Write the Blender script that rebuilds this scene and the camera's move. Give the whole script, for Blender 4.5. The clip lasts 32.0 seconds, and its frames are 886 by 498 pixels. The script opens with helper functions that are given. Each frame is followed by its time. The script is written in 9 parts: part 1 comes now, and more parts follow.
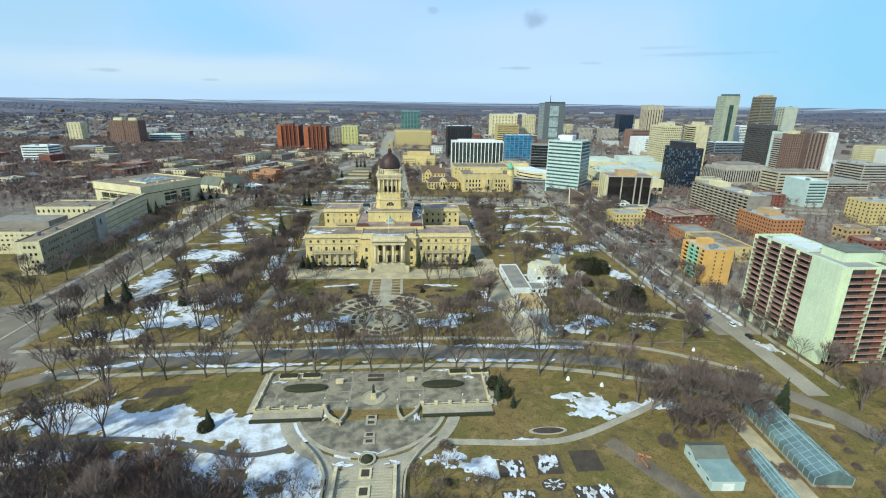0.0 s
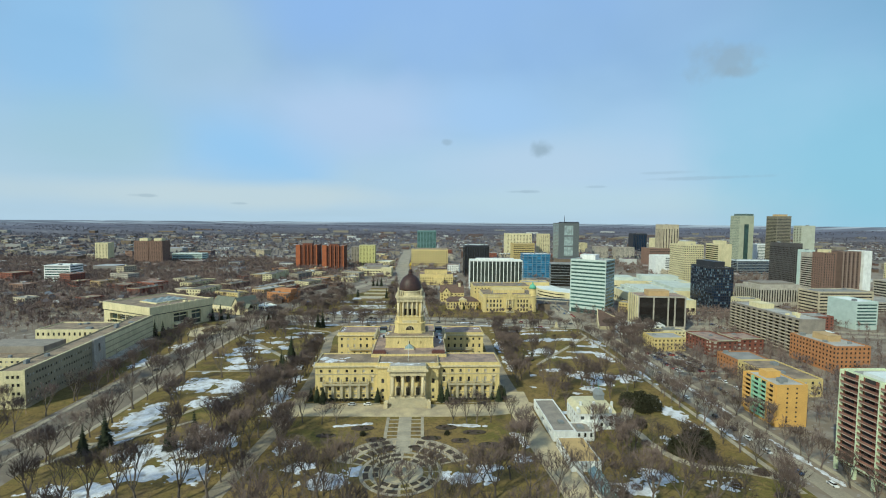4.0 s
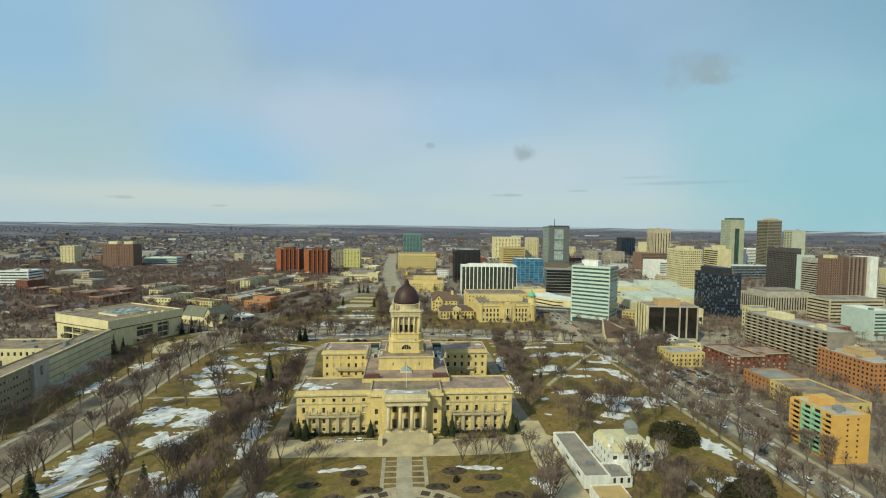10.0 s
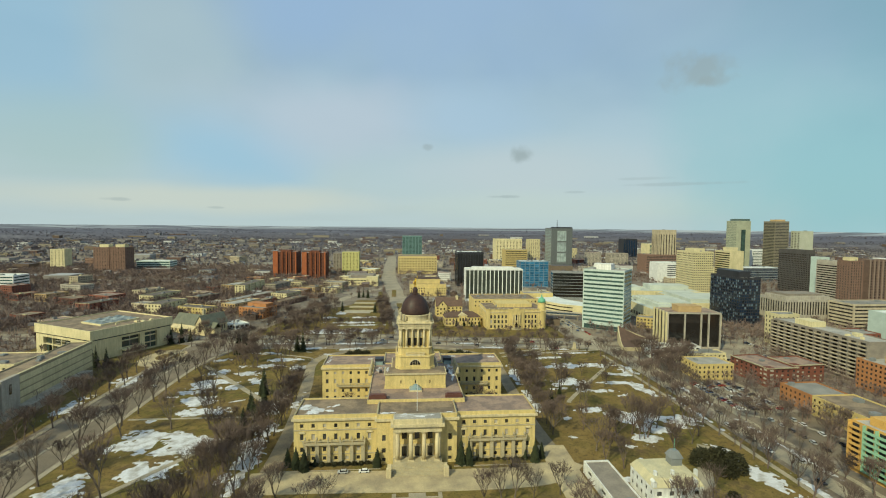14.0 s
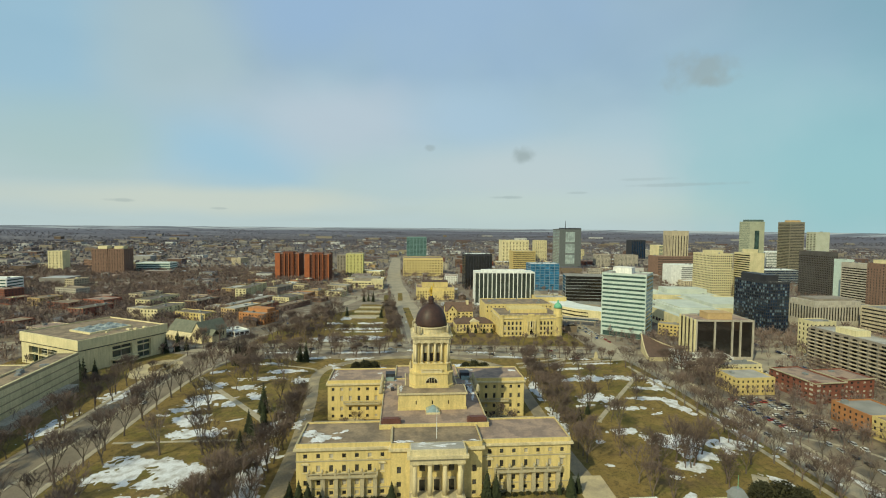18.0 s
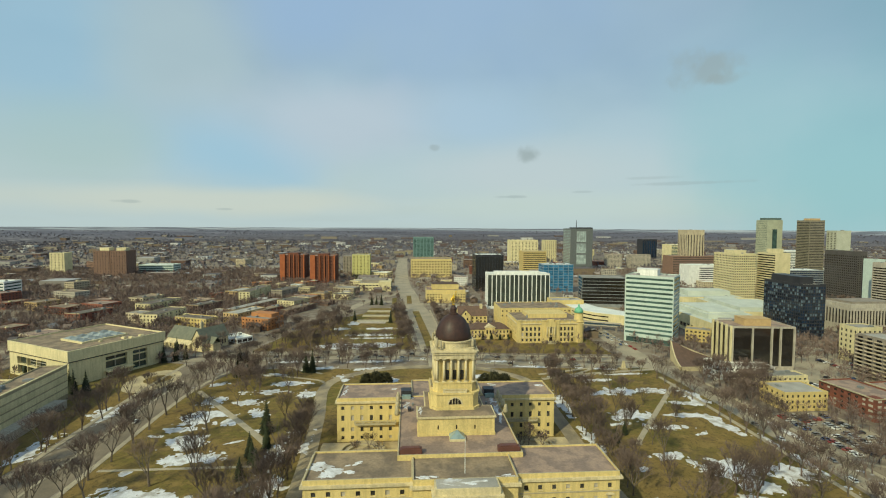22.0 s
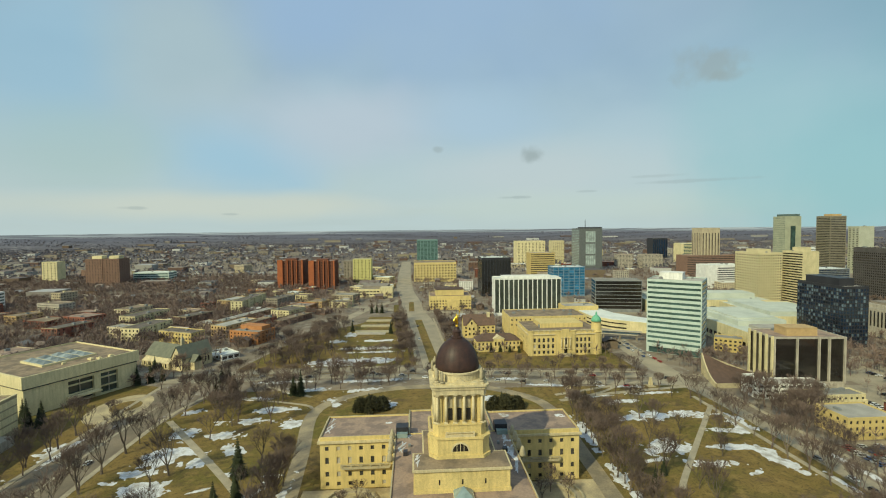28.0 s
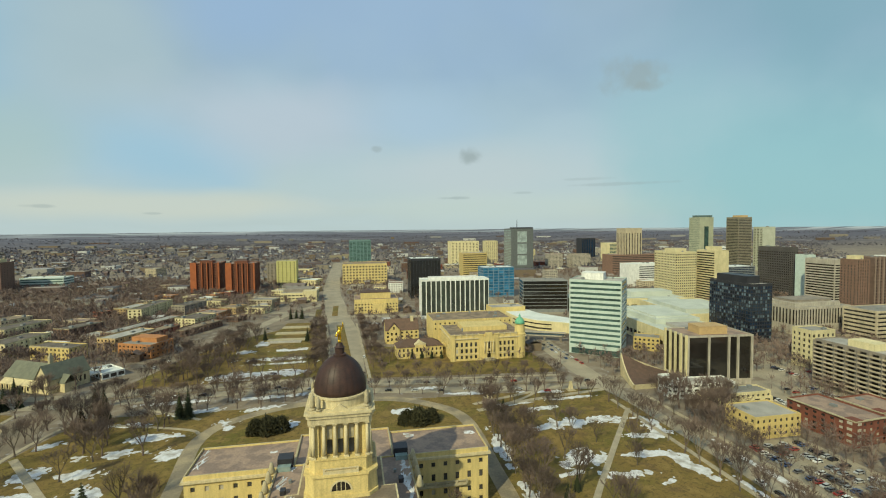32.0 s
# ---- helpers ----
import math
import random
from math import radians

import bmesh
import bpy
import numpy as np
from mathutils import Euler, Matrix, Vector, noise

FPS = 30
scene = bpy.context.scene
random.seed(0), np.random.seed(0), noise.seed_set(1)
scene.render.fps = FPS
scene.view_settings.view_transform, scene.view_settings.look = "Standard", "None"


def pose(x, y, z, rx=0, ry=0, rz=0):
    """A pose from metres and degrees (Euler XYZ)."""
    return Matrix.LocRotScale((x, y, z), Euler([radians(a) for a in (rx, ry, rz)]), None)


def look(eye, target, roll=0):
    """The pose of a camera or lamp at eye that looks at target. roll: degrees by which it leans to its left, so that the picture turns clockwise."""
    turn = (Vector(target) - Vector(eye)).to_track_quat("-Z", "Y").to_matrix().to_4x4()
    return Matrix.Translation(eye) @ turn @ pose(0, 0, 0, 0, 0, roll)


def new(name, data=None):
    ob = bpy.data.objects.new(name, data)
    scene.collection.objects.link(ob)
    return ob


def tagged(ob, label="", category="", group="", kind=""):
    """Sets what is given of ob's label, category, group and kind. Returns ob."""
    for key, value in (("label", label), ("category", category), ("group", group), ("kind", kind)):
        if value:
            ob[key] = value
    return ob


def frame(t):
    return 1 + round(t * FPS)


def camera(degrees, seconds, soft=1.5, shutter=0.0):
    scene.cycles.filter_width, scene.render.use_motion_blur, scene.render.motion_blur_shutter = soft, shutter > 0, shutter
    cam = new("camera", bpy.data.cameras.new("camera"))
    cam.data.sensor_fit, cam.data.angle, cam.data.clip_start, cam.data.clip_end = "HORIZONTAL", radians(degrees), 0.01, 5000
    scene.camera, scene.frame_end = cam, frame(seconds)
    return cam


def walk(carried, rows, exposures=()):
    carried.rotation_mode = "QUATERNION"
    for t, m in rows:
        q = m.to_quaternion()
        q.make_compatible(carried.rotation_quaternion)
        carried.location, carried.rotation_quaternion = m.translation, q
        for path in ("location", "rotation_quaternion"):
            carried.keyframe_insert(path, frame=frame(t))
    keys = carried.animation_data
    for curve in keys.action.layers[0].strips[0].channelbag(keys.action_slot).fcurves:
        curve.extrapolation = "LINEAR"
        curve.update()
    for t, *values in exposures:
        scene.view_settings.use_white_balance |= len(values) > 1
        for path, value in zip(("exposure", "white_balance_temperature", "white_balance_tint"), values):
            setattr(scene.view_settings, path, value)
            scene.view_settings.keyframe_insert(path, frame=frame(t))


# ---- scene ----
cam = camera(86.4, 32.0, soft=1.1)
METRES, EYE, TILT, LEAN, TURN = 218.3, 107.5, -0.65, 0.3, -4.5
ROWS = [
    (0.0, 0.0, 0.0, 0.0, 0.31, -16.89, -1.03),
    (0.5, -0.005, 0.0155, 0.0011, 0.54, -13.83, -0.99),
    (1.0, -0.0101, 0.0294, 0.0012, 0.78, -7.34, -0.97),
    (1.5, -0.0144, 0.0436, 0.0008, 1.06, -3.6, -0.94),
    (2.0, -0.0186, 0.0581, -0.0004, 1.32, -2.99, -0.91),
    (2.5, -0.0227, 0.0734, -0.0007, 1.59, -2.85, -0.89),
    (3.0, -0.0272, 0.0883, -0.0004, 1.79, -2.81, -0.86),
    (3.5, -0.03, 0.1027, -0.0011, 1.88, -2.83, -0.81),
    (5.5, -0.0454, 0.1605, 0.0011, 2.04, -2.75, -0.89),
    (6.0, -0.0497, 0.1761, 0.0015, 2.01, -2.72, -0.93),
    (6.5, -0.0539, 0.1909, 0.0009, 1.92, -2.64, -0.99),
    (7.0, -0.0592, 0.206, 0.0002, 1.75, -2.58, -1.02),
    (7.5, -0.0634, 0.2206, -0.0002, 1.56, -2.49, -0.99),
    (8.0, -0.068, 0.2355, -0.0003, 1.22, -2.56, -1.01),
    (8.5, -0.0728, 0.2506, -0.0001, 0.81, -2.53, -1.08),
    (9.0, -0.0778, 0.2654, 0.0003, 0.41, -2.45, -1.09),
    (9.5, -0.0828, 0.2809, 0.0008, 0.12, -2.44, -1.05),
    (10.0, -0.0876, 0.2959, 0.001, -0.09, -2.41, -0.99),
    (10.5, -0.0926, 0.3111, 0.0018, -0.25, -2.36, -1.0),
    (11.0, -0.0971, 0.3259, 0.0012, -0.32, -2.33, -0.92),
    (11.5, -0.1015, 0.3413, 0.0016, -0.31, -2.37, -0.88),
    (12.0, -0.1065, 0.3568, 0.002, -0.37, -2.33, -0.93),
    (12.5, -0.1108, 0.3715, 0.0019, -0.4, -2.26, -0.92),
    (13.0, -0.1157, 0.3869, 0.0029, -0.4, -2.29, -0.87),
    (13.5, -0.1195, 0.4019, 0.0031, -0.41, -2.23, -0.84),
    (14.0, -0.1243, 0.417, 0.0037, -0.41, -2.22, -0.86),
    (14.5, -0.1286, 0.4319, 0.005, -0.38, -2.18, -0.82),
    (16.5, -0.1468, 0.4921, 0.0066, -0.27, -2.24, -0.77),
    (17.0, -0.1514, 0.5078, 0.0059, -0.21, -2.25, -0.83),
    (17.5, -0.1564, 0.5232, 0.0066, -0.19, -2.19, -0.88),
    (18.0, -0.1614, 0.538, 0.0066, -0.12, -2.13, -0.85),
    (18.5, -0.1665, 0.553, 0.0063, -0.04, -2.18, -0.81),
    (19.0, -0.1714, 0.5675, 0.0063, 0.03, -2.12, -0.77),
    (19.5, -0.176, 0.5822, 0.0058, 0.1, -2.08, -0.73),
    (20.0, -0.1809, 0.5973, 0.0064, 0.2, -2.14, -0.7),
    (20.5, -0.1854, 0.6124, 0.0062, 0.3, -2.14, -0.66),
    (21.0, -0.1897, 0.6273, 0.0071, 0.36, -2.14, -0.64),
    (21.5, -0.1944, 0.6426, 0.0081, 0.43, -2.13, -0.64),
    (22.0, -0.1986, 0.6576, 0.0093, 0.45, -2.17, -0.61),
    (22.5, -0.203, 0.6726, 0.0099, 0.47, -2.17, -0.55),
    (23.0, -0.2067, 0.6877, 0.0104, 0.53, -2.17, -0.49),
    (23.5, -0.2099, 0.703, 0.011, 0.61, -2.17, -0.41),
    (24.0, -0.2124, 0.7181, 0.0115, 0.7, -2.17, -0.33),
    (24.5, -0.2138, 0.7333, 0.0117, 0.81, -2.18, -0.26),
    (25.0, -0.2148, 0.7486, 0.013, 0.90, -2.16, -0.18),
    (25.5, -0.2157, 0.7638, 0.0136, 1.07, -2.14, -0.1),
    (27.5, -0.1982, 0.8204, 0.0151, 1.36, -2.02, 0.19),
    (28.0, -0.1914, 0.8346, 0.0145, 1.02, -1.97, 0.29),
    (28.5, -0.1833, 0.8472, 0.0142, 0.53, -1.91, 0.37),
    (29.0, -0.1738, 0.8593, 0.0144, -0.21, -1.9, 0.44),
    (29.5, -0.1643, 0.8724, 0.0137, -1.13, -1.85, 0.52),
    (30.0, -0.1537, 0.8849, 0.0137, -2.19, -1.83, 0.55),
    (30.5, -0.1438, 0.8971, 0.0137, -3.33, -1.89, 0.52),
    (31.0, -0.1324, 0.9102, 0.0134, -4.41, -1.94, 0.5),
    (31.5, -0.1216, 0.9229, 0.0131, -5.40, -1.96, 0.41),
    (32.0, -0.1114, 0.9353, 0.0128, -6.31, -1.97, 0.32),
]
walk(cam, [(t, pose(0, 0, EYE, TILT, LEAN, TURN) @ pose(METRES * x, METRES * y, METRES * z, 90 + pitch, roll, yaw)) for t, x, y, z, yaw, pitch, roll in ROWS],
     exposures=[(0.0, 0.32, 5050, 0), (1.5, 0.14, 5100, -1), (3.0, 0.06, 5250, -2), (6.0, 0.05, 5550, -3), (9.0, 0.02, 5950, -4), (13.0, 0.0, 6350, -5), (32.0, 0.0, 6500, -5)])

# ---- world, sun ----
SUN_AZ, SUN_EL = 42.0, 37.0          # shadows run this far east of north
world = bpy.data.worlds.new("sky")
scene.world = world
world.use_nodes = True


def build_sky():
    nt = world.node_tree
    nt.nodes.clear()
    N = nt.nodes.new
    L = nt.links.new
    out, bg = N("ShaderNodeOutputWorld"), N("ShaderNodeBackground")
    sky = N("ShaderNodeTexSky")
    sky.sky_type, sky.sun_disc = 'NISHITA', False
    sky.sun_elevation, sky.sun_rotation = radians(SUN_EL), radians(180 + SUN_AZ)
    sky.air_density, sky.dust_density, sky.ozone_density = 1.0, 1.6, 1.0
    tc, sep = N("ShaderNodeTexCoord"), N("ShaderNodeSeparateXYZ")
    L(tc.outputs["Generated"], sep.inputs[0])

    def mth(op, a, b=None, c=None):
        m = N("ShaderNodeMath")
        m.operation = op
        for i, v in enumerate((a, b, c)):
            if v is None:
                continue
            if isinstance(v, (int, float)):
                m.inputs[i].default_value = v
            else:
                L(v, m.inputs[i])
        return m.outputs[0]

    # thin high cloud on a flat layer overhead
    up = mth('ADD', mth('MAXIMUM', sep.outputs[2], 0.0), 0.16)
    comb = N("ShaderNodeCombineXYZ")
    L(mth('DIVIDE', sep.outputs[0], up), comb.inputs[0])
    L(mth('DIVIDE', sep.outputs[1], up), comb.inputs[1])
    n1 = N("ShaderNodeTexNoise")
    n1.inputs["Scale"].default_value, n1.inputs["Detail"].default_value = 0.8, 4
    n1.inputs["Roughness"].default_value, n1.inputs["Distortion"].default_value = 0.5, 0.4
    L(comb.outputs[0], n1.inputs["Vector"])
    ramp = N("ShaderNodeMapRange")
    ramp.inputs["From Min"].default_value, ramp.inputs["From Max"].default_value = 0.3, 0.7
    ramp.inputs["To Min"].default_value, ramp.inputs["To Max"].default_value = 0.45, 0.9
    L(n1.outputs[0], ramp.inputs["Value"])
    # pale veil low over the horizon
    veil = N("ShaderNodeMapRange")
    veil.inputs["From Min"].default_value, veil.inputs["From Max"].default_value = 0.0, 0.30
    veil.inputs["To Min"].default_value, veil.inputs["To Max"].default_value = 0.85, 0.0
    L(sep.outputs[2], veil.inputs["Value"])
    mix = N("ShaderNodeMix")
    mix.data_type = 'RGBA'
    mix.inputs["B"].default_value = (4.55, 5.65, 7.1, 1)
    L(ramp.outputs[0], mix.inputs["Factor"])
    L(sky.outputs[0], mix.inputs["A"])
    low = N("ShaderNodeMix")
    low.data_type = 'RGBA'
    low.inputs["B"].default_value = (5.5, 6.1, 6.4, 1)
    L(veil.outputs[0], low.inputs["Factor"])
    L(mix.outputs["Result"], low.inputs["A"])
    last = low.outputs["Result"]
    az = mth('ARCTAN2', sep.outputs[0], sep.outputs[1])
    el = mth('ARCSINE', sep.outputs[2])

    def wobble(scale):
        w = N("ShaderNodeTexNoise")
        w.inputs["Scale"].default_value, w.inputs["Detail"].default_value = scale, 4
        L(tc.outputs["Generated"], w.inputs["Vector"])
        return w.outputs[0]

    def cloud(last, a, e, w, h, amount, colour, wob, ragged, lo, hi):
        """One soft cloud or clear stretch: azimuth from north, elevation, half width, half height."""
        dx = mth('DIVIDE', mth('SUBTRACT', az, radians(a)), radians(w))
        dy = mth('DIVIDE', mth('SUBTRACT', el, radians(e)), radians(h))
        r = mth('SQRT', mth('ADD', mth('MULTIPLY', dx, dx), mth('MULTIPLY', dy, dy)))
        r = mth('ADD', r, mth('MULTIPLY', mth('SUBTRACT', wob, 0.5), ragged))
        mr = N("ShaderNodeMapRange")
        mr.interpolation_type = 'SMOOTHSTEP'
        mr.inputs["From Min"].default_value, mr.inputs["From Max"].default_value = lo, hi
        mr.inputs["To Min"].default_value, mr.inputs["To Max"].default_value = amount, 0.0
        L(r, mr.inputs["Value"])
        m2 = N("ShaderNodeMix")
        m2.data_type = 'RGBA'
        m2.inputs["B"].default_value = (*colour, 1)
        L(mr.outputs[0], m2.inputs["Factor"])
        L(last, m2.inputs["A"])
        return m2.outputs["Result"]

    slow, quick = wobble(5.0), wobble(26)
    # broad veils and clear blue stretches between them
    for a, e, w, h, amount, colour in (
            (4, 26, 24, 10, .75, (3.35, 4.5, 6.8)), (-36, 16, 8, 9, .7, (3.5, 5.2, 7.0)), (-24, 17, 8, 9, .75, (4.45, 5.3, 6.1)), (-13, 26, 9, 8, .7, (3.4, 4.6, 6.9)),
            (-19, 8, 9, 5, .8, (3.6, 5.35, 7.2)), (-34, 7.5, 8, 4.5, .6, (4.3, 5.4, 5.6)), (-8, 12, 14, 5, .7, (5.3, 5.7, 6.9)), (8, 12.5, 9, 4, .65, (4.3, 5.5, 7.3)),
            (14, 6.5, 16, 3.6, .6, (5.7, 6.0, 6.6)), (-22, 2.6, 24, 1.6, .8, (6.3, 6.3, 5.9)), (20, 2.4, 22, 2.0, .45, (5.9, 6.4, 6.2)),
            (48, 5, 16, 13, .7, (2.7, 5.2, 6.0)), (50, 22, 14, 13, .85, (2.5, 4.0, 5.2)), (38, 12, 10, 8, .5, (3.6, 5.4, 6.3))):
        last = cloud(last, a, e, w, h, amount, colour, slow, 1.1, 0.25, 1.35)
    # a few small grey clouds
    for a, e, w, h, dark in ((14.2, 8.4, 1.7, 1.05, .7), (32.5, 16.3, 3.6, 2.0, .6), (34.5, 14.9, 2.2, .7, .5), (2.9, 9.3, .7, .42, .45), (12.2, 3.5, 2.3, .22, .45),
                             (-29.5, 2.3, 1.3, .2, .4), (-20.5, 1.7, 1.0, .14, .35), (31.0, 4.7, 6.0, .2, .3), (27, 5.4, 3, .2, .25), (20.5, 4.0, 1.2, .15, .3)):
        last = cloud(last, a, e, w, h, dark, (3.3, 3.75, 4.05), quick, 2.0, 0.3, 1.15)
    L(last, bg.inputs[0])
    bg.inputs[1].default_value = 0.1
    L(bg.outputs[0], out.inputs[0])


build_sky()
sun_data = bpy.data.lights.new("sun", 'SUN')
sun_data.energy, sun_data.angle, sun_data.color = 3.9, radians(0.55), (1.0, 0.875, 0.595)
sun = new("sun", sun_data)
sun_dir = Vector((-math.sin(radians(SUN_AZ)) * math.cos(radians(SUN_EL)), -math.cos(radians(SUN_AZ)) * math.cos(radians(SUN_EL)), math.sin(radians(SUN_EL))))
sun.matrix_world = look(sun_dir * 400, (0, 0, 0))


# ---- materials ----
MATS = {}


def mat(name, a, b=None, scale=0.3, rough=0.85, metal=0.0, fine=6.0, bump=0.15, vary=0.0, lo=0.35, hi=0.65, spec=0.3, streak=0.0):
    """Two base colours mixed by coarse and fine noise in world metres; vary: how far each object's own lightness strays."""
    if name in MATS:
        return MATS[name]
    b = b or tuple(v * 0.8 for v in a)
    m = bpy.data.materials.new(name)
    m.use_nodes = True
    nt = m.node_tree
    N, L = nt.nodes.new, nt.links.new
    bs = nt.nodes["Principled BSDF"]
    geo = N("ShaderNodeNewGeometry")
    n1, n2 = N("ShaderNodeTexNoise"), N("ShaderNodeTexNoise")
    n1.inputs["Scale"].default_value, n1.inputs["Detail"].default_value = scale, 5
    n2.inputs["Scale"].default_value, n2.inputs["Detail"].default_value = fine, 3
    L(geo.outputs["Position"], n1.inputs["Vector"])
    L(geo.outputs["Position"], n2.inputs["Vector"])
    mr = N("ShaderNodeMapRange")
    mr.inputs["From Min"].default_value, mr.inputs["From Max"].default_value = lo, hi
    L(n1.outputs[0], mr.inputs["Value"])
    mx = N("ShaderNodeMix")
    mx.data_type = 'RGBA'
    mx.inputs["A"].default_value, mx.inputs["B"].default_value = (*a, 1), (*b, 1)
    L(mr.outputs[0], mx.inputs["Factor"])
    hsv = N("ShaderNodeHueSaturation")
    val = N("ShaderNodeMapRange")
    val.inputs["From Min"].default_value, val.inputs["From Max"].default_value = 0.3, 0.7
    val.inputs["To Min"].default_value, val.inputs["To Max"].default_value = 0.86, 1.14
    L(n2.outputs[0], val.inputs["Value"])
    last = val.outputs[0]
    if vary:
        oi = N("ShaderNodeObjectInfo")
        v2 = N("ShaderNodeMapRange")
        v2.inputs["To Min"].default_value, v2.inputs["To Max"].default_value = 1 - vary, 1 + vary
        L(oi.outputs["Random"], v2.inputs["Value"])
        mu = N("ShaderNodeMath")
        mu.operation = 'MULTIPLY'
        L(last, mu.inputs[0])
        L(v2.outputs[0], mu.inputs[1])
        last = mu.outputs[0]
    if streak:
        sq, n3, sr, mu = N("ShaderNodeVectorMath"), N("ShaderNodeTexNoise"), N("ShaderNodeMapRange"), N("ShaderNodeMath")
        sq.operation, mu.operation = 'MULTIPLY', 'MULTIPLY'
        sq.inputs[1].default_value = (1.0, 1.0, 0.12)
        L(geo.outputs["Position"], sq.inputs[0])
        n3.inputs["Scale"].default_value, n3.inputs["Detail"].default_value = 0.8, 6
        L(sq.outputs[0], n3.inputs["Vector"])
        sr.inputs["From Min"].default_value, sr.inputs["From Max"].default_value = 0.42, 0.68
        sr.inputs["To Min"].default_value, sr.inputs["To Max"].default_value = 1.05, 1 - streak
        L(n3.outputs[0], sr.inputs["Value"])
        L(last, mu.inputs[0])
        L(sr.outputs[0], mu.inputs[1])
        last = mu.outputs[0]
    L(last, hsv.inputs["Value"])
    L(mx.outputs["Result"], hsv.inputs["Color"])
    L(hsv.outputs[0], bs.inputs["Base Color"])
    bs.inputs["Roughness"].default_value, bs.inputs["Metallic"].default_value = rough, metal
    bs.inputs["Specular IOR Level"].default_value = spec
    if bump:
        bp = N("ShaderNodeBump")
        bp.inputs["Strength"].default_value, bp.inputs["Distance"].default_value = bump, 0.1
        L(n2.outputs[0], bp.inputs["Height"])
        L(bp.outputs[0], bs.inputs["Normal"])
    MATS[name] = m
    return m


def glass(name, tint, rough=0.12, vary=0.45, spec=0.8, metal=0.0):
    """Window glass seen from far outside: a dark glossy pane, each a little different (blinds, lamps off)."""
    if name in MATS:
        return MATS[name]
    m = mat(name, tint, tuple(v * 0.6 for v in tint), scale=0.12, rough=rough, fine=0.7, bump=0.02, vary=vary, spec=spec, metal=metal)
    nt = m.node_tree
    N, L = nt.nodes.new, nt.links.new
    hsv = next(n for n in nt.nodes if n.type == 'HUE_SAT')
    geo, r, mu = N("ShaderNodeNewGeometry"), N("ShaderNodeMapRange"), N("ShaderNodeMath")
    r.inputs["To Min"].default_value, r.inputs["To Max"].default_value = 1 - vary * .7, 1 + vary * .7
    L(geo.outputs["Random Per Island"], r.inputs["Value"])
    mu.operation = 'MULTIPLY'
    L(hsv.inputs["Value"].links[0].from_socket, mu.inputs[0])
    L(r.outputs[0], mu.inputs[1])
    L(mu.outputs[0], hsv.inputs["Value"])
    return m


def island_mat(name, cols, rough=0.85):
    """Each loose piece of one joined mesh takes one of the colours."""
    m = bpy.data.materials.new(name)
    m.use_nodes = True
    nt = m.node_tree
    N, L = nt.nodes.new, nt.links.new
    bs = nt.nodes["Principled BSDF"]
    geo = N("ShaderNodeNewGeometry")
    cr = N("ShaderNodeValToRGB")
    cr.color_ramp.interpolation = 'CONSTANT'
    while len(cr.color_ramp.elements) < len(cols):
        cr.color_ramp.elements.new(0.5)
    for i, c in enumerate(cols):
        cr.color_ramp.elements[i].position, cr.color_ramp.elements[i].color = i / len(cols), (*c, 1)
    L(geo.outputs["Random Per Island"], cr.inputs[0])
    no = N("ShaderNodeTexNoise")
    no.inputs["Scale"].default_value = 0.4
    L(geo.outputs["Position"], no.inputs["Vector"])
    hsv = N("ShaderNodeHueSaturation")
    mr = N("ShaderNodeMapRange")
    mr.inputs["To Min"].default_value, mr.inputs["To Max"].default_value = 0.7, 1.3
    L(no.outputs[0], mr.inputs["Value"])
    L(mr.outputs[0], hsv.inputs["Value"])
    L(cr.outputs[0], hsv.inputs["Color"])
    L(hsv.outputs[0], bs.inputs["Base Color"])
    bs.inputs["Roughness"].default_value = rough
    return m


STONE = mat("limestone", (0.61, 0.48, 0.205), (0.53, 0.42, 0.18), scale=0.12, fine=2.5, bump=0.03, streak=.17)
STONE_GREY = mat("weathered_stone", (0.42, 0.36, 0.23), (0.34, 0.30, 0.20), scale=0.3, fine=2)
STONE_PALE = mat("pale_stone", (0.60, 0.51, 0.30), (0.47, 0.40, 0.25), scale=0.2, fine=3, bump=.05, streak=.17)
CONCRETE = mat("concrete", (0.42, 0.38, 0.31), (0.33, 0.30, 0.25), scale=0.15, fine=2, streak=.17)
CONC_DARK = mat("old_concrete", (0.27, 0.235, 0.19), (0.20, 0.175, 0.145), scale=0.2, fine=2)
CREAM = mat("cream_concrete", (0.62, 0.54, 0.32), (0.52, 0.46, 0.27), scale=0.1, fine=2, vary=0.08, streak=.14)
BEIGE = mat("beige_panel", (0.48, 0.41, 0.28), (0.40, 0.34, 0.24), scale=0.1, fine=2, vary=0.15, streak=.17)
WHITE = mat("white_paint", (0.70, 0.70, 0.66), (0.60, 0.60, 0.57), scale=0.2, fine=3, streak=.12)
PALE_GREEN = mat("pale_green_render", (0.57, 0.63, 0.42), (0.50, 0.56, 0.38), scale=0.1, fine=2, streak=.05)
ORANGE = mat("orange_paint", (0.60, 0.36, 0.10), (0.52, 0.31, 0.09), scale=0.15, fine=3)
MINT = mat("mint_panel", (0.30, 0.50, 0.33), (0.25, 0.43, 0.29), scale=0.3, fine=3)
ORANGE_BRICK = mat("orange_brick", (0.40, 0.185, 0.075), (0.32, 0.145, 0.06), scale=0.3, fine=4, vary=0.1)
RED_BRICK = mat("red_brick", (0.215, 0.078, 0.05), (0.155, 0.06, 0.042), scale=0.3, fine=4, vary=0.2)
BROWN_BRICK = mat("brown_brick", (0.20, 0.122, 0.09), (0.15, 0.094, 0.07), scale=0.3, fine=4, vary=0.2)
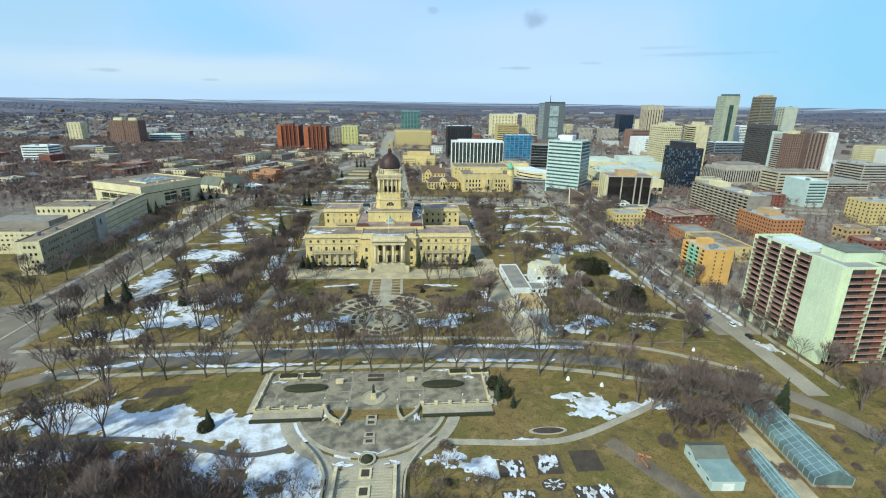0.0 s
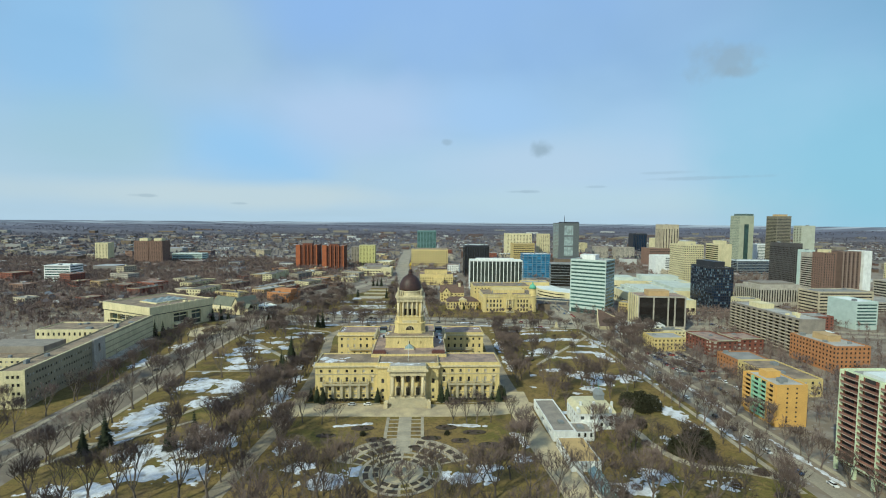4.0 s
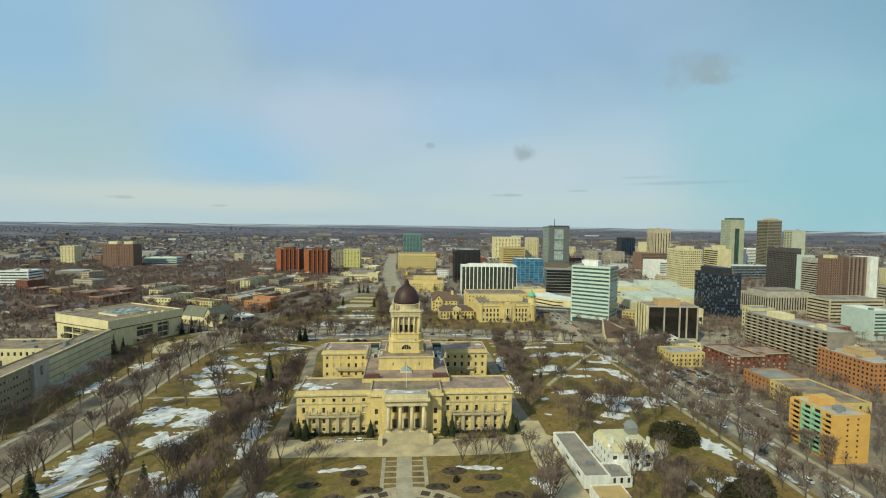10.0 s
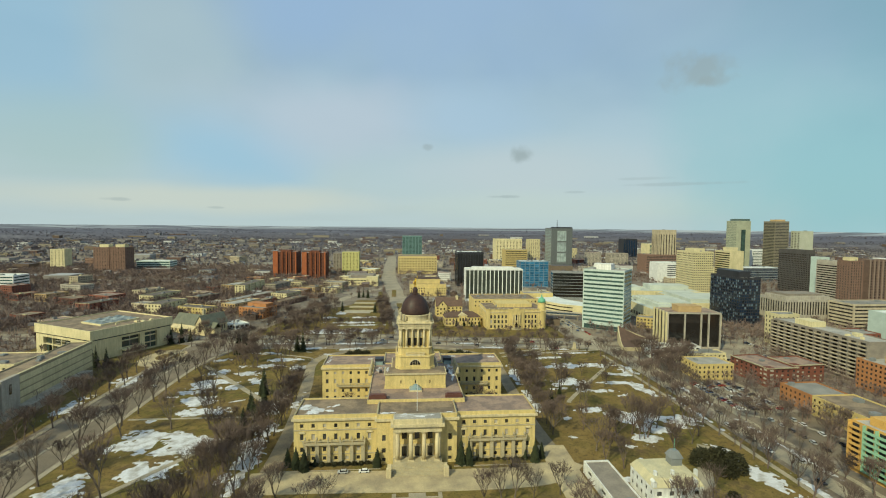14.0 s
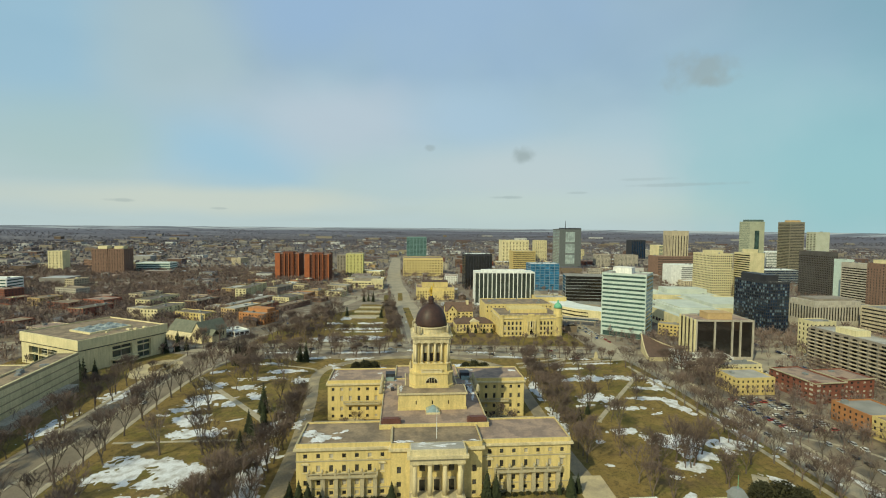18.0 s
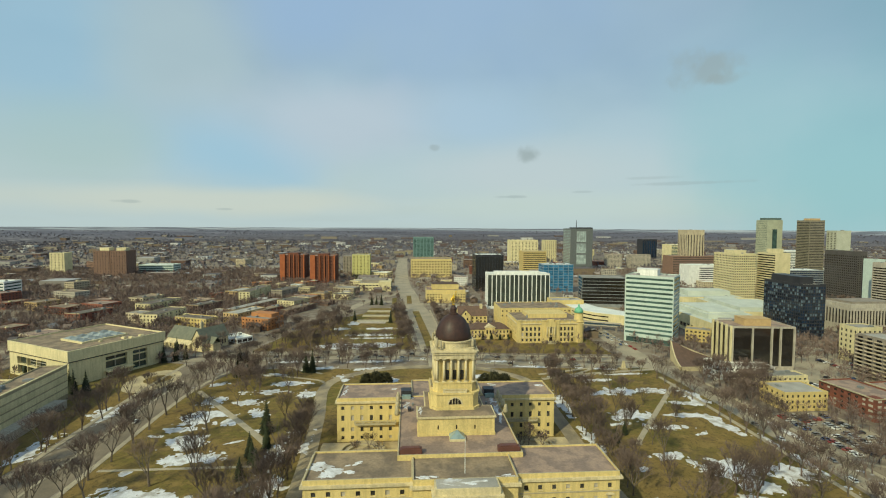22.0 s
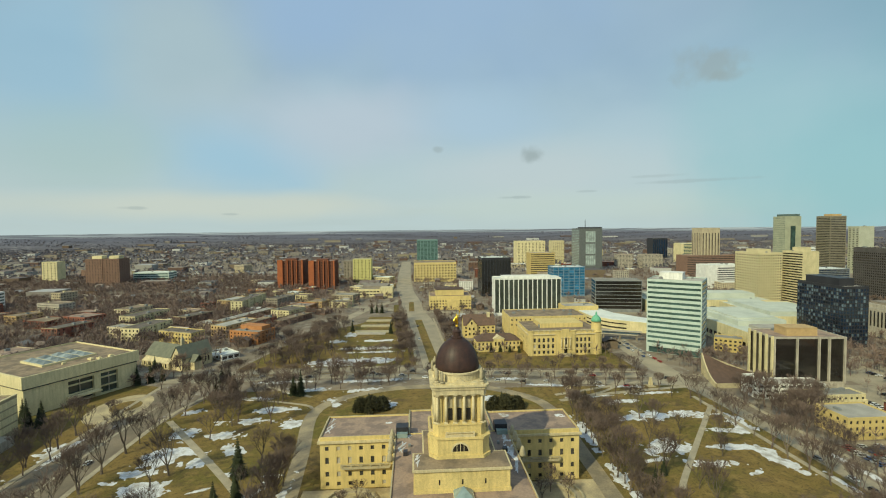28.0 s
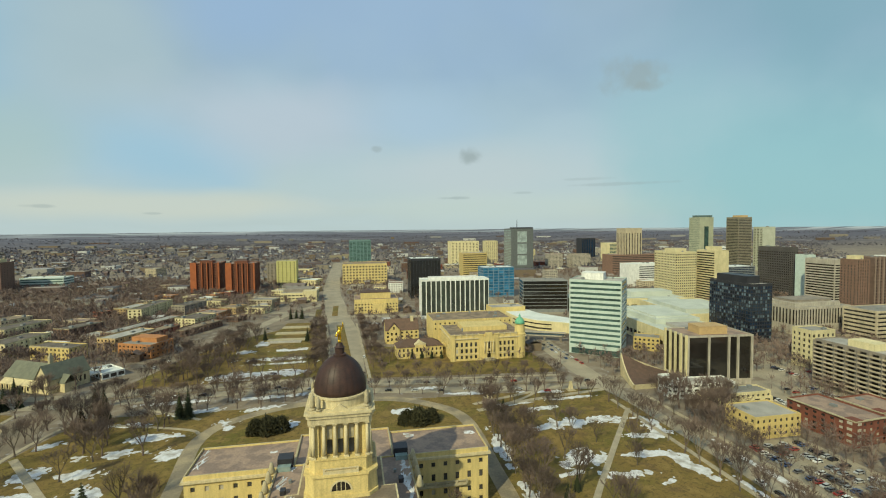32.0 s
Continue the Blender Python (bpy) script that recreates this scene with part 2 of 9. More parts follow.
TAN_BRICK = mat("tan_brick", (0.44, 0.31, 0.15), (0.36, 0.25, 0.125), scale=0.3, fine=4, vary=0.15)
YELLOW_BRICK = mat("yellow_brick", (0.53, 0.41, 0.165), (0.45, 0.35, 0.145), scale=0.3, fine=4, vary=0.1)
DARK_METAL = mat("dark_cladding", (0.035, 0.035, 0.04), (0.025, 0.025, 0.03), rough=0.45, scale=0.2)
GREY_METAL = mat("grey_cladding", (0.22, 0.23, 0.23), (0.17, 0.18, 0.18), rough=0.5, scale=0.2)
TEAL_PANEL = mat("pale_teal_panel", (0.47, 0.55, 0.50), (0.41, 0.485, 0.445), rough=0.6, scale=0.2, vary=0.06)
ROOF_GRAVEL = mat("gravel_roof", (0.27, 0.205, 0.135), (0.16, 0.125, 0.09), scale=0.16, fine=1.2, bump=0.3, lo=.42, hi=.6)
ROOF_PINK = mat("pinkish_roof_felt", (0.31, 0.225, 0.17), (0.215, 0.16, 0.13), scale=0.14, fine=1.2, lo=.45, hi=.55)
ROOF_GREY = mat("grey_roof", (0.36, 0.34, 0.30), (0.25, 0.24, 0.215), scale=0.08, fine=3, vary=0.25)
ROOF_WHITE = mat("pale_membrane_roof", (0.66, 0.68, 0.64), (0.54, 0.57, 0.54), scale=0.06, fine=3)
ROOF_PALE = mat("pale_green_roof", (0.50, 0.53, 0.46), (0.40, 0.43, 0.38), scale=0.06, fine=3)
ROOF_BROWN = mat("brown_shingle", (0.12, 0.075, 0.055), (0.09, 0.06, 0.045), scale=0.3, fine=4, vary=0.25)
SLATE = mat("grey_green_slate", (0.165, 0.17, 0.125), (0.125, 0.13, 0.10), scale=0.3, fine=4)
DOME = mat("brown_copper_dome", (0.060, 0.032, 0.026), (0.042, 0.025, 0.022), rough=0.5, scale=0.5, fine=3)
VERDIGRIS = mat("green_copper", (0.16, 0.42, 0.26), (0.12, 0.33, 0.22), rough=0.6, scale=0.6)
GOLD = mat("gilding", (0.95, 0.66, 0.08), (0.85, 0.55, 0.06), rough=0.28, metal=1.0, scale=2, bump=0)
BRONZE = mat("dark_bronze", (0.05, 0.055, 0.045), (0.035, 0.04, 0.035), rough=0.5, scale=2)
GLASS = glass("window_glass", (0.045, 0.045, 0.045))
GLASS_BLUE = glass("blue_glass", (0.03, 0.12, 0.22), rough=0.2, spec=.4)
GLASS_TEAL = glass("teal_glass", (0.065, 0.115, 0.108), rough=0.15, vary=0.3, spec=.6)
GLASS_DIM = glass("dim_blue_glass", (0.07, 0.11, 0.15), rough=0.15, vary=0.4)
GLASS_DARK = glass("black_glass", (0.022, 0.020, 0.018), rough=0.08, vary=0.2)
GLASS_NAVY = glass("navy_glass", (0.010, 0.024, 0.052), rough=0.1, vary=0.5)
GLASS_SKY = glass("pale_sky_glass", (0.26, 0.34, 0.33), rough=0.12, vary=0.1)
GLASS_ROOF = glass("greenhouse_glass", (0.17, 0.235, 0.235), rough=0.2, vary=0.2)
GLASS_CURTAIN = glass("pale_curtain_glass", (0.40, 0.48, 0.46), rough=0.2, vary=0.1)
BLIND = mat("window_blind", (0.44, 0.40, 0.32), (0.36, 0.33, 0.27), scale=0.5)
ASPHALT = mat("worn_asphalt", (0.215, 0.175, 0.125), (0.145, 0.12, 0.088), scale=0.07, fine=1.5, bump=0.05)
ASPHALT_DK = mat("dark_asphalt", (0.12, 0.105, 0.09), (0.085, 0.075, 0.065), scale=0.07, fine=1.5, bump=0.05)
PAVING = mat("sandy_paving", (0.48, 0.395, 0.235), (0.30, 0.25, 0.165), scale=0.12, fine=2, bump=0.05)
BOULEVARD = mat("boulevard_concrete", (0.34, 0.295, 0.215), (0.255, 0.222, 0.165), scale=0.06, fine=1.2, bump=0.05)
DRIVE = mat("stained_drive_concrete", (0.335, 0.275, 0.175), (0.20, 0.168, 0.12), scale=0.09, fine=1.2, bump=0.05, lo=.38, hi=.62)
PATH = mat("concrete_path", (0.38, 0.33, 0.235), (0.28, 0.245, 0.18), scale=0.2, fine=2, bump=0.05)


def grass_material():
    m = bpy.data.materials.new("dormant_grass")
    m.use_nodes = True
    nt = m.node_tree
    N, L = nt.nodes.new, nt.links.new
    bs = nt.nodes["Principled BSDF"]
    bs.inputs["Roughness"].default_value, bs.inputs["Specular IOR Level"].default_value = .95, .1
    geo = N("ShaderNodeNewGeometry")
    col = (0.190, 0.132, 0.048, 1)
    for scale, lo, hi, c, amount in ((.022, .42, .62, (0.130, 0.113, 0.032), 1.0), (.06, .54, .66, (0.115, 0.080, 0.048), .85), (.16, .5, .62, (0.235, 0.165, 0.062), .8), (.4, .52, .64, (0.095, 0.072, 0.032), .75), (1.6, .53, .68, (0.055, 0.045, 0.022), .75)):
        n = N("ShaderNodeTexNoise")
        n.inputs["Scale"].default_value, n.inputs["Detail"].default_value, n.inputs["Roughness"].default_value = scale, 5, .6
        L(geo.outputs["Position"], n.inputs["Vector"])
        r = N("ShaderNodeMapRange")
        r.inputs["From Min"].default_value, r.inputs["From Max"].default_value = lo, hi
        r.inputs["To Max"].default_value = amount
        L(n.outputs[0], r.inputs["Value"])
        x = N("ShaderNodeMix")
        x.data_type = 'RGBA'
        L(r.outputs[0], x.inputs["Factor"])
        if isinstance(col, tuple):
            x.inputs["A"].default_value = col
        else:
            L(col, x.inputs["A"])
        x.inputs["B"].default_value = (*c, 1)
        col = x.outputs["Result"]
    L(col, bs.inputs["Base Color"])
    bp = N("ShaderNodeBump")
    bp.inputs["Strength"].default_value, bp.inputs["Distance"].default_value = .5, .15
    L(n.outputs[0], bp.inputs["Height"])
    L(bp.outputs[0], bs.inputs["Normal"])
    return m


GRASS = grass_material()
EARTH = mat("trodden_earth", (0.20, 0.155, 0.10), (0.115, 0.09, 0.062), scale=0.12, fine=1.5, bump=0.3)
SOIL = mat("dark_soil", (0.075, 0.055, 0.035), (0.05, 0.038, 0.027), scale=0.3, fine=3, bump=0.4)
SNOW = mat("old_snow", (0.62, 0.625, 0.645), (0.35, 0.33, 0.30), scale=0.22, fine=1.6, rough=0.7, bump=0.4, lo=0.45, hi=0.66)
BARK = mat("grey_brown_bark", (0.145, 0.115, 0.088), (0.09, 0.072, 0.056), scale=1.5, fine=8, vary=0.3)
TWIG = mat("bare_twigs", (0.158, 0.115, 0.095), (0.098, 0.072, 0.062), scale=0.5, fine=4, vary=0.35, bump=0)
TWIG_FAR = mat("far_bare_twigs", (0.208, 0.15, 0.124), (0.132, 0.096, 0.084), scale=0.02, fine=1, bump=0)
# bluish distance haze put into the twig colour of the far woods
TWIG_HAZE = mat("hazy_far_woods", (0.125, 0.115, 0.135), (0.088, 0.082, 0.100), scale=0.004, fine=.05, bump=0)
TWIG_RED = mat("russet_shrub_twigs", (0.20, 0.105, 0.07), (0.14, 0.078, 0.055), scale=0.5, fine=4, vary=0.3, bump=0)
NEEDLES = mat("spruce_needles", (0.034, 0.040, 0.016), (0.020, 0.026, 0.012), scale=1.0, fine=5, vary=0.3, bump=0)
HEDGE = mat("clipped_hedge", (0.045, 0.042, 0.018), (0.03, 0.03, 0.014), scale=1.2, fine=6, bump=0.5, vary=0.2)
RUBBER = mat("tyre_rubber", (0.02, 0.02, 0.02), (0.015, 0.015, 0.015), scale=3, bump=0)
CARGLASS = glass("car_glass", (0.02, 0.022, 0.025), rough=0.08, vary=0.2)


# ---- building kit ----
class Geo:
    """Collects faces for one mesh."""

    def __init__(self):
        self.v, self.f = [], []

    def quad(self, a, b, c, d):
        n = len(self.v)
        self.v += [tuple(a), tuple(b), tuple(c), tuple(d)]
        self.f.append((n, n + 1, n + 2, n + 3))

    def tri(self, a, b, c):
        n = len(self.v)
        self.v += [tuple(a), tuple(b), tuple(c)]
        self.f.append((n, n + 1, n + 2))

    def box(self, x0, x1, y0, y1, z0, z1, bev=0.0):
        if bev:
            return self.prism([(x0 + bev, y0), (x1 - bev, y0), (x1, y0 + bev), (x1, y1 - bev), (x1 - bev, y1), (x0 + bev, y1), (x0, y1 - bev), (x0, y0 + bev)], z0, z1)
        n = len(self.v)
        self.v += [(x0, y0, z0), (x1, y0, z0), (x1, y1, z0), (x0, y1, z0), (x0, y0, z1), (x1, y0, z1), (x1, y1, z1), (x0, y1, z1)]
        self.f += [tuple(n + i for i in q) for q in ((3, 2, 1, 0), (4, 5, 6, 7), (0, 1, 5, 4), (1, 2, 6, 5), (2, 3, 7, 6), (3, 0, 4, 7))]
        return self

    def prism(self, poly, z0, z1, top=None):
        """An upright prism over an anticlockwise outline; top: another outline of as many points for its upper end."""
        n, k = len(self.v), len(poly)
        self.v += [(x, y, z0) for x, y in poly] + [(x, y, z1) for x, y in (top or poly)]
        self.f.append(tuple(n + k - 1 - i for i in range(k)))
        self.f.append(tuple(n + k + i for i in range(k)))
        for i in range(k):
            j = (i + 1) % k
            self.f.append((n + i, n + j, n + k + j, n + k + i))
        return self

    def lathe(self, profile, seg=16, cx=0.0, cy=0.0, a0=0.0):
        """Turns (radius, z) pairs round an upright axis."""
        n = len(self.v)
        for r, z in profile:
            for i in range(seg):
                a = a0 + 2 * math.pi * i / seg
                self.v.append((cx + r * math.cos(a), cy + r * math.sin(a), z))
        for k in range(len(profile) - 1):
            for i in range(seg):
                j = (i + 1) % seg
                self.f.append((n + k * seg + i, n + k * seg + j, n + (k + 1) * seg + j, n + (k + 1) * seg + i))
        self.f.append(tuple(n + seg - 1 - i for i in range(seg)))
        e = n + (len(profile) - 1) * seg
        self.f.append(tuple(e + i for i in range(seg)))
        return self

    def tube(self, p, q, r0, r1, seg=4):
        p, q = Vector(p), Vector(q)
        d = (q - p).normalized()
        u = d.orthogonal().normalized()
        w = d.cross(u)
        n = len(self.v)
        for c, r in ((p, r0), (q, r1)):
            for i in range(seg):
                a = 2 * math.pi * i / seg
                self.v.append(tuple(c + u * (r * math.cos(a)) + w * (r * math.sin(a))))
        for i in range(seg):
            j = (i + 1) % seg
            self.f.append((n + i, n + j, n + seg + j, n + seg + i))
        return self

    def gable(self, x0, x1, y0, y1, z0, zr, along='x', over=0.4, thick=0.25):
        """A pitched roof with eaves."""
        if along == 'x':
            ym = (y0 + y1) / 2
            pr = [(y0 - over, z0 - 0.1), (ym, zr), (y1 + over, z0 - 0.1), (y1 + over, z0 - 0.1 + thick), (ym, zr + thick), (y0 - over, z0 - 0.1 + thick)]
            P = lambda s, q: (s, q[0], q[1])
            a, b = x0 - over, x1 + over
        else:
            xm = (x0 + x1) / 2
            pr = [(x0 - over, z0 - 0.1), (xm, zr), (x1 + over, z0 - 0.1), (x1 + over, z0 - 0.1 + thick), (xm, zr + thick), (x0 - over, z0 - 0.1 + thick)]
            P = lambda s, q: (q[0], s, q[1])
            a, b = y0 - over, y1 + over
        n = len(self.v)
        self.v += [P(a, q) for q in pr] + [P(b, q) for q in pr]
        for i in range(6):
            j = (i + 1) % 6
            self.f.append((n + i, n + j, n + 6 + j, n + 6 + i))
        for o in (0, 6):
            self.f.append((n + o, n + o + 1, n + o + 4, n + o + 5))
            self.f.append((n + o + 1, n + o + 2, n + o + 3, n + o + 4))
        return self

    def mesh(self, name, smooth=False):
        me = bpy.data.meshes.new(name)
        me.from_pydata(self.v, [], self.f)
        if smooth:
            me.shade_smooth()
        me.update()
        return me


def put(name, geo, material, parent=None, label="", smooth=False, at=None):
    """Links a Geo (or a ready mesh) as one object, under parent if there is one."""
    me = geo.mesh(name, smooth) if isinstance(geo, Geo) else geo
    if not me.materials:
        me.materials.append(material)
    ob = new(name, me)
    if parent is not None:
        ob.parent = parent
    if at is not None:
        ob.matrix_basis = at
    if label:
        ob["label"] = label
    return ob


def thing(name, label, category, x, y, rot=0.0, z=0.0, group="", kind=""):
    e = new(name)
    e.empty_display_size = 2
    e.matrix_basis = pose(x, y, z, 0, 0, rot)
    return tagged(e, label, category, group, kind)


def setting(name, geo, material, label, category, kind="structure", group=""):
    return tagged(put(name, geo, material), label, category, group, kind)


PANES = {}
FOOT = []          # footprints of what is built: middle and half size


def pane_mesh(w, h, material):
    """A window: a pane in a thin frame, facing -y, its middle at the origin."""
    key = (round(w, 2), round(h, 2), material.name)
    if key not in PANES:
        g = Geo().box(-w / 2, w / 2, 0, 0.06, -h / 2, h / 2)
        PANES[key] = g.mesh("window")
        PANES[key].materials.append(material)
    return PANES[key]


def side_frame(face, w, d):
    """Origin, run and outward normal of one side of a block w by d whose front-left corner is the origin."""
    return {'S': ((0, 0), (1, 0), (0, -1), w), 'E': ((w, 0), (0, 1), (1, 0), d), 'N': ((w, d), (-1, 0), (0, 1), w), 'W': ((0, d), (0, -1), (-1, 0), d)}[face]


def wall_side(g, o, u, n, length, z0, z1, cols, rows, depth):
    """One wall with openings at every crossing of cols and rows, their reveals going depth inwards. Returns the openings."""
    us = sorted({0.0, length, *[c for q in cols for c in q]})
    zs = sorted({z0, z1, *[c for q in rows for c in q]})
    P = lambda a, z, k=0.0: (o[0] + u[0] * a - n[0] * k, o[1] + u[1] * a - n[1] * k, z)
    holes = [(c, r) for c in cols for r in rows]
    if not holes:
        g.quad(P(0, z0), P(length, z0), P(length, z1), P(0, z1))
        return []
    # full-width strips between the rows, piers within them
    zz = [z0] + [v for r in rows for v in r] + [z1]
    for i in range(0, len(zz), 2):
        if zz[i + 1] - zz[i] > 1e-4:
            g.quad(P(0, zz[i]), P(length, zz[i]), P(length, zz[i + 1]), P(0, zz[i + 1]))
    uu = [0.0] + [v for c in cols for v in c] + [length]
    for r in rows:
        for i in range(0, len(uu), 2):
            if uu[i + 1] - uu[i] > 1e-4:
                g.quad(P(uu[i], r[0]), P(uu[i + 1], r[0]), P(uu[i + 1], r[1]), P(uu[i], r[1]))
    for (a, b), (c, e) in holes:
        g.quad(P(a, c), P(a, c, depth), P(a, e, depth), P(a, e))
        g.quad(P(b, c, depth), P(b, c), P(b, e), P(b, e, depth))
        g.quad(P(a, c), P(b, c), P(b, c, depth), P(a, c, depth))
        g.quad(P(a, e, depth), P(b, e, depth), P(b, e), P(a, e))
    return holes


def spread(length, n, frac, margin=0.0):
    """n openings of width frac of their bay along a wall."""
    bay = (length - 2 * margin) / n
    return [(margin + bay * (i + 0.5 - frac / 2), margin + bay * (i + 0.5 + frac / 2)) for i in range(n)]


def storeys(z0, z1, n, frac, low=0.5):
    h = (z1 - z0) / n
    return [(z0 + h * (i + low * (1 - frac)), z0 + h * (i + low * (1 - frac) + frac)) for i in range(n)]


def panes(parent, o, u, n, holes, depth, material, every=True, chance=0.0, other=None, rnd=None, joined=None):
    """Fills openings with panes: one object each, or one joined mesh for sides that are never passed near."""
    ang = math.atan2(u[1], u[0])
    if every:
        for (a, b), (c, e) in holes:
            m = other if other is not None and rnd.random() < chance else material
            k = depth - 0.02
            ob = new("window", pane_mesh(b - a, e - c, m))
            ob.parent = parent
            ob.matrix_basis = Matrix.Translation((o[0] + u[0] * (a + b) / 2 - n[0] * k, o[1] + u[1] * (a + b) / 2 - n[1] * k, (c + e) / 2)) @ Matrix.Rotation(ang, 4, 'Z')
    elif holes:
        g = joined if joined is not None else Geo()
        k = depth - 0.05
        for (a, b), (c, e) in holes:
            P = lambda s, z: (o[0] + u[0] * s - n[0] * k, o[1] + u[1] * s - n[1] * k, z)
            g.quad(P(a, c), P(b, c), P(b, e), P(a, e))
        if joined is None:
            put("glazing", g, material, parent)["kind"] = "stuff"


def block(parent, x, y, w, d, z0, z1, wall, roof, sides=None, glassm=None, depth=0.3, parapet=0.7, every="SWE", rnd=None, chance=0.0, other=None, wname="wall", cornice=None):
    """A block with windows on its sides, a parapet and a sunk flat roof. sides: face -> (columns, rows) of openings."""
    sides, glassm = sides or {}, glassm or GLASS
    rnd = rnd or random.Random(int(abs(x * 7 + y * 13 + w)))
    if z0 < 5:
        mid = parent.matrix_basis @ Vector((x + w / 2, y + d / 2, 0))
        FOOT.append((mid.x, mid.y, w / 2, d / 2, parent.matrix_basis.to_euler().z))
    g, far_panes = Geo(), Geo()
    for f in "SENW":
        (ox, oy), u, n, ln = side_frame(f, w, d)
        cols, rows = sides.get(f, ([], []))
        if isinstance(cols, tuple):
            cols = spread(ln, *cols)
        if isinstance(rows, tuple):
            rows = storeys(*rows)
        o = (x + ox, y + oy)
        holes = wall_side(g, o, u, n, ln, z0, z1, cols, rows, depth)
        near = parent.matrix_basis.translation.y < 640 and f in every and len(holes) <= 290
        panes(parent, o, u, n, holes, depth, glassm, near, chance, other, rnd, far_panes)
    if far_panes.f:
        put("glazing", far_panes, glassm, parent)["kind"] = "stuff"
    t = 0.45
    a, b, c, e, zr = x + t, x + w - t, y + t, y + d - t, z1 - parapet
    X, Y = x + w, y + d
    cap = Geo() if wall is STONE else g
    for q in (((x, y), (X, y), (b, c), (a, c)), ((X, y), (X, Y), (b, e), (b, c)), ((X, Y), (x, Y), (a, e), (b, e)), ((x, Y), (x, y), (a, c), (a, e))):
        cap.quad(*[(p[0], p[1], z1) for p in q])
    if cap is not g:
        put("coping", cap, STONE_GREY, parent)
    for p, q in (((a, c), (b, c)), ((b, c), (b, e)), ((b, e), (a, e)), ((a, e), (a, c))):
        g.quad((*p, z1), (*q, z1), (*q, zr), (*p, zr))
    put(wname, g, wall, parent)
    put("roof", Geo().box(a, b, c, e, zr - 0.4, zr), roof, parent)
    if cornice:
        cz, ch, co, cm = cornice
        cg = Geo()
        cg.box(x - co, X + co, y - co, y, cz, cz + ch).box(x - co, X + co, Y, Y + co, cz, cz + ch).box(x - co, x, y, Y, cz, cz + ch).box(X, X + co, y, Y, cz, cz + ch)
        put("cornice", cg, cm, parent)


def rooftop(parent, x0, x1, y0, y1, z, n, seed, material=None):
    """Plant boxes, vents and a hatch on a flat roof."""
    r = random.Random(seed)
    for i in range(n):
        w, d, h = r.uniform(1.5, 4.5), r.uniform(1.5, 4), r.uniform(0.8, 2.2)
        x, y = r.uniform(x0 + 1, x1 - 1 - w), r.uniform(y0 + 1, y1 - 1 - d)
        g = Geo().box(x, x + w, y, y + d, z, z + h, 0.15)
        g.box(x + w * .25, x + w * .75, y + d * .25, y + d * .75, z + h, z + h + 0.25)
        put("roof_unit", g, material or GREY_METAL, parent)


# ---- ground, streets, lawns ----
def ground_material():
    m = bpy.data.materials.new("city_ground")
    m.use_nodes = True
    nt = m.node_tree
    N, L = nt.nodes.new, nt.links.new
    bs = nt.nodes["Principled BSDF"]
    bs.inputs["Roughness"].default_value = 0.95
    geo = N("ShaderNodeNewGeometry")

    def noise_at(scale, detail=4):
        n = N("ShaderNodeTexNoise")
        n.inputs["Scale"].default_value, n.inputs["Detail"].default_value = scale, detail
        L(geo.outputs["Position"], n.inputs["Vector"])
        return n.outputs[0]

    def rng(v, a, b, c=0.0, d=1.0):
        r = N("ShaderNodeMapRange")
        r.inputs["From Min"].default_value, r.inputs["From Max"].default_value = a, b
        r.inputs["To Min"].default_value, r.inputs["To Max"].default_value = c, d
        L(v, r.inputs["Value"])
        return r.outputs[0]

    def mix(f, a, b):
        x = N("ShaderNodeMix")
        x.data_type = 'RGBA'
        L(f, x.inputs["Factor"])
        for k, v in (("A", a), ("B", b)):
            if isinstance(v, tuple):
                x.inputs[k].default_value = (*v, 1)
            else:
                L(v, x.inputs[k])
        return x.outputs["Result"]

    base = mix(rng(noise_at(0.02), 0.4, 0.6), (0.145, 0.116, 0.086), (0.215, 0.172, 0.124))
    base = mix(rng(noise_at(0.11), 0.5, 0.62), base, (0.235, 0.20, 0.155))
    base = mix(rng(noise_at(0.30), 0.62, 0.68, 0, 0.6), base, (0.36, 0.35, 0.36))
    # beyond the streets: dark woods, then open snowy fields, haze put into the colour
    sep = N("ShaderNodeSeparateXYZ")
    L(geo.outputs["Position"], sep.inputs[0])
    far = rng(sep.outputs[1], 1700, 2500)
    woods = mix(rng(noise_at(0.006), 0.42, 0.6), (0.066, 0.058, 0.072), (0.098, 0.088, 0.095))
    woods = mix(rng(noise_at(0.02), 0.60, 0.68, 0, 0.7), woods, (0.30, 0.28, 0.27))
    wide = N("ShaderNodeVectorMath")
    wide.operation = 'MULTIPLY'
    wide.inputs[1].default_value = (0.12, 1.0, 1.0)
    L(geo.outputs["Position"], wide.inputs[0])

    def strips(scale):
        n = N("ShaderNodeTexNoise")
        n.inputs["Scale"].default_value, n.inputs["Detail"].default_value = scale, 3
        L(wide.outputs[0], n.inputs["Vector"])
        return n.outputs[0]

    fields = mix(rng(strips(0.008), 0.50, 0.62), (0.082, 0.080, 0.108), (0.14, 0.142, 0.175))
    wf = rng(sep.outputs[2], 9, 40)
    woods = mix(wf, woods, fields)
    # paler towards the rim: horizon haze painted over the strips of snow
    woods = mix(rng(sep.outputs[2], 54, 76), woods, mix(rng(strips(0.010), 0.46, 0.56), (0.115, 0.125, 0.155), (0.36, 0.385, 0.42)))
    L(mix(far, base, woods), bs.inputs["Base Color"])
    return m


def far_rise(r):
    return 0.0 if r < 3000 else 84.0 * ((r - 3000) / 1780) ** 1.5


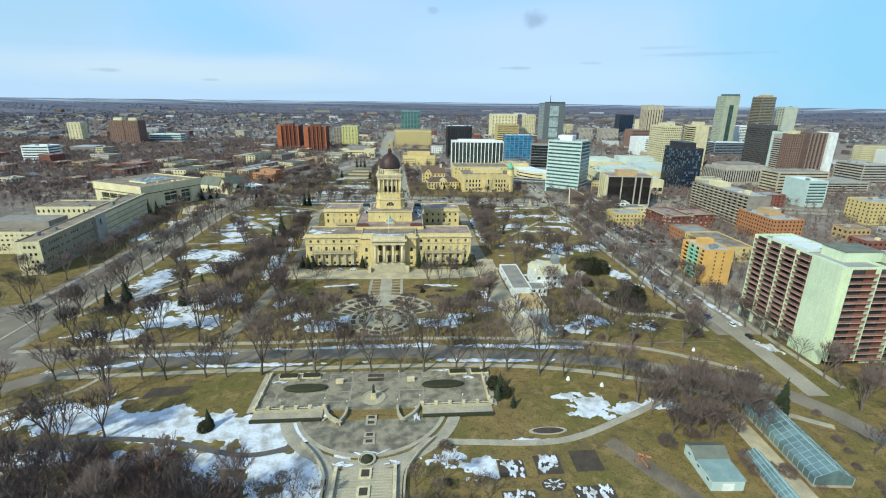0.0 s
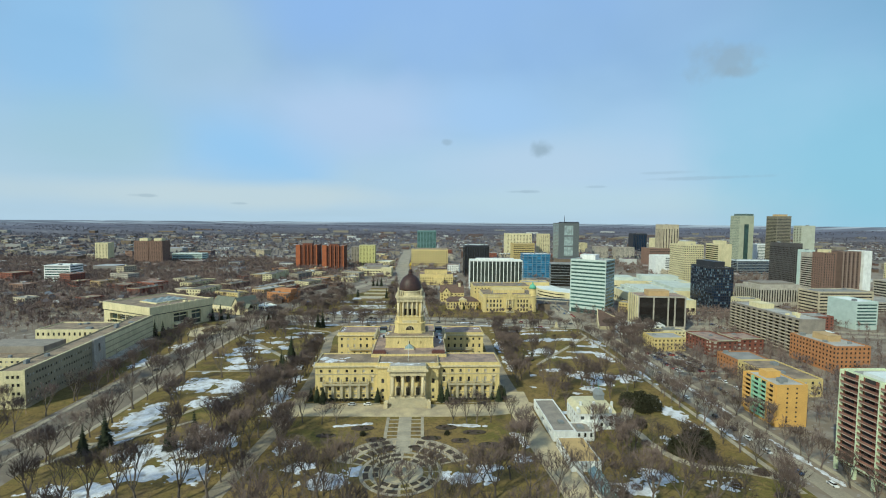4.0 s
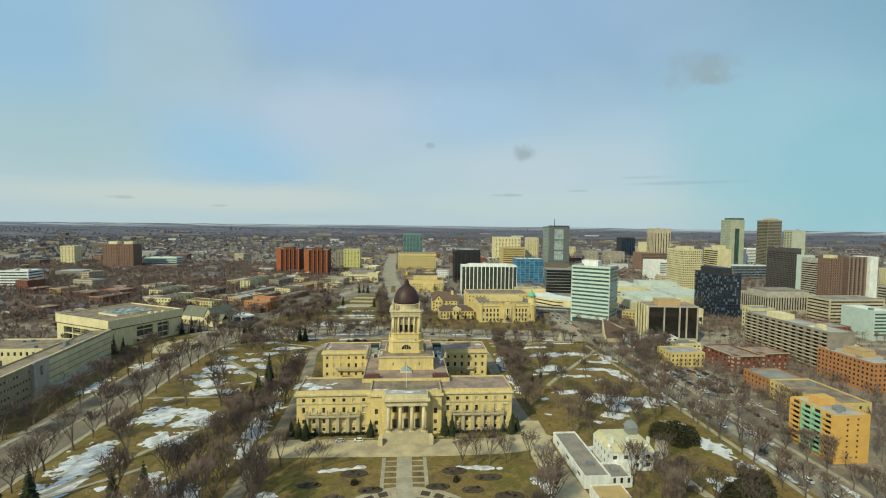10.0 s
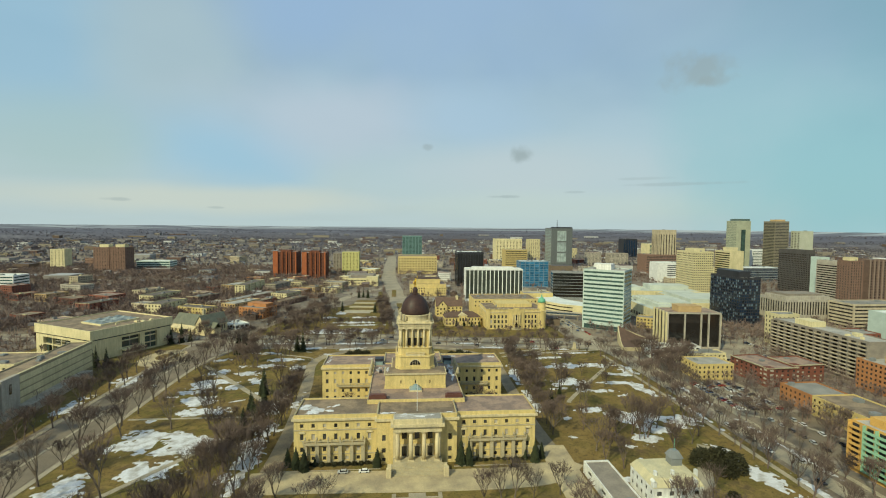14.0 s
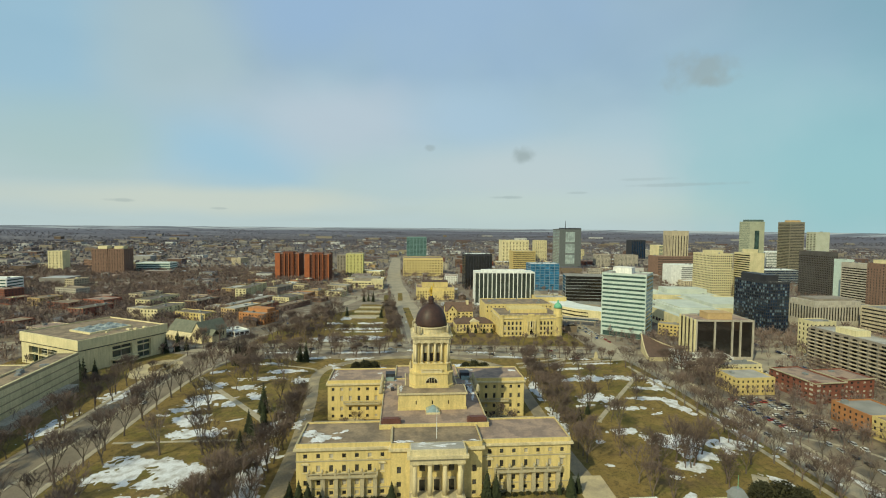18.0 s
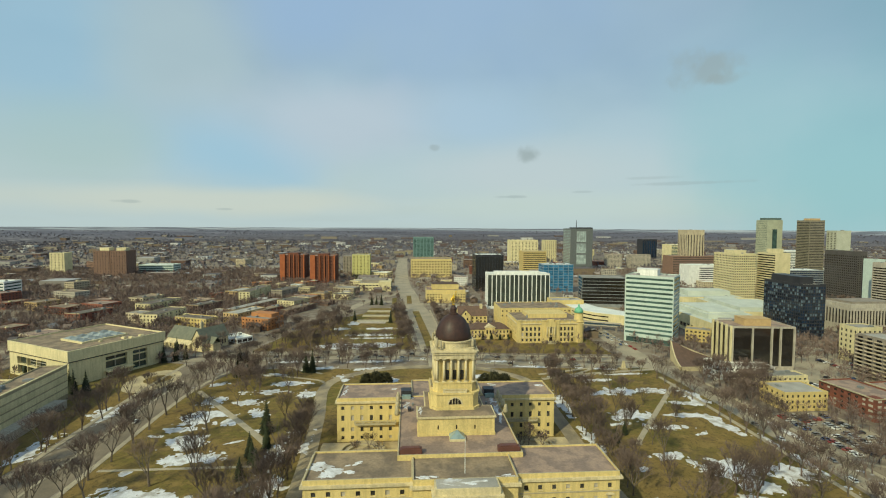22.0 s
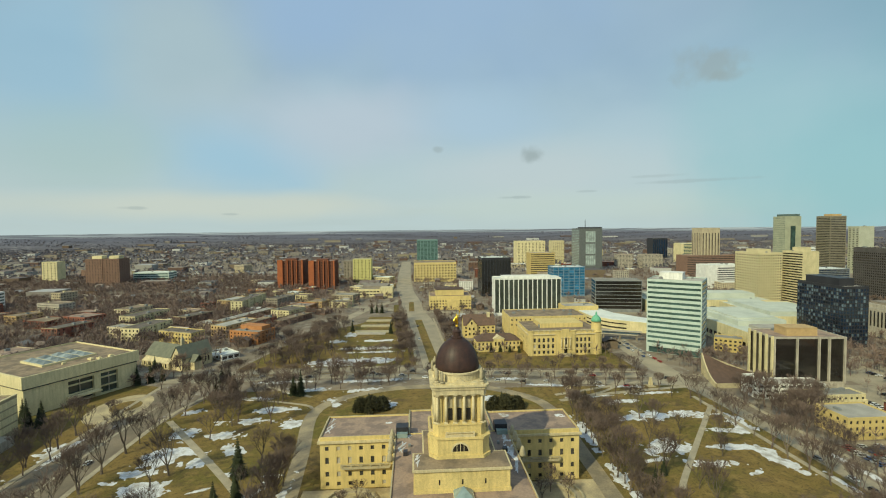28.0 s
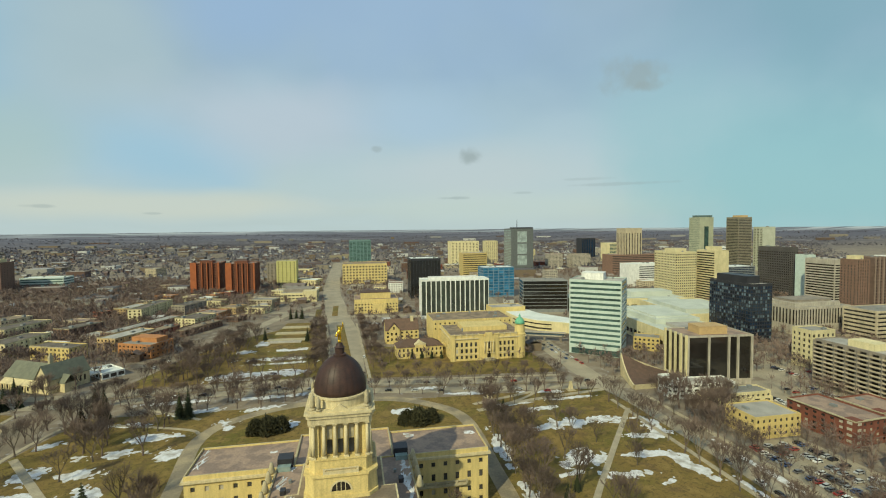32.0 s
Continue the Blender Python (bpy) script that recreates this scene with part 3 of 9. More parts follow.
def build_ground():
    """One round sheet, level under the city and lifting a little at the rim like the far prairie."""
    g, cx, cy = Geo(), 0.0, 200.0
    radii = [0, 300, 700, 1200, 1800, 2400, 3000, 3400, 3700, 4000, 4200, 4400, 4550, 4700, 4780]
    seg = 96
    rise = far_rise
    g.v.append((cx, cy, 0))
    for r in radii[1:]:
        for i in range(seg):
            a = 2 * math.pi * i / seg
            g.v.append((cx + r * math.cos(a), cy + r * math.sin(a), rise(r)))
    for i in range(seg):
        g.f.append((0, 1 + i, 1 + (i + 1) % seg))
    for k in range(len(radii) - 2):
        for i in range(seg):
            j = (i + 1) % seg
            g.f.append((1 + k * seg + i, 1 + (k + 1) * seg + i, 1 + (k + 1) * seg + j, 1 + k * seg + j))
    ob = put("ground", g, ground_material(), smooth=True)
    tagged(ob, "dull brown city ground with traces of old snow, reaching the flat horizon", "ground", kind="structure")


build_ground()


def sweep(points, width, z, under=0.0):
    """A flat strip along a line of points, with edges down to under. width: one or one per point."""
    g = Geo()
    pts = [Vector((p[0], p[1], 0)) for p in points]
    ws = width if isinstance(width, (list, tuple)) else [width] * len(pts)
    left, right = [], []
    for i, p in enumerate(pts):
        d = (pts[min(i + 1, len(pts) - 1)] - pts[max(i - 1, 0)]).normalized()
        s = Vector((-d.y, d.x, 0)) * (ws[i] / 2)
        left.append(p + s)
        right.append(p - s)
    for i in range(len(pts) - 1):
        a, b, c, d = right[i], right[i + 1], left[i + 1], left[i]
        g.quad((a.x, a.y, z), (b.x, b.y, z), (c.x, c.y, z), (d.x, d.y, z))
        g.quad((a.x, a.y, under), (b.x, b.y, under), (b.x, b.y, z), (a.x, a.y, z))
        g.quad((c.x, c.y, under), (d.x, d.y, under), (d.x, d.y, z), (c.x, c.y, z))
    return g


def bar_quads(points, z0, z1, proud):
    """An upright ribbon along a line of points, set a little proud on its right."""
    g = Geo()
    for (ax, ay), (bx, by) in zip(points, points[1:]):
        ln = math.hypot(bx - ax, by - ay)
        nx, ny = (by - ay) / ln * -proud, (bx - ax) / ln * proud
        if nx * -1 + ny * -1 < 0:
            nx, ny = -nx, -ny
        g.quad((ax + nx, ay + ny, z0), (bx + nx, by + ny, z0), (bx + nx, by + ny, z1), (ax + nx, ay + ny, z1))
    return g


def smooth_line(points, n=6):
    """A finer line through the points."""
    out = []
    P = [Vector((p[0], p[1], 0)) for p in points]
    for i in range(len(P) - 1):
        a, b, c, d = P[max(i - 1, 0)], P[i], P[i + 1], P[min(i + 2, len(P) - 1)]
        for k in range(n):
            t = k / n
            v = 0.5 * ((2 * b) + (c - a) * t + (2 * a - 5 * b + 4 * c - d) * t * t + (3 * b - a - 3 * c + d) * t ** 3)
            out.append((v.x, v.y))
    out.append((P[-1].x, P[-1].y))
    return out


def flat(poly, z, under=0.0):
    return Geo().prism(poly, under - 0.05, z)


XC, YC = -12.8, 353.0      # middle of the legislature

# lawns
for i, (nm, poly, lab) in enumerate((
        ("lawn_grounds", [(-172, 196), (150, 190), (158, 480), (150, 492), (-160, 505), (-172, 450)], "dormant olive-brown lawn of the legislature grounds"),
        ("lawn_riverside", [(-150, 20), (150, 20), (150, 189.5), (-140, 189.5), (-220, 150)], "brown dormant grass and bare soil on the riverbank"),
        ("lawn_median", [(-175, 538), (-60, 540.5), (20, 522.5), (140, 504.5), (140, 505), (20, 523), (-60, 541), (-175, 539)], "strip of dormant grass between the carriageways"),
        ("lawn_park", [(-166, 556), (-25, 556), (-38, 748), (-66, 752), (-120, 690), (-150, 625)], "dormant lawn of the memorial park"),
        ("lawn_west", [(-330, 180), (-206, 250), (-206, 520), (-330, 560)], "worn brown grass beside the office blocks"),
        ("lawn_kennedy", [(146, 30), (330, 30), (330, 175), (166, 196), (146, 196)], "brown grass verge beside the street"),
        ("lawn_court", [(0, 545), (140, 530), (140, 585), (0, 640)], "brown lawn in front of the law courts"))):
    setting(nm, flat(poly, 0.04 + 0.005 * i), GRASS, lab, "lawn")

# streets
OSB = 25
ROADS = [
    ("road_osborne", [(-205, 60), (-196, 150), (-187, 240), (-186, 330), (-188, 430), (-187, 490), (-178, 550), (-160, 625), (-128, 700), (-62, 782)], OSB, ASPHALT, "wide worn grey avenue with two carriageways"),
    ("road_assiniboine", [(-205, 120), (-150, 172), (-100, 185), (-10, 187), (70, 178), (118, 164), (142, 151), (154, 136), (163, 114), (182, 80)], 8.5, ASPHALT, "grey riverside avenue lined with bare elms"),
    ("road_kennedy", [(158, 146), (160, 180), (161, 250), (160, 350), (160, 450), (158, 520), (166, 640), (190, 900)], 8.5, BOULEVARD, "straight grey street with parked cars"),
    ("road_broadway_south", [(-420, 553), (-260, 538), (-180, 530), (-60, 532), (20, 514), (140, 496), (300, 470), (520, 430)], 9, BOULEVARD, "south carriageway of a tree-lined avenue"),
    ("road_broadway_north", [(-420, 569), (-260, 554), (-180, 546), (-60, 549), (20, 531), (140, 513), (300, 488), (520, 448)], 9, BOULEVARD, "north carriageway of a tree-lined avenue"),
]
ROADS += [
    ("road_memorial", [(-11, 535), (-15, 640), (-22, 740), (-30, 795), (-34, 880), (-44, 1000), (-50, 1200), (-54, 1700)], 27, BOULEVARD, "divided boulevard running north into the city"),
    ("road_portage", [(-900, 1130), (-400, 950), (-150, 860), (-60, 812), (30, 782), (300, 742), (900, 660)], 15, BOULEVARD, "busy cross-town avenue"),
    ("road_colony", [(-128, 700), (-108, 765), (-88, 830), (-60, 880), (-44, 905)], 13, BOULEVARD, "pale street slanting into the boulevard"),
    ("road_west", [(-520, 730), (-420, 692), (-330, 658), (-240, 624), (-196, 606)], 9, BOULEVARD, "pale side street between the flats"),
    ("road_york", [(140, 640), (300, 622), (560, 590)], 15, ASPHALT_DK, "downtown cross street"),
]
ROADS += [
    ("drive_west", [(-86, 196), (-80, 250), (-77, 300), (-78, 350), (-83, 410), (-88, 462), (-72, 488), (-36, 503), (10, 501), (36, 486), (52, 460), (52, 400), (51, 340), (53, 300)], 7.4, DRIVE, "pale concrete drive curving round the legislature"),
    ("drive_front", [(-84, 288), (-60, 288), (0, 286), (40, 288), (56, 300)], 17, PAVING, "pale concrete forecourt drive"),
    ("drive_east", [(53, 314), (52, 285), (52, 262), (54, 235), (58, 192)], 13, PAVING, "pale drive between lawn and garden wall"),
]
for i, (nm, pts, w, m, lab) in enumerate(ROADS):
    line = smooth_line(pts)
    if nm == "road_osborne":
        w = [25 if y < 470 else max(13, 25 - (y - 470) * .14) for _, y in line]
    if nm == "road_memorial":
        w = [20 + min(8, (y - 535) * .05) for _, y in line]
    if nm == "road_kennedy":
        w = [8.5 if y < 470 else min(17, 8.5 + (y - 470) * .2) for _, y in line]
    setting(nm, sweep(line, w, 0.08 + 0.006 * i, 0.02), m, lab, "road")

PATHS = [
    ([(-171, 228), (-135, 286), (-107, 331), (-96, 347)], 2.8), ([(-168, 458), (-112, 392), (-96, 370)], 3.4), ([(-168, 358), (-98, 358)], 1.8),
    ([(82, 368), (90, 380), (150, 455)], 2.7), ([(62, 470), (100, 480), (155, 488)], 3.6), ([(62, 480), (124, 499), (150, 502)], 3.0),
    ([(-172, 196), (-120, 199), (-60, 199), (0, 200), (60, 196), (110, 184), (146, 160)], 2.6), ([(-140, 174), (-60, 176), (40, 174), (100, 158), (148, 128)], 2.6),
]
PATHS += [
    ([(-172, 240), (-171, 330), (-173, 450), (-164, 500)], 2.6), ([(-202, 240), (-202, 340), (-205, 450), (-204, 520)], 2.6),
    ([(-165, 250), (-150, 254), (-125, 275)], 2.0), ([(147, 200), (148, 350), (148, 470)], 2.6), ([(172, 150), (173, 250), (173, 470)], 2.6),
    ([(-13, 503), (-13, 522)], 8.0), ([(-150, 549), (-40, 553)], 3.0), ([(-26, 556), (-39, 745)], 2.2), ([(2, 545), (-6, 745)], 2.2), ([(10, 537), (140, 522)], 3.0),
    ([(-150, 495), (-100, 478), (-90, 470)], 2.0), ([(-130, 512), (-95, 490)], 2.2), ([(80, 476), (98, 485), (122, 505)], 2.2),
    ([(100, 270), (107, 274), (113, 284), (129, 309)], 6.0), ([(100, 270), (105, 255), (106, 244), (110, 230), (118, 222), (133, 218), (146, 211)], 4.0),
]
for i, (pts, w) in enumerate(PATHS):
    setting("path", sweep(smooth_line(pts), w, 0.16 + 0.005 * i, 0.02), PATH, "narrow pale concrete footpath", "path")
for pts, w in (([(-12.5, 558), (-24, 738)], 8), ([(-32, 796), (-33, 872)], 7), ([(-52, 792), (-54, 850)], 7)):
    setting("median", sweep(pts, w, 0.24), GRASS, "grassed median with a concrete kerb", "median")
setting("median_osborne", sweep(smooth_line([(-187, 200), (-186, 330), (-188, 430), (-187, 480)]), 1.4, 0.24), PATH, "narrow concrete median", "median")

# curved approach before the museum
setting("museum_court", flat([(-209 + 16 * math.cos(radians(a)), 481 + 24 * math.sin(radians(a))) for a in range(0, 360, 12)], 0.13), PAVING, "pale curved paved court before the museum", "pavement")
setting("museum_island", flat([(-207 + 8.5 * math.cos(radians(a)), 484 + 9.5 * math.sin(radians(a))) for a in range(0, 360, 15)], 0.2), GRASS, "brown grass island in the paved court", "lawn")
for s in (-1, 1):
    setting("wing_court", flat([(XC + s * 24, YC - 27), (XC + s * 62, YC - 27), (XC + s * 62, YC + 26), (XC + s * 24, YC + 26)][::s], 0.075), PAVING, "pale paved court between the wings", "pavement")
for x0, x1 in ((-72, -29), (3.5, 46)):
    setting("front_lawn", flat([(x0, 297.2), (x1, 297.2), (x1, 303.4), (x0, 303.4)], 0.19), GRASS, "strip of dull grass before the stone front", "lawn")
    setting("front_kerb", sweep([(x0, 297), (x1, 297)], .5, 0.26), PATH, "low stone kerb of the front lawn", "kerb")


# ---- the legislature ----
def column(parent, x, y, z0, z1, r, material=STONE_PALE):
    h = z1 - z0
    c = put("column", Geo().lathe([(r, z0 + .6), (r * 1.02, z0 + h * .35), (r * .85, z1 - 0.9)], 14, x, y), material, parent, smooth=True)
    put("column_base", Geo().box(x - r * 1.4, x + r * 1.4, y - r * 1.4, y + r * 1.4, z0, z0 + .35).lathe([(r * 1.3, z0 + .35), (r * 1.15, z0 + .6)], 14, x, y), material, c)
    put("capital", Geo().lathe([(r * .85, z1 - .9), (r * 1.25, z1 - .45)], 14, x, y).box(x - r * 1.4, x + r * 1.4, y - r * 1.4, y + r * 1.4, z1 - .45, z1), material, c)
    return c


def statue_mesh(h):
    """A plain standing figure on a small plinth."""
    g = Geo().box(-.17 * h, .17 * h, -.17 * h, .17 * h, 0, .12 * h)
    g.lathe([(.11 * h, .12 * h), (.15 * h, .35 * h), (.12 * h, .6 * h), (.15 * h, .78 * h), (.06 * h, .86 * h), (.075 * h, .93 * h), (.03 * h, h)], 8)
    return g


def balustrade(parent, x0, x1, y, z, material, n, depth=0.5):
    g = Geo().box(x0, x1, y, y + depth, z, z + .25).box(x0, x1, y, y + depth, z + 1.0, z + 1.25)
    b = put("balustrade", g, material, parent)
    for i in range(n + 1):
        x = x0 + (x1 - x0) * i / n
        put("post", Geo().box(x - .35, x + .35, y - .05, y + depth + .05, z, z + 1.4), material, b)


def legislature():
    L = thing("legislature", "grand pale yellow limestone legislature with a columned portico and domed tower", "public building", XC, YC)
    rows = [(1.3, 3.0), (5.2, 7.4), (10.6, 13.4), (16.2, 18.0)]
    H = 22.2
    c7 = lambda off, ln: [(off + ln * (i + .5) / 7 - .75, off + ln * (i + .5) / 7 + .75) for i in range(7)]
    rnd = random.Random(5)
    cor = (19.6, 0.9, 0.9, STONE_PALE)
    side = [(3, 4.5), (8, 9.5), (13, 14.5), (18, 19.5)]
    # south wing: two long arms
    block(L, -55, -49, 37, 21, 0, H, STONE, ROOF_GRAVEL, {'S': (c7(1.0, 35), rows), 'W': (side, rows), 'N': (c7(1, 35), rows)}, rnd=rnd, chance=.25, other=BLIND, every="SW", cornice=cor, depth=.45)
    block(L, 18, -49, 37, 21, 0, H, STONE, ROOF_PINK, {'S': (c7(1.0, 35), rows), 'E': (side, rows), 'N': (c7(1, 35), rows)}, rnd=rnd, chance=.25, other=BLIND, every="SE", cornice=cor, depth=.45)
    # middle pavilion and portico
    block(L, -18, -52, 36, 24.5, 0, H + .7, STONE, ROOF_GRAVEL, {'S': ([(2.3, 3.9), (32.1, 33.7)], rows[:3])}, rnd=rnd, every="S", cornice=(19.9, 1.0, 1.0, STONE_PALE), depth=.45)
    g = Geo().box(-10.8, 10.8, -58.2, -52, 3.2, 3.6).box(-10.6, 10.6, -57.9, -52, 0, 3.2)
    put("portico_floor", g, STONE_GREY, L)
    g = Geo().box(-10.6, 10.6, -58.0, -52.0, 17.0, 19.6).box(-11.8, 11.8, -59.2, -52.0, 19.6, 20.7).box(-10.8, 10.8, -58.2, -52, 20.7, 22.8)
    put("entablature", g, STONE_PALE, L)
    put("portico_roof", Geo().box(-10.2, 10.2, -57.6, -52.1, 22.8, 22.95), ROOF_GREY, L)
    for i in range(4):
        column(L, -8.7 + 5.8 * i, -56.4, 3.6, 17.0, 0.95)
    for s in (-1, 1):
        put("pilaster", Geo().box(s * 9.9 - .8, s * 9.9 + .8, -53.4, -52.0, 3.6, 17.0), STONE_PALE, L)
    for i in range(3):
        x = -5.8 + 5.8 * i
        put("portico_window", Geo().box(x - 1.1, x + 1.1, -52.12, -51.9, 11.5, 15.5), GLASS_DARK, L)
        d = put("portico_door", Geo().box(x - 1.1, x + 1.1, -52.12, -51.9, 3.6, 8.2), GLASS_DARK, L)
        put("door_surround", Geo().box(x - 1.8, x + 1.8, -52.35, -52.0, 8.2, 9.0).box(x - 1.8, x - 1.15, -52.35, -52, 3.6, 8.2).box(x + 1.15, x + 1.8, -52.35, -52, 3.6, 8.2), STONE_PALE, d)
    steps = put("steps", Geo().box(-11.5, 11.5, -58.6, -58.2, 0, 3.2), STONE_GREY, L)
    for i in range(9):
        put("step", Geo().box(-11.5, 11.5, -58.6 - .55 * (i + 1), -58.6 - .55 * i, 0, 3.2 - .34 * (i + 1)), STONE_GREY, steps)
    for s in (-1, 1):
        put("step_cheek", Geo().box(s * 12.3 - .8, s * 12.3 + .8, -63.6, -57, 0, 2.6).box(s * 12.3 - 1.1, s * 12.3 + 1.1, -64.4, -62.2, 0, 3.8, .2), STONE_PALE, L)
    # terrace ledge on piers along both arms
    for s in (-1, 1):
        x0, x1 = (-50.5, -23.5) if s < 0 else (23.5, 50.5)
        put("ledge", Geo().box(x0, x1, -51.0, -49.0, 8.9, 9.7), STONE_GREY, L)
        balustrade(L, x0, x1, -51.0, 9.7, STONE_GREY, 5)
        for i in range(6):
            x = x0 + .8 + (x1 - x0 - 1.6) * i / 5
            put("pier", Geo().box(x - .8, x + .8, -50.4, -49.0, 0, 8.9), STONE_GREY, L)
            put("urn", Geo().lathe([(.25, 11.1), (.55, 11.6), (.4, 12.3), (.15, 12.8)], 8, x, -50.7), STONE_GREY, L)
        for f in (-1, 1):
            xw = s * 36.5 + f * 15.0
            put("window_hood", Geo().box(xw - 1.5, xw + 1.5, -49.5, -49.0, 13.8, 14.3).box(xw - 1.1, xw + 1.1, -49.35, -49, 14.3, 14.6), STONE_PALE, L)
    for s in (-1, 1):
        x0, x1 = (-55.25, -18) if s < 0 else (18, 55.25)
        put("string_course", Geo().box(x0, x1, -49.28, -49, 15.0, 15.4), STONE_GREY, L)
        put("string_course", Geo().box(x0, x1, -49.22, -49, 3.9, 4.3), STONE_GREY, L)
        for i in range(7):
            xw = (-54 if s < 0 else 19) + 35 * (i + .5) / 7
            put("window_sill", Geo().box(xw - 1.1, xw + 1.1, -49.3, -49, 10.2, 10.55), STONE_PALE, L)
            put("window_sill", Geo().box(xw - 1.0, xw + 1.0, -49.25, -49, 15.85, 16.1), STONE_PALE, L)
    for x0, x1 in ((-55.3, -18), (18, 55.3)):
        put("plinth", Geo().box(x0, x1, -49.35, -49, 0, 1.0), STONE_GREY, L)
    # north wing
    block(L, -55, 27, 37, 22, 0, H, STONE, ROOF_PINK, {'S': (c7(.5, 33)[:6], rows), 'W': (side, rows), 'N': (c7(1, 35), rows)}, rnd=rnd, chance=.2, other=BLIND, every="SW", cornice=cor, depth=.45)
    block(L, 18, 27, 37, 22, 0, H, STONE, ROOF_PINK, {'S': (c7(3.5, 33)[1:], rows), 'E': (side, rows), 'N': (c7(1, 35), rows)}, rnd=rnd, chance=.2, other=BLIND, every="SE", cornice=cor, depth=.45)
    block(L, -18, 25, 36, 27, 0, H + .6, STONE, ROOF_PINK, {'N': (spread(36, 6, .25), rows)}, every="N", cornice=cor, depth=.45)
    for s in (-1, 1):
        put("ledge", Geo().box(s * 36 - 10, s * 36 + 10, 25.2, 27, 8.9, 9.6), STONE_GREY, L)
        balustrade(L, s * 36 - 10, s * 36 + 10, 25.2, 9.6, STONE_GREY, 5)
    # link block
    block(L, -23.5, -36, 47, 61, 0, 23.6, STONE, ROOF_PINK, {'W': ((9, .25), rows), 'E': ((9, .25), rows)}, every="WE", chance=.2, other=BLIND, rnd=rnd, parapet=.5)
    for s in (-1, 1):
        g = Geo().box(s * 18.5 - 4.2, s * 18.5 + 4.2, -35, -32.2, 22.9, 25.0, .2)
        g.box(s * 18.5 - 3.4, s * 18.5 + 3.4, -34.6, -32.6, 25.0, 25.5)
        put("roof_plant", g, mat("red_brown_sheet_metal", (0.13, 0.055, 0.042), (0.10, 0.045, 0.036), rough=.55, scale=.3), L)
        put("roof_plant", Geo().box(s * 20.6 - 2.6, s * 20.6 + 2.6, 24, 29, 23.0, 26.4, .15), DARK_METAL, L)
        put("skylight", Geo().box(s * 20.6 - 2.2, s * 20.6 + 2.2, 21.4, 23.6, 23.1, 24.8), GLASS_SKY, L)
        for k in range(4):
            put("corner_sculpture", Geo().lathe([(1.0, 23.4), (1.3, 24.2), (.8, 26), (.5, 27.2)], 7, s * 24.6, 2 + k * 6.2), STONE_GREY, L, smooth=True)
        # terraces in the courts
        put("roof_vent", Geo().box(s * 19 - .8, s * 19 + .8, 6, 8.4, 23.1, 24.6, .1), DARK_METAL, L)
        put("roof_vent", Geo().box(s * 17.5 - .5, s * 17.5 + .5, 13, 14, 23.1, 24.2, .1), GREY_METAL, L)
        for r0, r1, z in ((10.6, 11.4, 1.5), (7.4, 8.0, 1.2)):
            ring = [(s * 41 + r0 * math.cos(radians(a)) * s * -1, 14 + r0 * math.sin(radians(a))) for a in range(-30, 215, 7)]
            put("curved_ramp_wall", sweep(ring, r1 - r0, z, 0), STONE_GREY, L)
        ring = [(s * 41 - s * 9.3 * math.cos(radians(a)), 14 + 9.3 * math.sin(radians(a))) for a in range(-30, 215, 7)]
        put("curved_ramp", sweep(ring, 2.4, .5, 0), PATH, L)
        put("court_column", Geo().lathe([(1.1, 0), (1.1, 1.2), (.7, 1.4), (.6, 9.5), (1.0, 10), (1.0, 10.6)], 12, s * 26.5, -14), STONE_PALE, L, smooth=False)
    # glass pyramid and flagpole on the front roof
    sk = put("pyramid_skylight", Geo().prism([(-3.2, -25.2), (3.2, -25.2), (3.2, -19.4), (-3.2, -19.4)], 23.1, 24.0), STONE_PALE, L)
    g = Geo()
    for a, b in (((-3.1, -25.1), (3.1, -25.1)), ((3.1, -25.1), (3.1, -19.5)), ((3.1, -19.5), (-3.1, -19.5)), ((-3.1, -19.5), (-3.1, -25.1))):
        g.tri((*a, 24.0), (*b, 24.0), (0, -22.3, 26.6))
    put("glazing", g, GLASS_SKY, sk)
    put("flagpole", Geo().lathe([(.14, 23), (.07, 36)], 8, 0, -49), WHITE, L)
    # attic
    put("attic", Geo().box(-15.6, 15.6, -19.6, -8.5, 23.1, 30.3).box(-15.9, 15.9, -19.9, -8.5, 23.1, 24.2).box(-12.2, 12.2, -8.5, 9.5, 23.1, 30.3), STONE, L)
    put("attic_cornice", Geo().box(-16.2, 16.2, -20.2, -8.2, 30.3, 31.0).box(-12.7, 12.7, -8.2, 10, 30.3, 31.0), STONE_PALE, L)
    for i in range(3):
        put("slit_window", Geo().box(-7.5 + 7.5 * i - .22, -7.5 + 7.5 * i + .22, -19.72, -19.5, 25.8, 27.4), GLASS_DARK, L)
    put("attic_roof", Geo().box(-15.6, 15.6, -19.6, -8.8, 31.0, 31.15).box(-12.2, 12.2, -8.8, 9.5, 31.0, 31.12), ROOF_GRAVEL, L)
    tower(L)
    return L


def chamfered(r, c):
    return [(-r + c, -r), (r - c, -r), (r, -r + c), (r, r - c), (r - c, r), (-r + c, r), (-r, r - c), (-r, -r + c)]


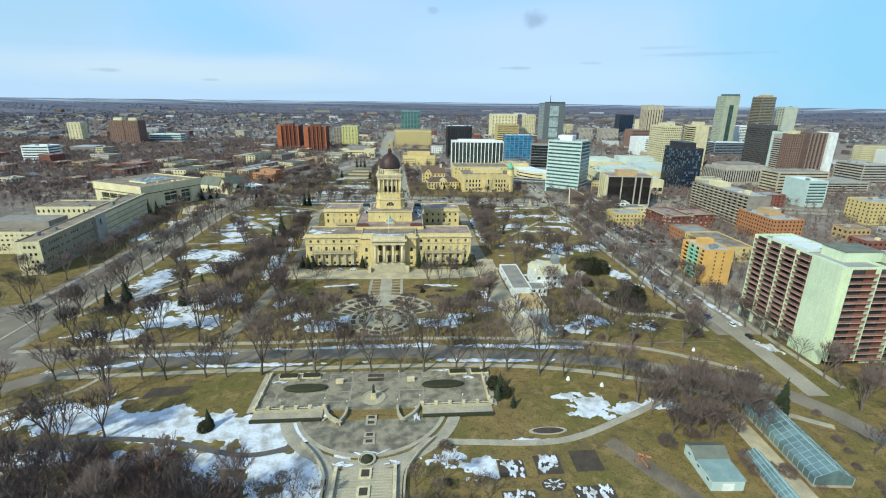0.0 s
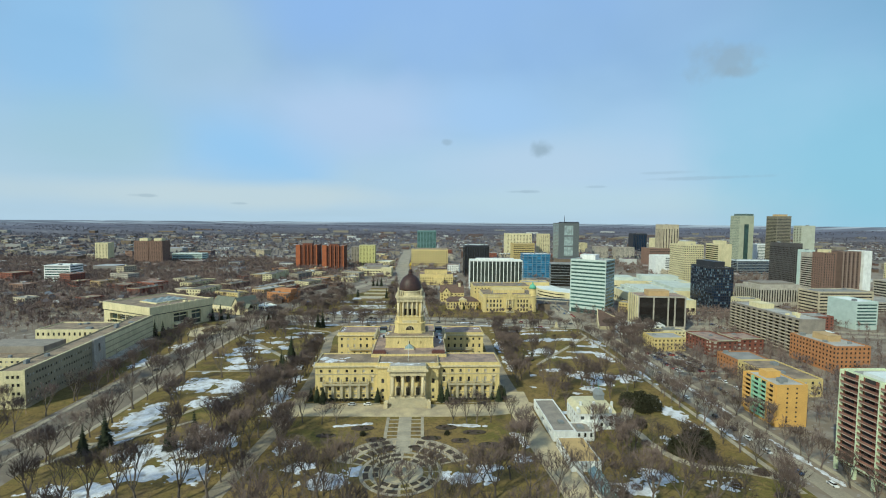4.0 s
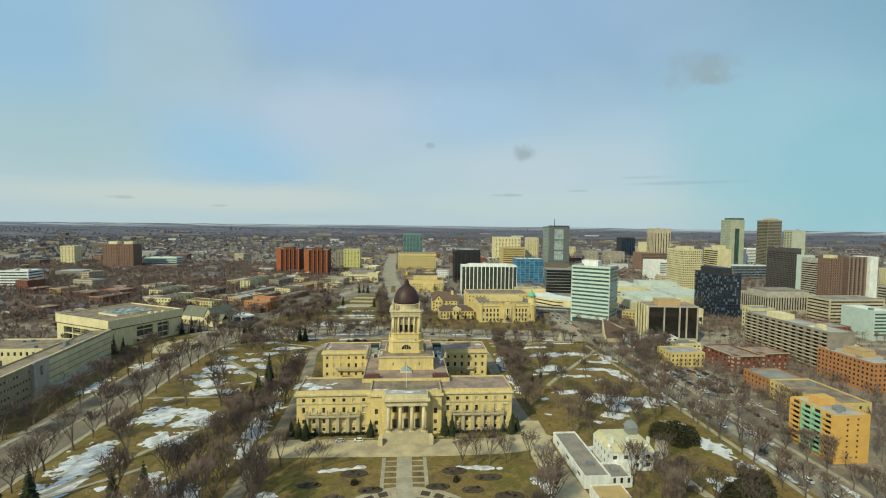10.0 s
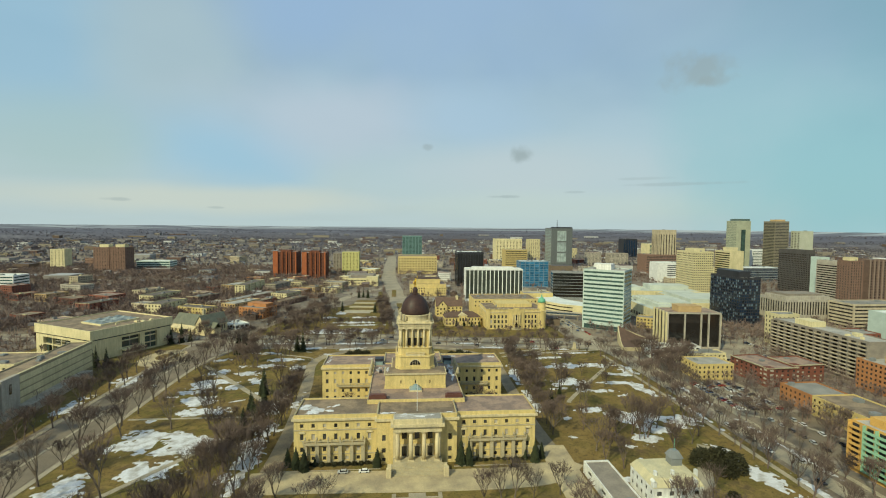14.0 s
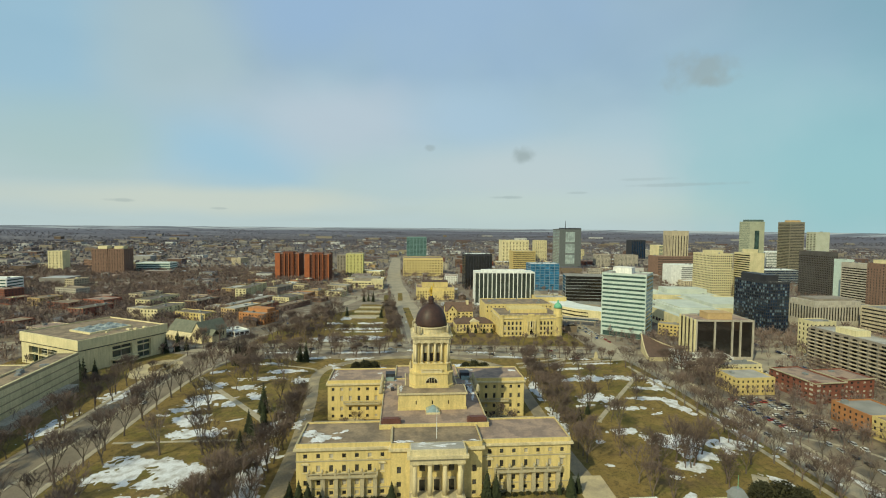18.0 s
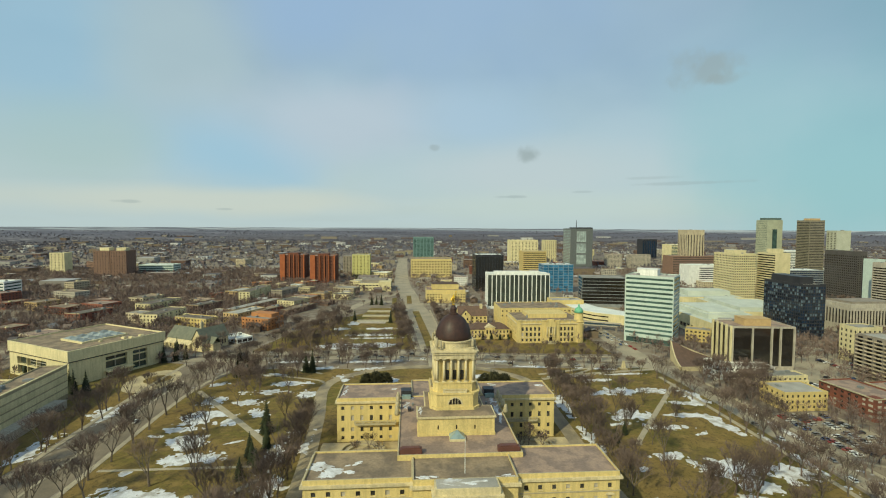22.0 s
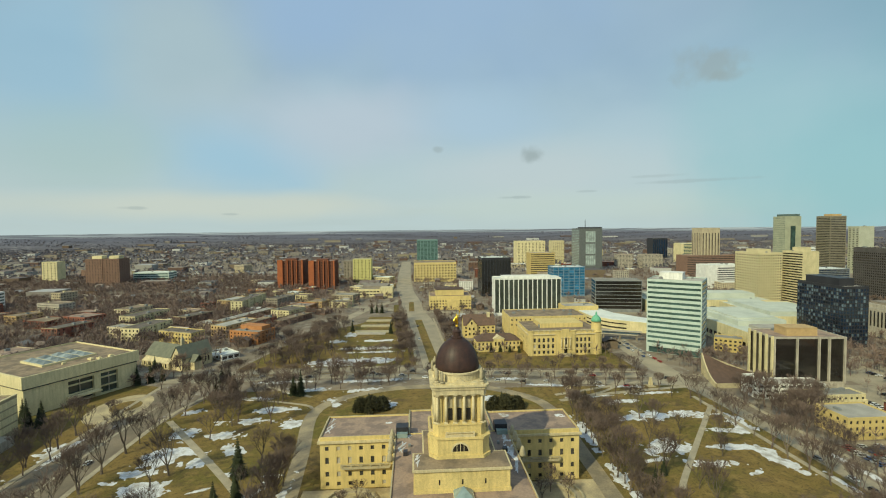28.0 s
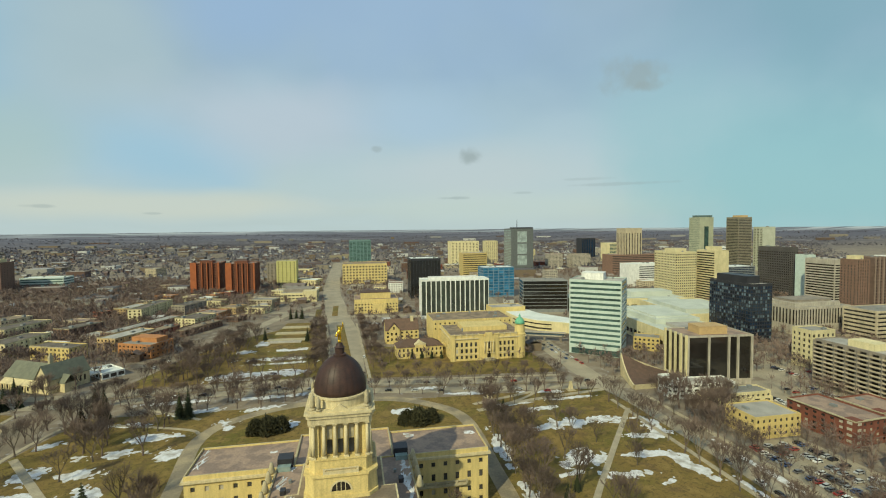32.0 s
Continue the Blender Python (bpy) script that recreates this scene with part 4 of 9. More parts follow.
def tower(L):
    cy = -3.0
    sh = lambda poly: [(x, y + cy) for x, y in poly]
    g = Geo().prism(sh(chamfered(10.6, 2.6)), 31.1, 32.2).prism(sh(chamfered(10.1, 2.5)), 32.2, 37.6).prism(sh(chamfered(10.5, 2.6)), 37.6, 38.3)
    T = put("tower_stage", g, STONE, L)
    for k in range(4):
        R = Matrix.Rotation(k * math.pi / 2, 4, 'Z')
        at = Matrix.Translation((0, cy, 0)) @ R
        n = 12
        arc = lambda r: [(r * math.cos(math.pi * i / n), 33.4 + r * math.sin(math.pi * i / n)) for i in range(n + 1)]
        g = Geo()
        for (x0, z0), (x1, z1), (x2, z2), (x3, z3) in zip(arc(2.7), arc(2.7)[1:], arc(3.2)[1:], arc(3.2)):
            g.quad((x0, -10.3, z0), (x1, -10.3, z1), (x2, -10.3, z2), (x3, -10.3, z3))
            g.quad((x3, -10.3, z3), (x2, -10.3, z2), (x2, -10.0, z2), (x3, -10.0, z3))
        w = put("arched_window", g, STONE_PALE, L, at=at)
        g = Geo()
        for (x0, z0), (x1, z1) in zip(arc(2.7), arc(2.7)[1:]):
            g.tri((0, -10.13, 33.4), (x0, -10.13, z0), (x1, -10.13, z1))
        put("pane", g, GLASS_DARK, w)
        for x in (-1.2, 0, 1.2):
            put("mullion", Geo().box(x - .09, x + .09, -10.2, -10.1, 33.4, 33.4 + math.sqrt(2.7 ** 2 - x * x)), STONE_PALE, w)
        # shaft face: small window, balcony, tall windows between columns
        put("balcony", Geo().box(-5, 5, -10.2, -8.6, 38.3, 39.2).box(-5, -4.4, -10.2, -9.8, 39.2, 40).box(4.4, 5, -10.2, -9.8, 39.2, 40).box(-4.4, 4.4, -10.15, -9.85, 39.7, 40), STONE_PALE, L, at=at)
        put("shaft_window", Geo().box(-.55, .55, -8.75, -8.5, 38.8, 41.0), GLASS_DARK, L, at=at)
        for x in (-3.1, 0, 3.1):
            put("tall_window", Geo().box(x - .75, x + .75, -7.22, -7.0, 43.0, 47.2), GLASS_DARK, L, at=at)
            put("blind_niche", Geo().box(x - .75, x + .75, -7.2, -7.0, 47.5, 51.2), STONE_GREY, L, at=at)
        for x in (-4.65, -1.55, 1.55, 4.65):
            col = column(L, x, -8.2, 42.4, 52.4, .52)
            col.matrix_basis = at
        for x in (-1, 1):
            col = column(L, x * 7.6, -8.3, 42.4, 52.4, .5)
            col.matrix_basis = at
        put("corner_statue", statue_mesh(4.8), STONE_GREY, L, at=at @ Matrix.Translation((-7.6, -7.6, 56.4)), smooth=True)
        put("corner_statue", statue_mesh(4.0), STONE_GREY, L, at=at @ Matrix.Translation((-5.9, -8.6, 56.4)), smooth=True)
        put("pediment", Geo().prism([(-2.2, -9.0), (2.2, -9.0), (2.2, -8.3), (-2.2, -8.3)], 56.4, 57.9, [(-.2, -9.0), (.2, -9.0), (.2, -8.3), (-.2, -8.3)]), STONE_PALE, L, at=at)
    put("shaft", Geo().prism(sh(chamfered(9.0, 1.8)), 38.3, 42.0).prism(sh(chamfered(9.3, 1.9)), 42.0, 42.4).prism(sh(chamfered(7.1, .6)), 42.4, 52.4), STONE, L)
    for sx in (-1, 1):
        for sy in (-1, 1):
            put("corner_pier", Geo().box(sx * 6.9 - .8, sx * 6.9 + .8, cy + sy * 6.9 - .8, cy + sy * 6.9 + .8, 42.4, 52.4), STONE, L)
    put("tower_entablature", Geo().prism(sh(chamfered(9.1, 1.0)), 52.4, 54.2).prism(sh(chamfered(9.5, 1.0)), 54.2, 55.2).prism(sh(chamfered(10.0, 1.1)), 55.2, 55.8).prism(sh(chamfered(9.0, 1.0)), 55.8, 56.4), STONE_PALE, L)
    put("drum", Geo().lathe([(8.3, 56.4), (8.3, 58.6), (8.6, 58.8), (8.6, 59.3), (7.9, 59.4)], 32, 0, cy), STONE_PALE, L, smooth=False)
    prof = [(7.75 * math.cos(a), 59.4 + 10.6 * math.sin(a)) for a in [math.radians(d) for d in range(0, 79, 6)]]
    dome = put("dome", Geo().lathe(prof, 48, 0, cy), DOME, L, smooth=True)
    for k in range(24):
        a = 2 * math.pi * k / 24
        g = Geo()
        for (r0, z0), (r1, z1) in zip(prof, prof[1:]):
            for s in (-1,):
                da0, da1 = .10 / max(r0, .8), .10 / max(r1, .8)
                P = lambda r, z, q: ((r + .12) * math.cos(a + q), cy + (r + .12) * math.sin(a + q), z + .04)
                g.quad(P(r0, z0, -da0), P(r0, z0, da0), P(r1, z1, da1), P(r1, z1, -da1))
        put("rib", g, DOME, dome)
    put("lantern", Geo().lathe([(2.0, 69.4), (2.0, 70.2), (1.4, 70.4), (1.4, 72.0), (1.7, 72.2), (1.1, 72.7), (.8, 73.6)], 12, 0, cy), DOME, L, smooth=False)
    # gilded figure with a raised torch
    g = Geo().lathe([(.55, 73.6), (.5, 74.2), (.28, 74.3)], 10, 0, cy)
    g.tube((-.25, cy, 74.2), (-.3, cy, 75.8), .2, .3, 6).tube((.35, cy + .5, 74.4), (.2, cy, 75.8), .18, .3, 6)
    g.lathe([(.42, 75.7), (.5, 76.3), (.62, 77.1), (.3, 77.5), (.24, 77.6), (.32, 77.9), (.28, 78.2), (.05, 78.35)], 10, 0, cy)
    g.tube((.45, cy, 77.1), (.95, cy, 78.3), .17, .13, 6).tube((.95, cy, 78.2), (1.05, cy, 79.0), .1, .16, 6).lathe([(.12, 78.9), (.28, 79.2), (.05, 79.8)], 8, 1.05, cy)
    g.tube((-.45, cy, 77.0), (-.9, cy - .3, 76.0), .17, .2, 6).lathe([(.1, 75.3), (.35, 75.7), (.1, 76.4)], 8, -.95, cy - .3)
    tagged(put("gilded_statue", g, GOLD, None, at=Matrix.Translation((XC, YC, 0)), smooth=True), "gilded statue with a raised torch on the dome", "statue")


legislature()


# ---- buildings round the grounds and downtown ----
def simple(name, label, x, y, w, d, h, wall, roof, S=None, W=None, E=None, N=None, gl=None, rot=0.0, units=2, pent=None, every="SWE", cat="office building", depth=.3, parapet=.7, chance=0.0, other=None, z0=0.0, group=""):
    """A flat-roofed building from its front-left corner."""
    T = thing(name, label, cat, x, y, rot, group=group)
    sides = {k: v for k, v in (('S', S), ('W', W), ('E', E), ('N', N)) if v}
    block(T, 0, 0, w, d, z0, h, wall, roof, sides, gl or GLASS, depth, parapet, every, random.Random(int(x * 3 + y)), chance, other)
    if pent:
        px, py, pw, pd, ph, pm = pent
        g = Geo().box(px, px + pw, py, py + pd, h - parapet, h + ph).box(px - .2, px + pw + .2, py - .2, py + pd + .2, h + ph, h + ph + .25)
        put("penthouse", g, pm, T)
    if units:
        rooftop(T, 1, w - 1, 1, d - 1, h - parapet, units, int(abs(x) + abs(y)))
    return T


def balconies(T, o, u, n, length, z0, z1, floors, bays, slab_m, back_m, rail_m, deep=1.6, fin_m=None):
    """Open galleries on one side: slabs, dividing fins and parapet rails, each one a part."""
    fh = (z1 - z0) / floors
    fin_m = fin_m or slab_m
    ang = math.atan2(u[1], u[0])
    bay = length / bays
    slab = Geo().box(0, bay - .12, -deep, 0, -.2, .14).mesh("balcony")
    slab.materials.append(slab_m)
    rail = Geo().box(.1, bay - .22, -deep, -deep + .12, .12, 1.05).mesh("balcony_rail")
    rail.materials.append(rail_m)
    door = Geo().box(bay * .12, bay * .62, -.08, .04, .15, fh * .78).mesh("balcony_door")
    door.materials.append(back_m)
    for i in range(floors):
        for k in range(bays):
            s = k * bay
            m = Matrix.Translation((o[0] + u[0] * s, o[1] + u[1] * s, z0 + fh * i)) @ Matrix.Rotation(ang, 4, 'Z')
            b = put("balcony", slab, slab_m, T, at=m)
            put("balcony_rail", rail, rail_m, b)
            put("balcony_door", door, back_m, b)
    for k in range(bays + 1):
        s = k * bay
        m = Matrix.Translation((o[0] + u[0] * s, o[1] + u[1] * s, 0)) @ Matrix.Rotation(ang, 4, 'Z')
        put("fin", Geo().box(-.22, .22, -deep - .12, 0, z0 - .3, z1 + .2), fin_m, T, at=m)


# teal-banded tower
T = simple("office_tower", "pale teal office tower banded with green glass", 172, 578, 42, 32, 63, TEAL_PANEL, ROOF_GREY,
           S=((1, .96), (7, 62, 13, .46)), E=((1, .97), (7, 62, 13, .66)), W=((1, .94), (7, 62, 13, .42)), N=((1, .94), (7, 62, 13, .42)), gl=GLASS_TEAL, rot=-39, units=5, pent=(8, 10, 18, 14, 5, WHITE))
put("lobby_glass", Geo().box(2, 41, -.3, -.05, .4, 5), GLASS_TEAL, T)
# bronze-glass block on pale pilasters
T = simple("office_block", "bronze-glass office block framed by pale concrete pilasters", 210, 481, 46, 27, 34, CONCRETE, ROOF_PINK, gl=GLASS_DARK,
           S=([(1, 14.5), (15.5, 28.5), (29.5, 35), (36, 45)], [(4, 32.6)]), W=([(.8, 6), (7.6, 12), (13.6, 19), (20.6, 26)], [(4, 32.6)]), rot=-6, pent=(12, 6, 20, 13, 4.5, TAN_BRICK), depth=.5)
for i in range(5):
    put("pilaster", Geo().box(-1.1, 0, .2 + 6.3 * i, 1.6 + 6.3 * i, 3, 34.2), CREAM, T)
for x in (0, 14.7, 28.8, 35.3, 45.2):
    put("pilaster", Geo().box(x - .1, x + .75, -.8, 0, 3, 34.2), CONCRETE, T)
simple("podium_block", "white three-storey office annex with a flat roof", 184, 461.5, 42, 13, 9.6, WHITE, ROOF_GREY, S=((9, .6), (.8, 9.2, 3, .5)), W=((3, .7), (.8, 9.2, 3, .5)), rot=-5, units=3)
simple("podium_block", "low cream annex with a tan flat roof", 198, 446, 40, 12, 5, CREAM, mat("tan_flat_roof", (0.34, 0.27, 0.15), (0.28, 0.22, 0.13), scale=.1), S=((6, .5), (.8, 4.2, 1, .7)), rot=-5, units=2)
# navy tower
simple("apartment_tower", "dark navy glass tower with scattered pale blinds", 344, 570, 23, 50, 54, DARK_METAL, ROOF_GREY, S=((9, .8), (3, 52, 15, .72)), W=((19, .8), (3, 52, 15, .72)), E=((19, .8), (3, 52, 15, .72)), gl=GLASS_NAVY, chance=.3, other=glass("pale_blue_blind", (0.125, 0.175, 0.22), rough=.3, vary=.35), every="SW", pent=(3, 8, 14, 36, 6, DARK_METAL), units=0, cat="tower")
# arena
T = simple("arena_hall", "long pale hall with a stepped white roof", 254, 560, 60, 116, 17, CREAM, ROOF_PALE, S=((9, .7), (2, 9, 1, .6)), W=((16, .7), (2, 9, 1, .6)), gl=GLASS_DARK, rot=-4, units=9, every="SW")
put("raised_roof", Geo().box(10, 54, 36, 108, 16, 21), ROOF_PALE, T)
put("roof_ridge", Geo().box(14, 50, 42, 102, 21, 22.5), ROOF_PALE, T)
put("raised_roof", Geo().box(16, 46, 8, 30, 16, 19), ROOF_GREY, T)
T = simple("exhibition_hall", "broad low hall with a pale green-white roof", 325, 630, 78, 98, 17, CREAM, ROOF_PALE, S=((6, .8), (3, 9, 1, .7)), W=((8, .7), (3, 9, 1, .6)), gl=GLASS_DARK, rot=-7, units=8, every="")
put("raised_roof", Geo().box(6, 40, 10, 90, 16, 20), ROOF_PALE, T)
put("plant_screen", Geo().box(48, 66, 24, 36, 16, 20.5), GREY_METAL, T)
T = simple("shopping_mall", "long pale shopping mall with a stepped white roof", 264, 760, 150, 54, 15, CREAM, ROOF_PALE, S=((14, .7), (1, 8, 1, .7)), gl=GLASS_DARK, rot=-8, units=8, every="")
put("raised_roof", Geo().box(10, 70, 14, 46, 14, 19), ROOF_PALE, T)
put("raised_roof", Geo().box(84, 140, 18, 48, 14, 21), ROOF_PALE, T)
# cream towers
simple("office_tower", "cream office tower with a fine grid of windows", 426, 780, 32, 46, 71, CREAM, ROOF_GREY, S=((10, .55), (4, 69, 18, .5)), W=((14, .55), (4, 69, 18, .5)), pent=(6, 10, 18, 22, 4, CREAM), units=3, every="S")
simple("office_tower", "cream slab tower with a blank end wall", 470, 760, 22, 34, 73, CREAM, ROOF_GREY, W=((1, .96), (4, 71, 20, .5)), gl=GLASS, pent=(4, 8, 14, 14, 5, CREAM), units=2)
# dark brown tower, far tall towers
simple("apartment_tower", "dark brown slab tower with ranks of windows", 613, 782, 15, 54, 74, mat("dark_brown_cladding", (0.085, 0.078, 0.074), (0.065, 0.06, 0.058), scale=.2), ROOF_GREY, S=((4, .5), (4, 68, 20, .5)), W=((18, .6), (4, 68, 18, .55)), gl=GLASS_DARK, units=3, cat="tower", every="S")
T = simple("skyscraper", "pale concrete skyscraper with an arched glass recess", 810, 1204, 38, 36, 126, mat("grey_green_panel", (0.36, 0.375, 0.27), (0.30, 0.315, 0.23), scale=.1), ROOF_GREY, W=((10, .4), (6, 124, 28, .4)), S=([(13, 25)], [(6, 104)]), gl=GLASS_TEAL, units=3, every="S", cat="skyscraper")
put("annex_shaft", Geo().box(12, 46, 14, 40, 0, 131), mat("dark_green_glass_cladding", (0.10, 0.14, 0.125), (0.075, 0.11, 0.10), rough=.35, scale=.1), T)
simple("skyscraper", "brown banded skyscraper with a flat top", 866, 1148, 36, 36, 125, mat("brown_grey_panel", (0.215, 0.19, 0.135), (0.175, 0.155, 0.11), scale=.1), ROOF_GREY, S=((1, .94), (6, 122, 32, .45)), W=((1, .94), (6, 122, 32, .45)), gl=GLASS, pent=(8, 8, 24, 18, 4, TAN_BRICK), cat="skyscraper", every="S")
simple("skyscraper", "pale cream tower with blank walls", 920, 1136, 34, 26, 102, mat("pale_grey_panel", (0.43, 0.44, 0.35), (0.37, 0.38, 0.30), scale=.1), ROOF_GREY, W=((3, .5), (6, 98, 24, .4)), units=2, cat="skyscraper")
simple("office_tower", "tan concrete tower with deep vertical ribs", 582, 1152, 40, 36, 102, BEIGE, ROOF_GREY, S=((6, .3), (5, 92, 1, .98)), W=((6, .3), (5, 92, 1, .98)), gl=GLASS_DARK, units=2)
# finned low block and neighbours
T = simple("court_building", "grey concrete block with close vertical fins", 412, 588, 66, 44, 27, CONCRETE, ROOF_GREY, S=((20, .5), (9, 25, 1, .92)), W=((12, .5), (9, 25, 1, .92)), gl=GLASS_DARK, pent=(10, 10, 44, 24, 5, CONC_DARK), units=5, every="SW")
put("raised_storey", Geo().box(6, 60, 6, 38, 26, 30), CONCRETE, T)
simple("office_building", "narrow pale yellow block with square windows", 324, 494, 21, 16, 29, CREAM, ROOF_GREY, S=((5, .45), (2, 27, 6, .55)), W=((4, .4), (2, 27, 6, .55)), units=1)
# balcony slab
T = thing("apartment_slab", "long grey concrete apartment slab with ranks of balconies", "apartment block", 297, 384)
block(T, 0, 0, 20, 84, 0, 31, CONC_DARK, ROOF_GREY, {'S': ([(8, 12)], [(3, 5)])}, GLASS, .3)
balconies(T, (-.02, 84), (0, -1), (-1, 0), 84, 2.5, 30, 10, 12, CONC_DARK, GLASS_DARK, BEIGE)
rooftop(T, 2, 18, 4, 80, 30.3, 6, 4, CREAM)
put("penthouse", Geo().box(4, 16, 50, 66, 30.3, 34.5), CREAM, T)
# near apartment block: galleries to the west and south round a blank pale corner wall
T = thing("apartment_block", "tall apartment block with red-brown balconies and a pale green end wall", "apartment block", 178, 168)
AH = 44.6
RB_SLAB = mat("weathered_balcony_slab", (0.46, 0.36, 0.28), (0.36, 0.27, 0.21), scale=.3)
RB_PANEL = mat("red_brown_balcony_panel", (0.25, 0.125, 0.09), (0.19, 0.095, 0.07), scale=.3, vary=.25)
block(T, 0, 0, 18, 51, 3.2, AH, PALE_GREEN, ROOF_GREY, {}, GLASS, .3, 1.0)
put("recessed_wall", Geo().box(-.04, .02, 15.2, 50.6, 3.6, AH - .8), RED_BRICK, T)
balconies(T, (-.05, 50.8), (0, -1), (-1, 0), 35.6, 6.0, AH - .3, 14, 4, RB_SLAB, GLASS, RB_PANEL, 1.6, PALE_GREEN)
put("blank_wall", Geo().box(-1.9, 0, 0, 15.1, 0, AH + .3), PALE_GREEN, T)
put("ground_floor", Geo().box(1.5, 17, 16.5, 50, 0, 3.3), CONC_DARK, T)
for i in range(5):
    put("leg", Geo().box(-1.9, -.7, 15.4 + 8.7 * i, 16.6 + 8.7 * i, 0, 6.0), PALE_GREEN, T)
put("canopy", Geo().box(-1.9, 0, 15.2, 50.6, 5.2, 5.9), PALE_GREEN, T)
block(T, 18, 0, 46, 18, 0, AH - .5, PALE_GREEN, SLATE, {}, GLASS, .3, 1.0)
put("recessed_wall", Geo().box(1, 63.6, -.06, .02, 1, AH - 1), RED_BRICK, T)
balconies(T, (.6, -.05), (1, 0), (0, -1), 62.9, 2.4, AH - .6, 14, 5, RB_SLAB, GLASS, RB_PANEL, 1.6, PALE_GREEN)
put("penthouse", Geo().box(7, 24, 9, 21, AH - 1, AH + 3.4), PALE_GREEN, T)
put("penthouse_roof", Geo().box(6.7, 24.3, 8.7, 21.3, AH + 3.4, AH + 3.7), SLATE, T)
put("penthouse", Geo().box(26, 46, 4, 14, AH - 1.5, AH + 2.4), PALE_GREEN, T)
put("penthouse_roof", Geo().box(25.7, 46.3, 3.7, 14.3, AH + 2.4, AH + 2.7), ROOF_GREY, T)
for y in (24, 36):
    put("roof_slab", Geo().box(3, 15, y, y + 9, AH - 1, AH + .5), ROOF_WHITE, T)
rooftop(T, 48, 62, 3, 17, AH - 1.2, 4, 9)
# orange and mint block
T = thing("apartment_block", "orange rendered apartment block with mint green balcony bays", "apartment block", 181, 260)
block(T, 0, 0, 17, 24, 0, 22.6, ORANGE, ROOF_GREY, {'S': ([(5.5, 6.6), (10.6, 11.7)], (1.6, 21.8, 8, .4))}, GLASS, .25)
balconies(T, (-.02, 17), (0, -1), (-1, 0), 11, 2.2, 22.2, 8, 2, MINT, GLASS, MINT, 1.3)
balconies(T, (-.02, 5.6), (0, -1), (-1, 0), 5, 2.2, 22.2, 8, 1, ORANGE, GLASS, ORANGE, 1.3)
balconies(T, (-.02, 23.8), (0, -1), (-1, 0), 6.4, 2.2, 22.2, 8, 1, ORANGE, GLASS, ORANGE, 1.3)
put("penthouse", Geo().box(4, 12, 13, 19, 22, 25.6), ORANGE, T)
rooftop(T, 1, 16, 1, 12, 22, 3, 3)
simple("walk_up_block", "three-storey yellow brick walk-up block", 217, 301, 26, 41, 11.5, YELLOW_BRICK, ROOF_GRAVEL, W=((13, .45), (.8, 10.5, 3, .5)), S=((6, .4), (.8, 10.5, 3, .5)), units=2, cat="apartment block", chance=.35, other=BLIND)
simple("walk_up_block", "three-storey orange brick walk-up block", 217.5, 343, 24, 23, 11, ORANGE_BRICK, ROOF_GREY, W=((7, .4), (.8, 10, 3, .5)), S=((4, .4), (.8, 10, 3, .5)), units=1, cat="apartment block")
for x, y, w, d in ((227, 387, 22, 34), (251, 393, 24, 22)):
    T = simple("brick_walk_up", "red brick walk-up block with pale window bays", x, y, w, d, 13, RED_BRICK, ROOF_PINK, W=((int(d / 4), .45), (.8, 12, 4, .5)), S=((5, .4), (.8, 12, 4, .5)), units=1, cat="apartment block", chance=.35, other=BLIND, group="red brick walk-ups", rot=4)
    put("corner_turret", Geo().box(-.8, 4.4, -.8, 4.4, 0, 13.4), RED_BRICK, T)
    for z in (2, 5, 8, 11):
        put("turret_window", Geo().box(.6, 3, -.9, -.75, z, z + 1.3), BLIND, T)
        put("turret_window", Geo().box(-.9, -.75, .6, 3, z, z + 1.3), BLIND, T)
    put("cornice", Geo().box(-1, w + .2, -1, -.2, 12.7, 13.3).box(-1, -.2, -.2, d, 12.7, 13.3), STONE_GREY, T)
# small white balcony house and low cream annex below the glass block
T = simple("balcony_house", "narrow white house with stacked balconies", 185, 464, 9, 13, 11.5, WHITE, ROOF_WHITE, S=((2, .5), (1, 11, 3, .5)), W=((3, .4), (1, 11, 3, .5)), units=1, cat="house")
balconies(T, (.2, -.05), (1, 0), (0, -1), 8.6, 3.4, 11, 2, 2, WHITE, GLASS_DARK, WHITE, 1.6)
simple("court_annex", "low cream annex with a row of square windows", 206, 444, 32, 11, 8, CREAM, ROOF_GREY, S=((9, .45), (1, 7, 2, .45)), W=((3, .4), (1, 7, 2, .45)), units=3, cat="office building")
simple("office_block", "low yellow brick office beside the chapel", 230, 574, 21, 15, 12, YELLOW_BRICK, ROOF_GREY, S=((6, .5), (1, 11, 3, .5)), W=((4, .4), (1, 11, 3, .5)), units=1, rot=-36)
simple("walk_up_block", "square yellow brick walk-up block", 188, 404, 27, 20, 11.5, YELLOW_BRICK, ROOF_GREY, W=((5, .4), (.8, 10.6, 3, .5)), S=((8, .4), (.8, 10.6, 3, .5)), units=1, cat="apartment block")
simple("apartment_block", "long orange brick apartment block with a flat roof", 290, 344, 26, 42, 20, ORANGE_BRICK, ROOF_GREY, W=((14, .5), (1, 19.5, 6, .5)), S=((8, .45), (1, 19.5, 6, .5)), units=4, cat="apartment block", pent=(8, 16, 10, 14, 3.5, TAN_BRICK), rot=0)
simple("office_block", "white office box with a blank lit wall", 433, 478, 23, 34, 29, TEAL_PANEL, ROOF_WHITE, S=((1, .9), (4, 27, 7, .5)), units=1, gl=GLASS_TEAL)
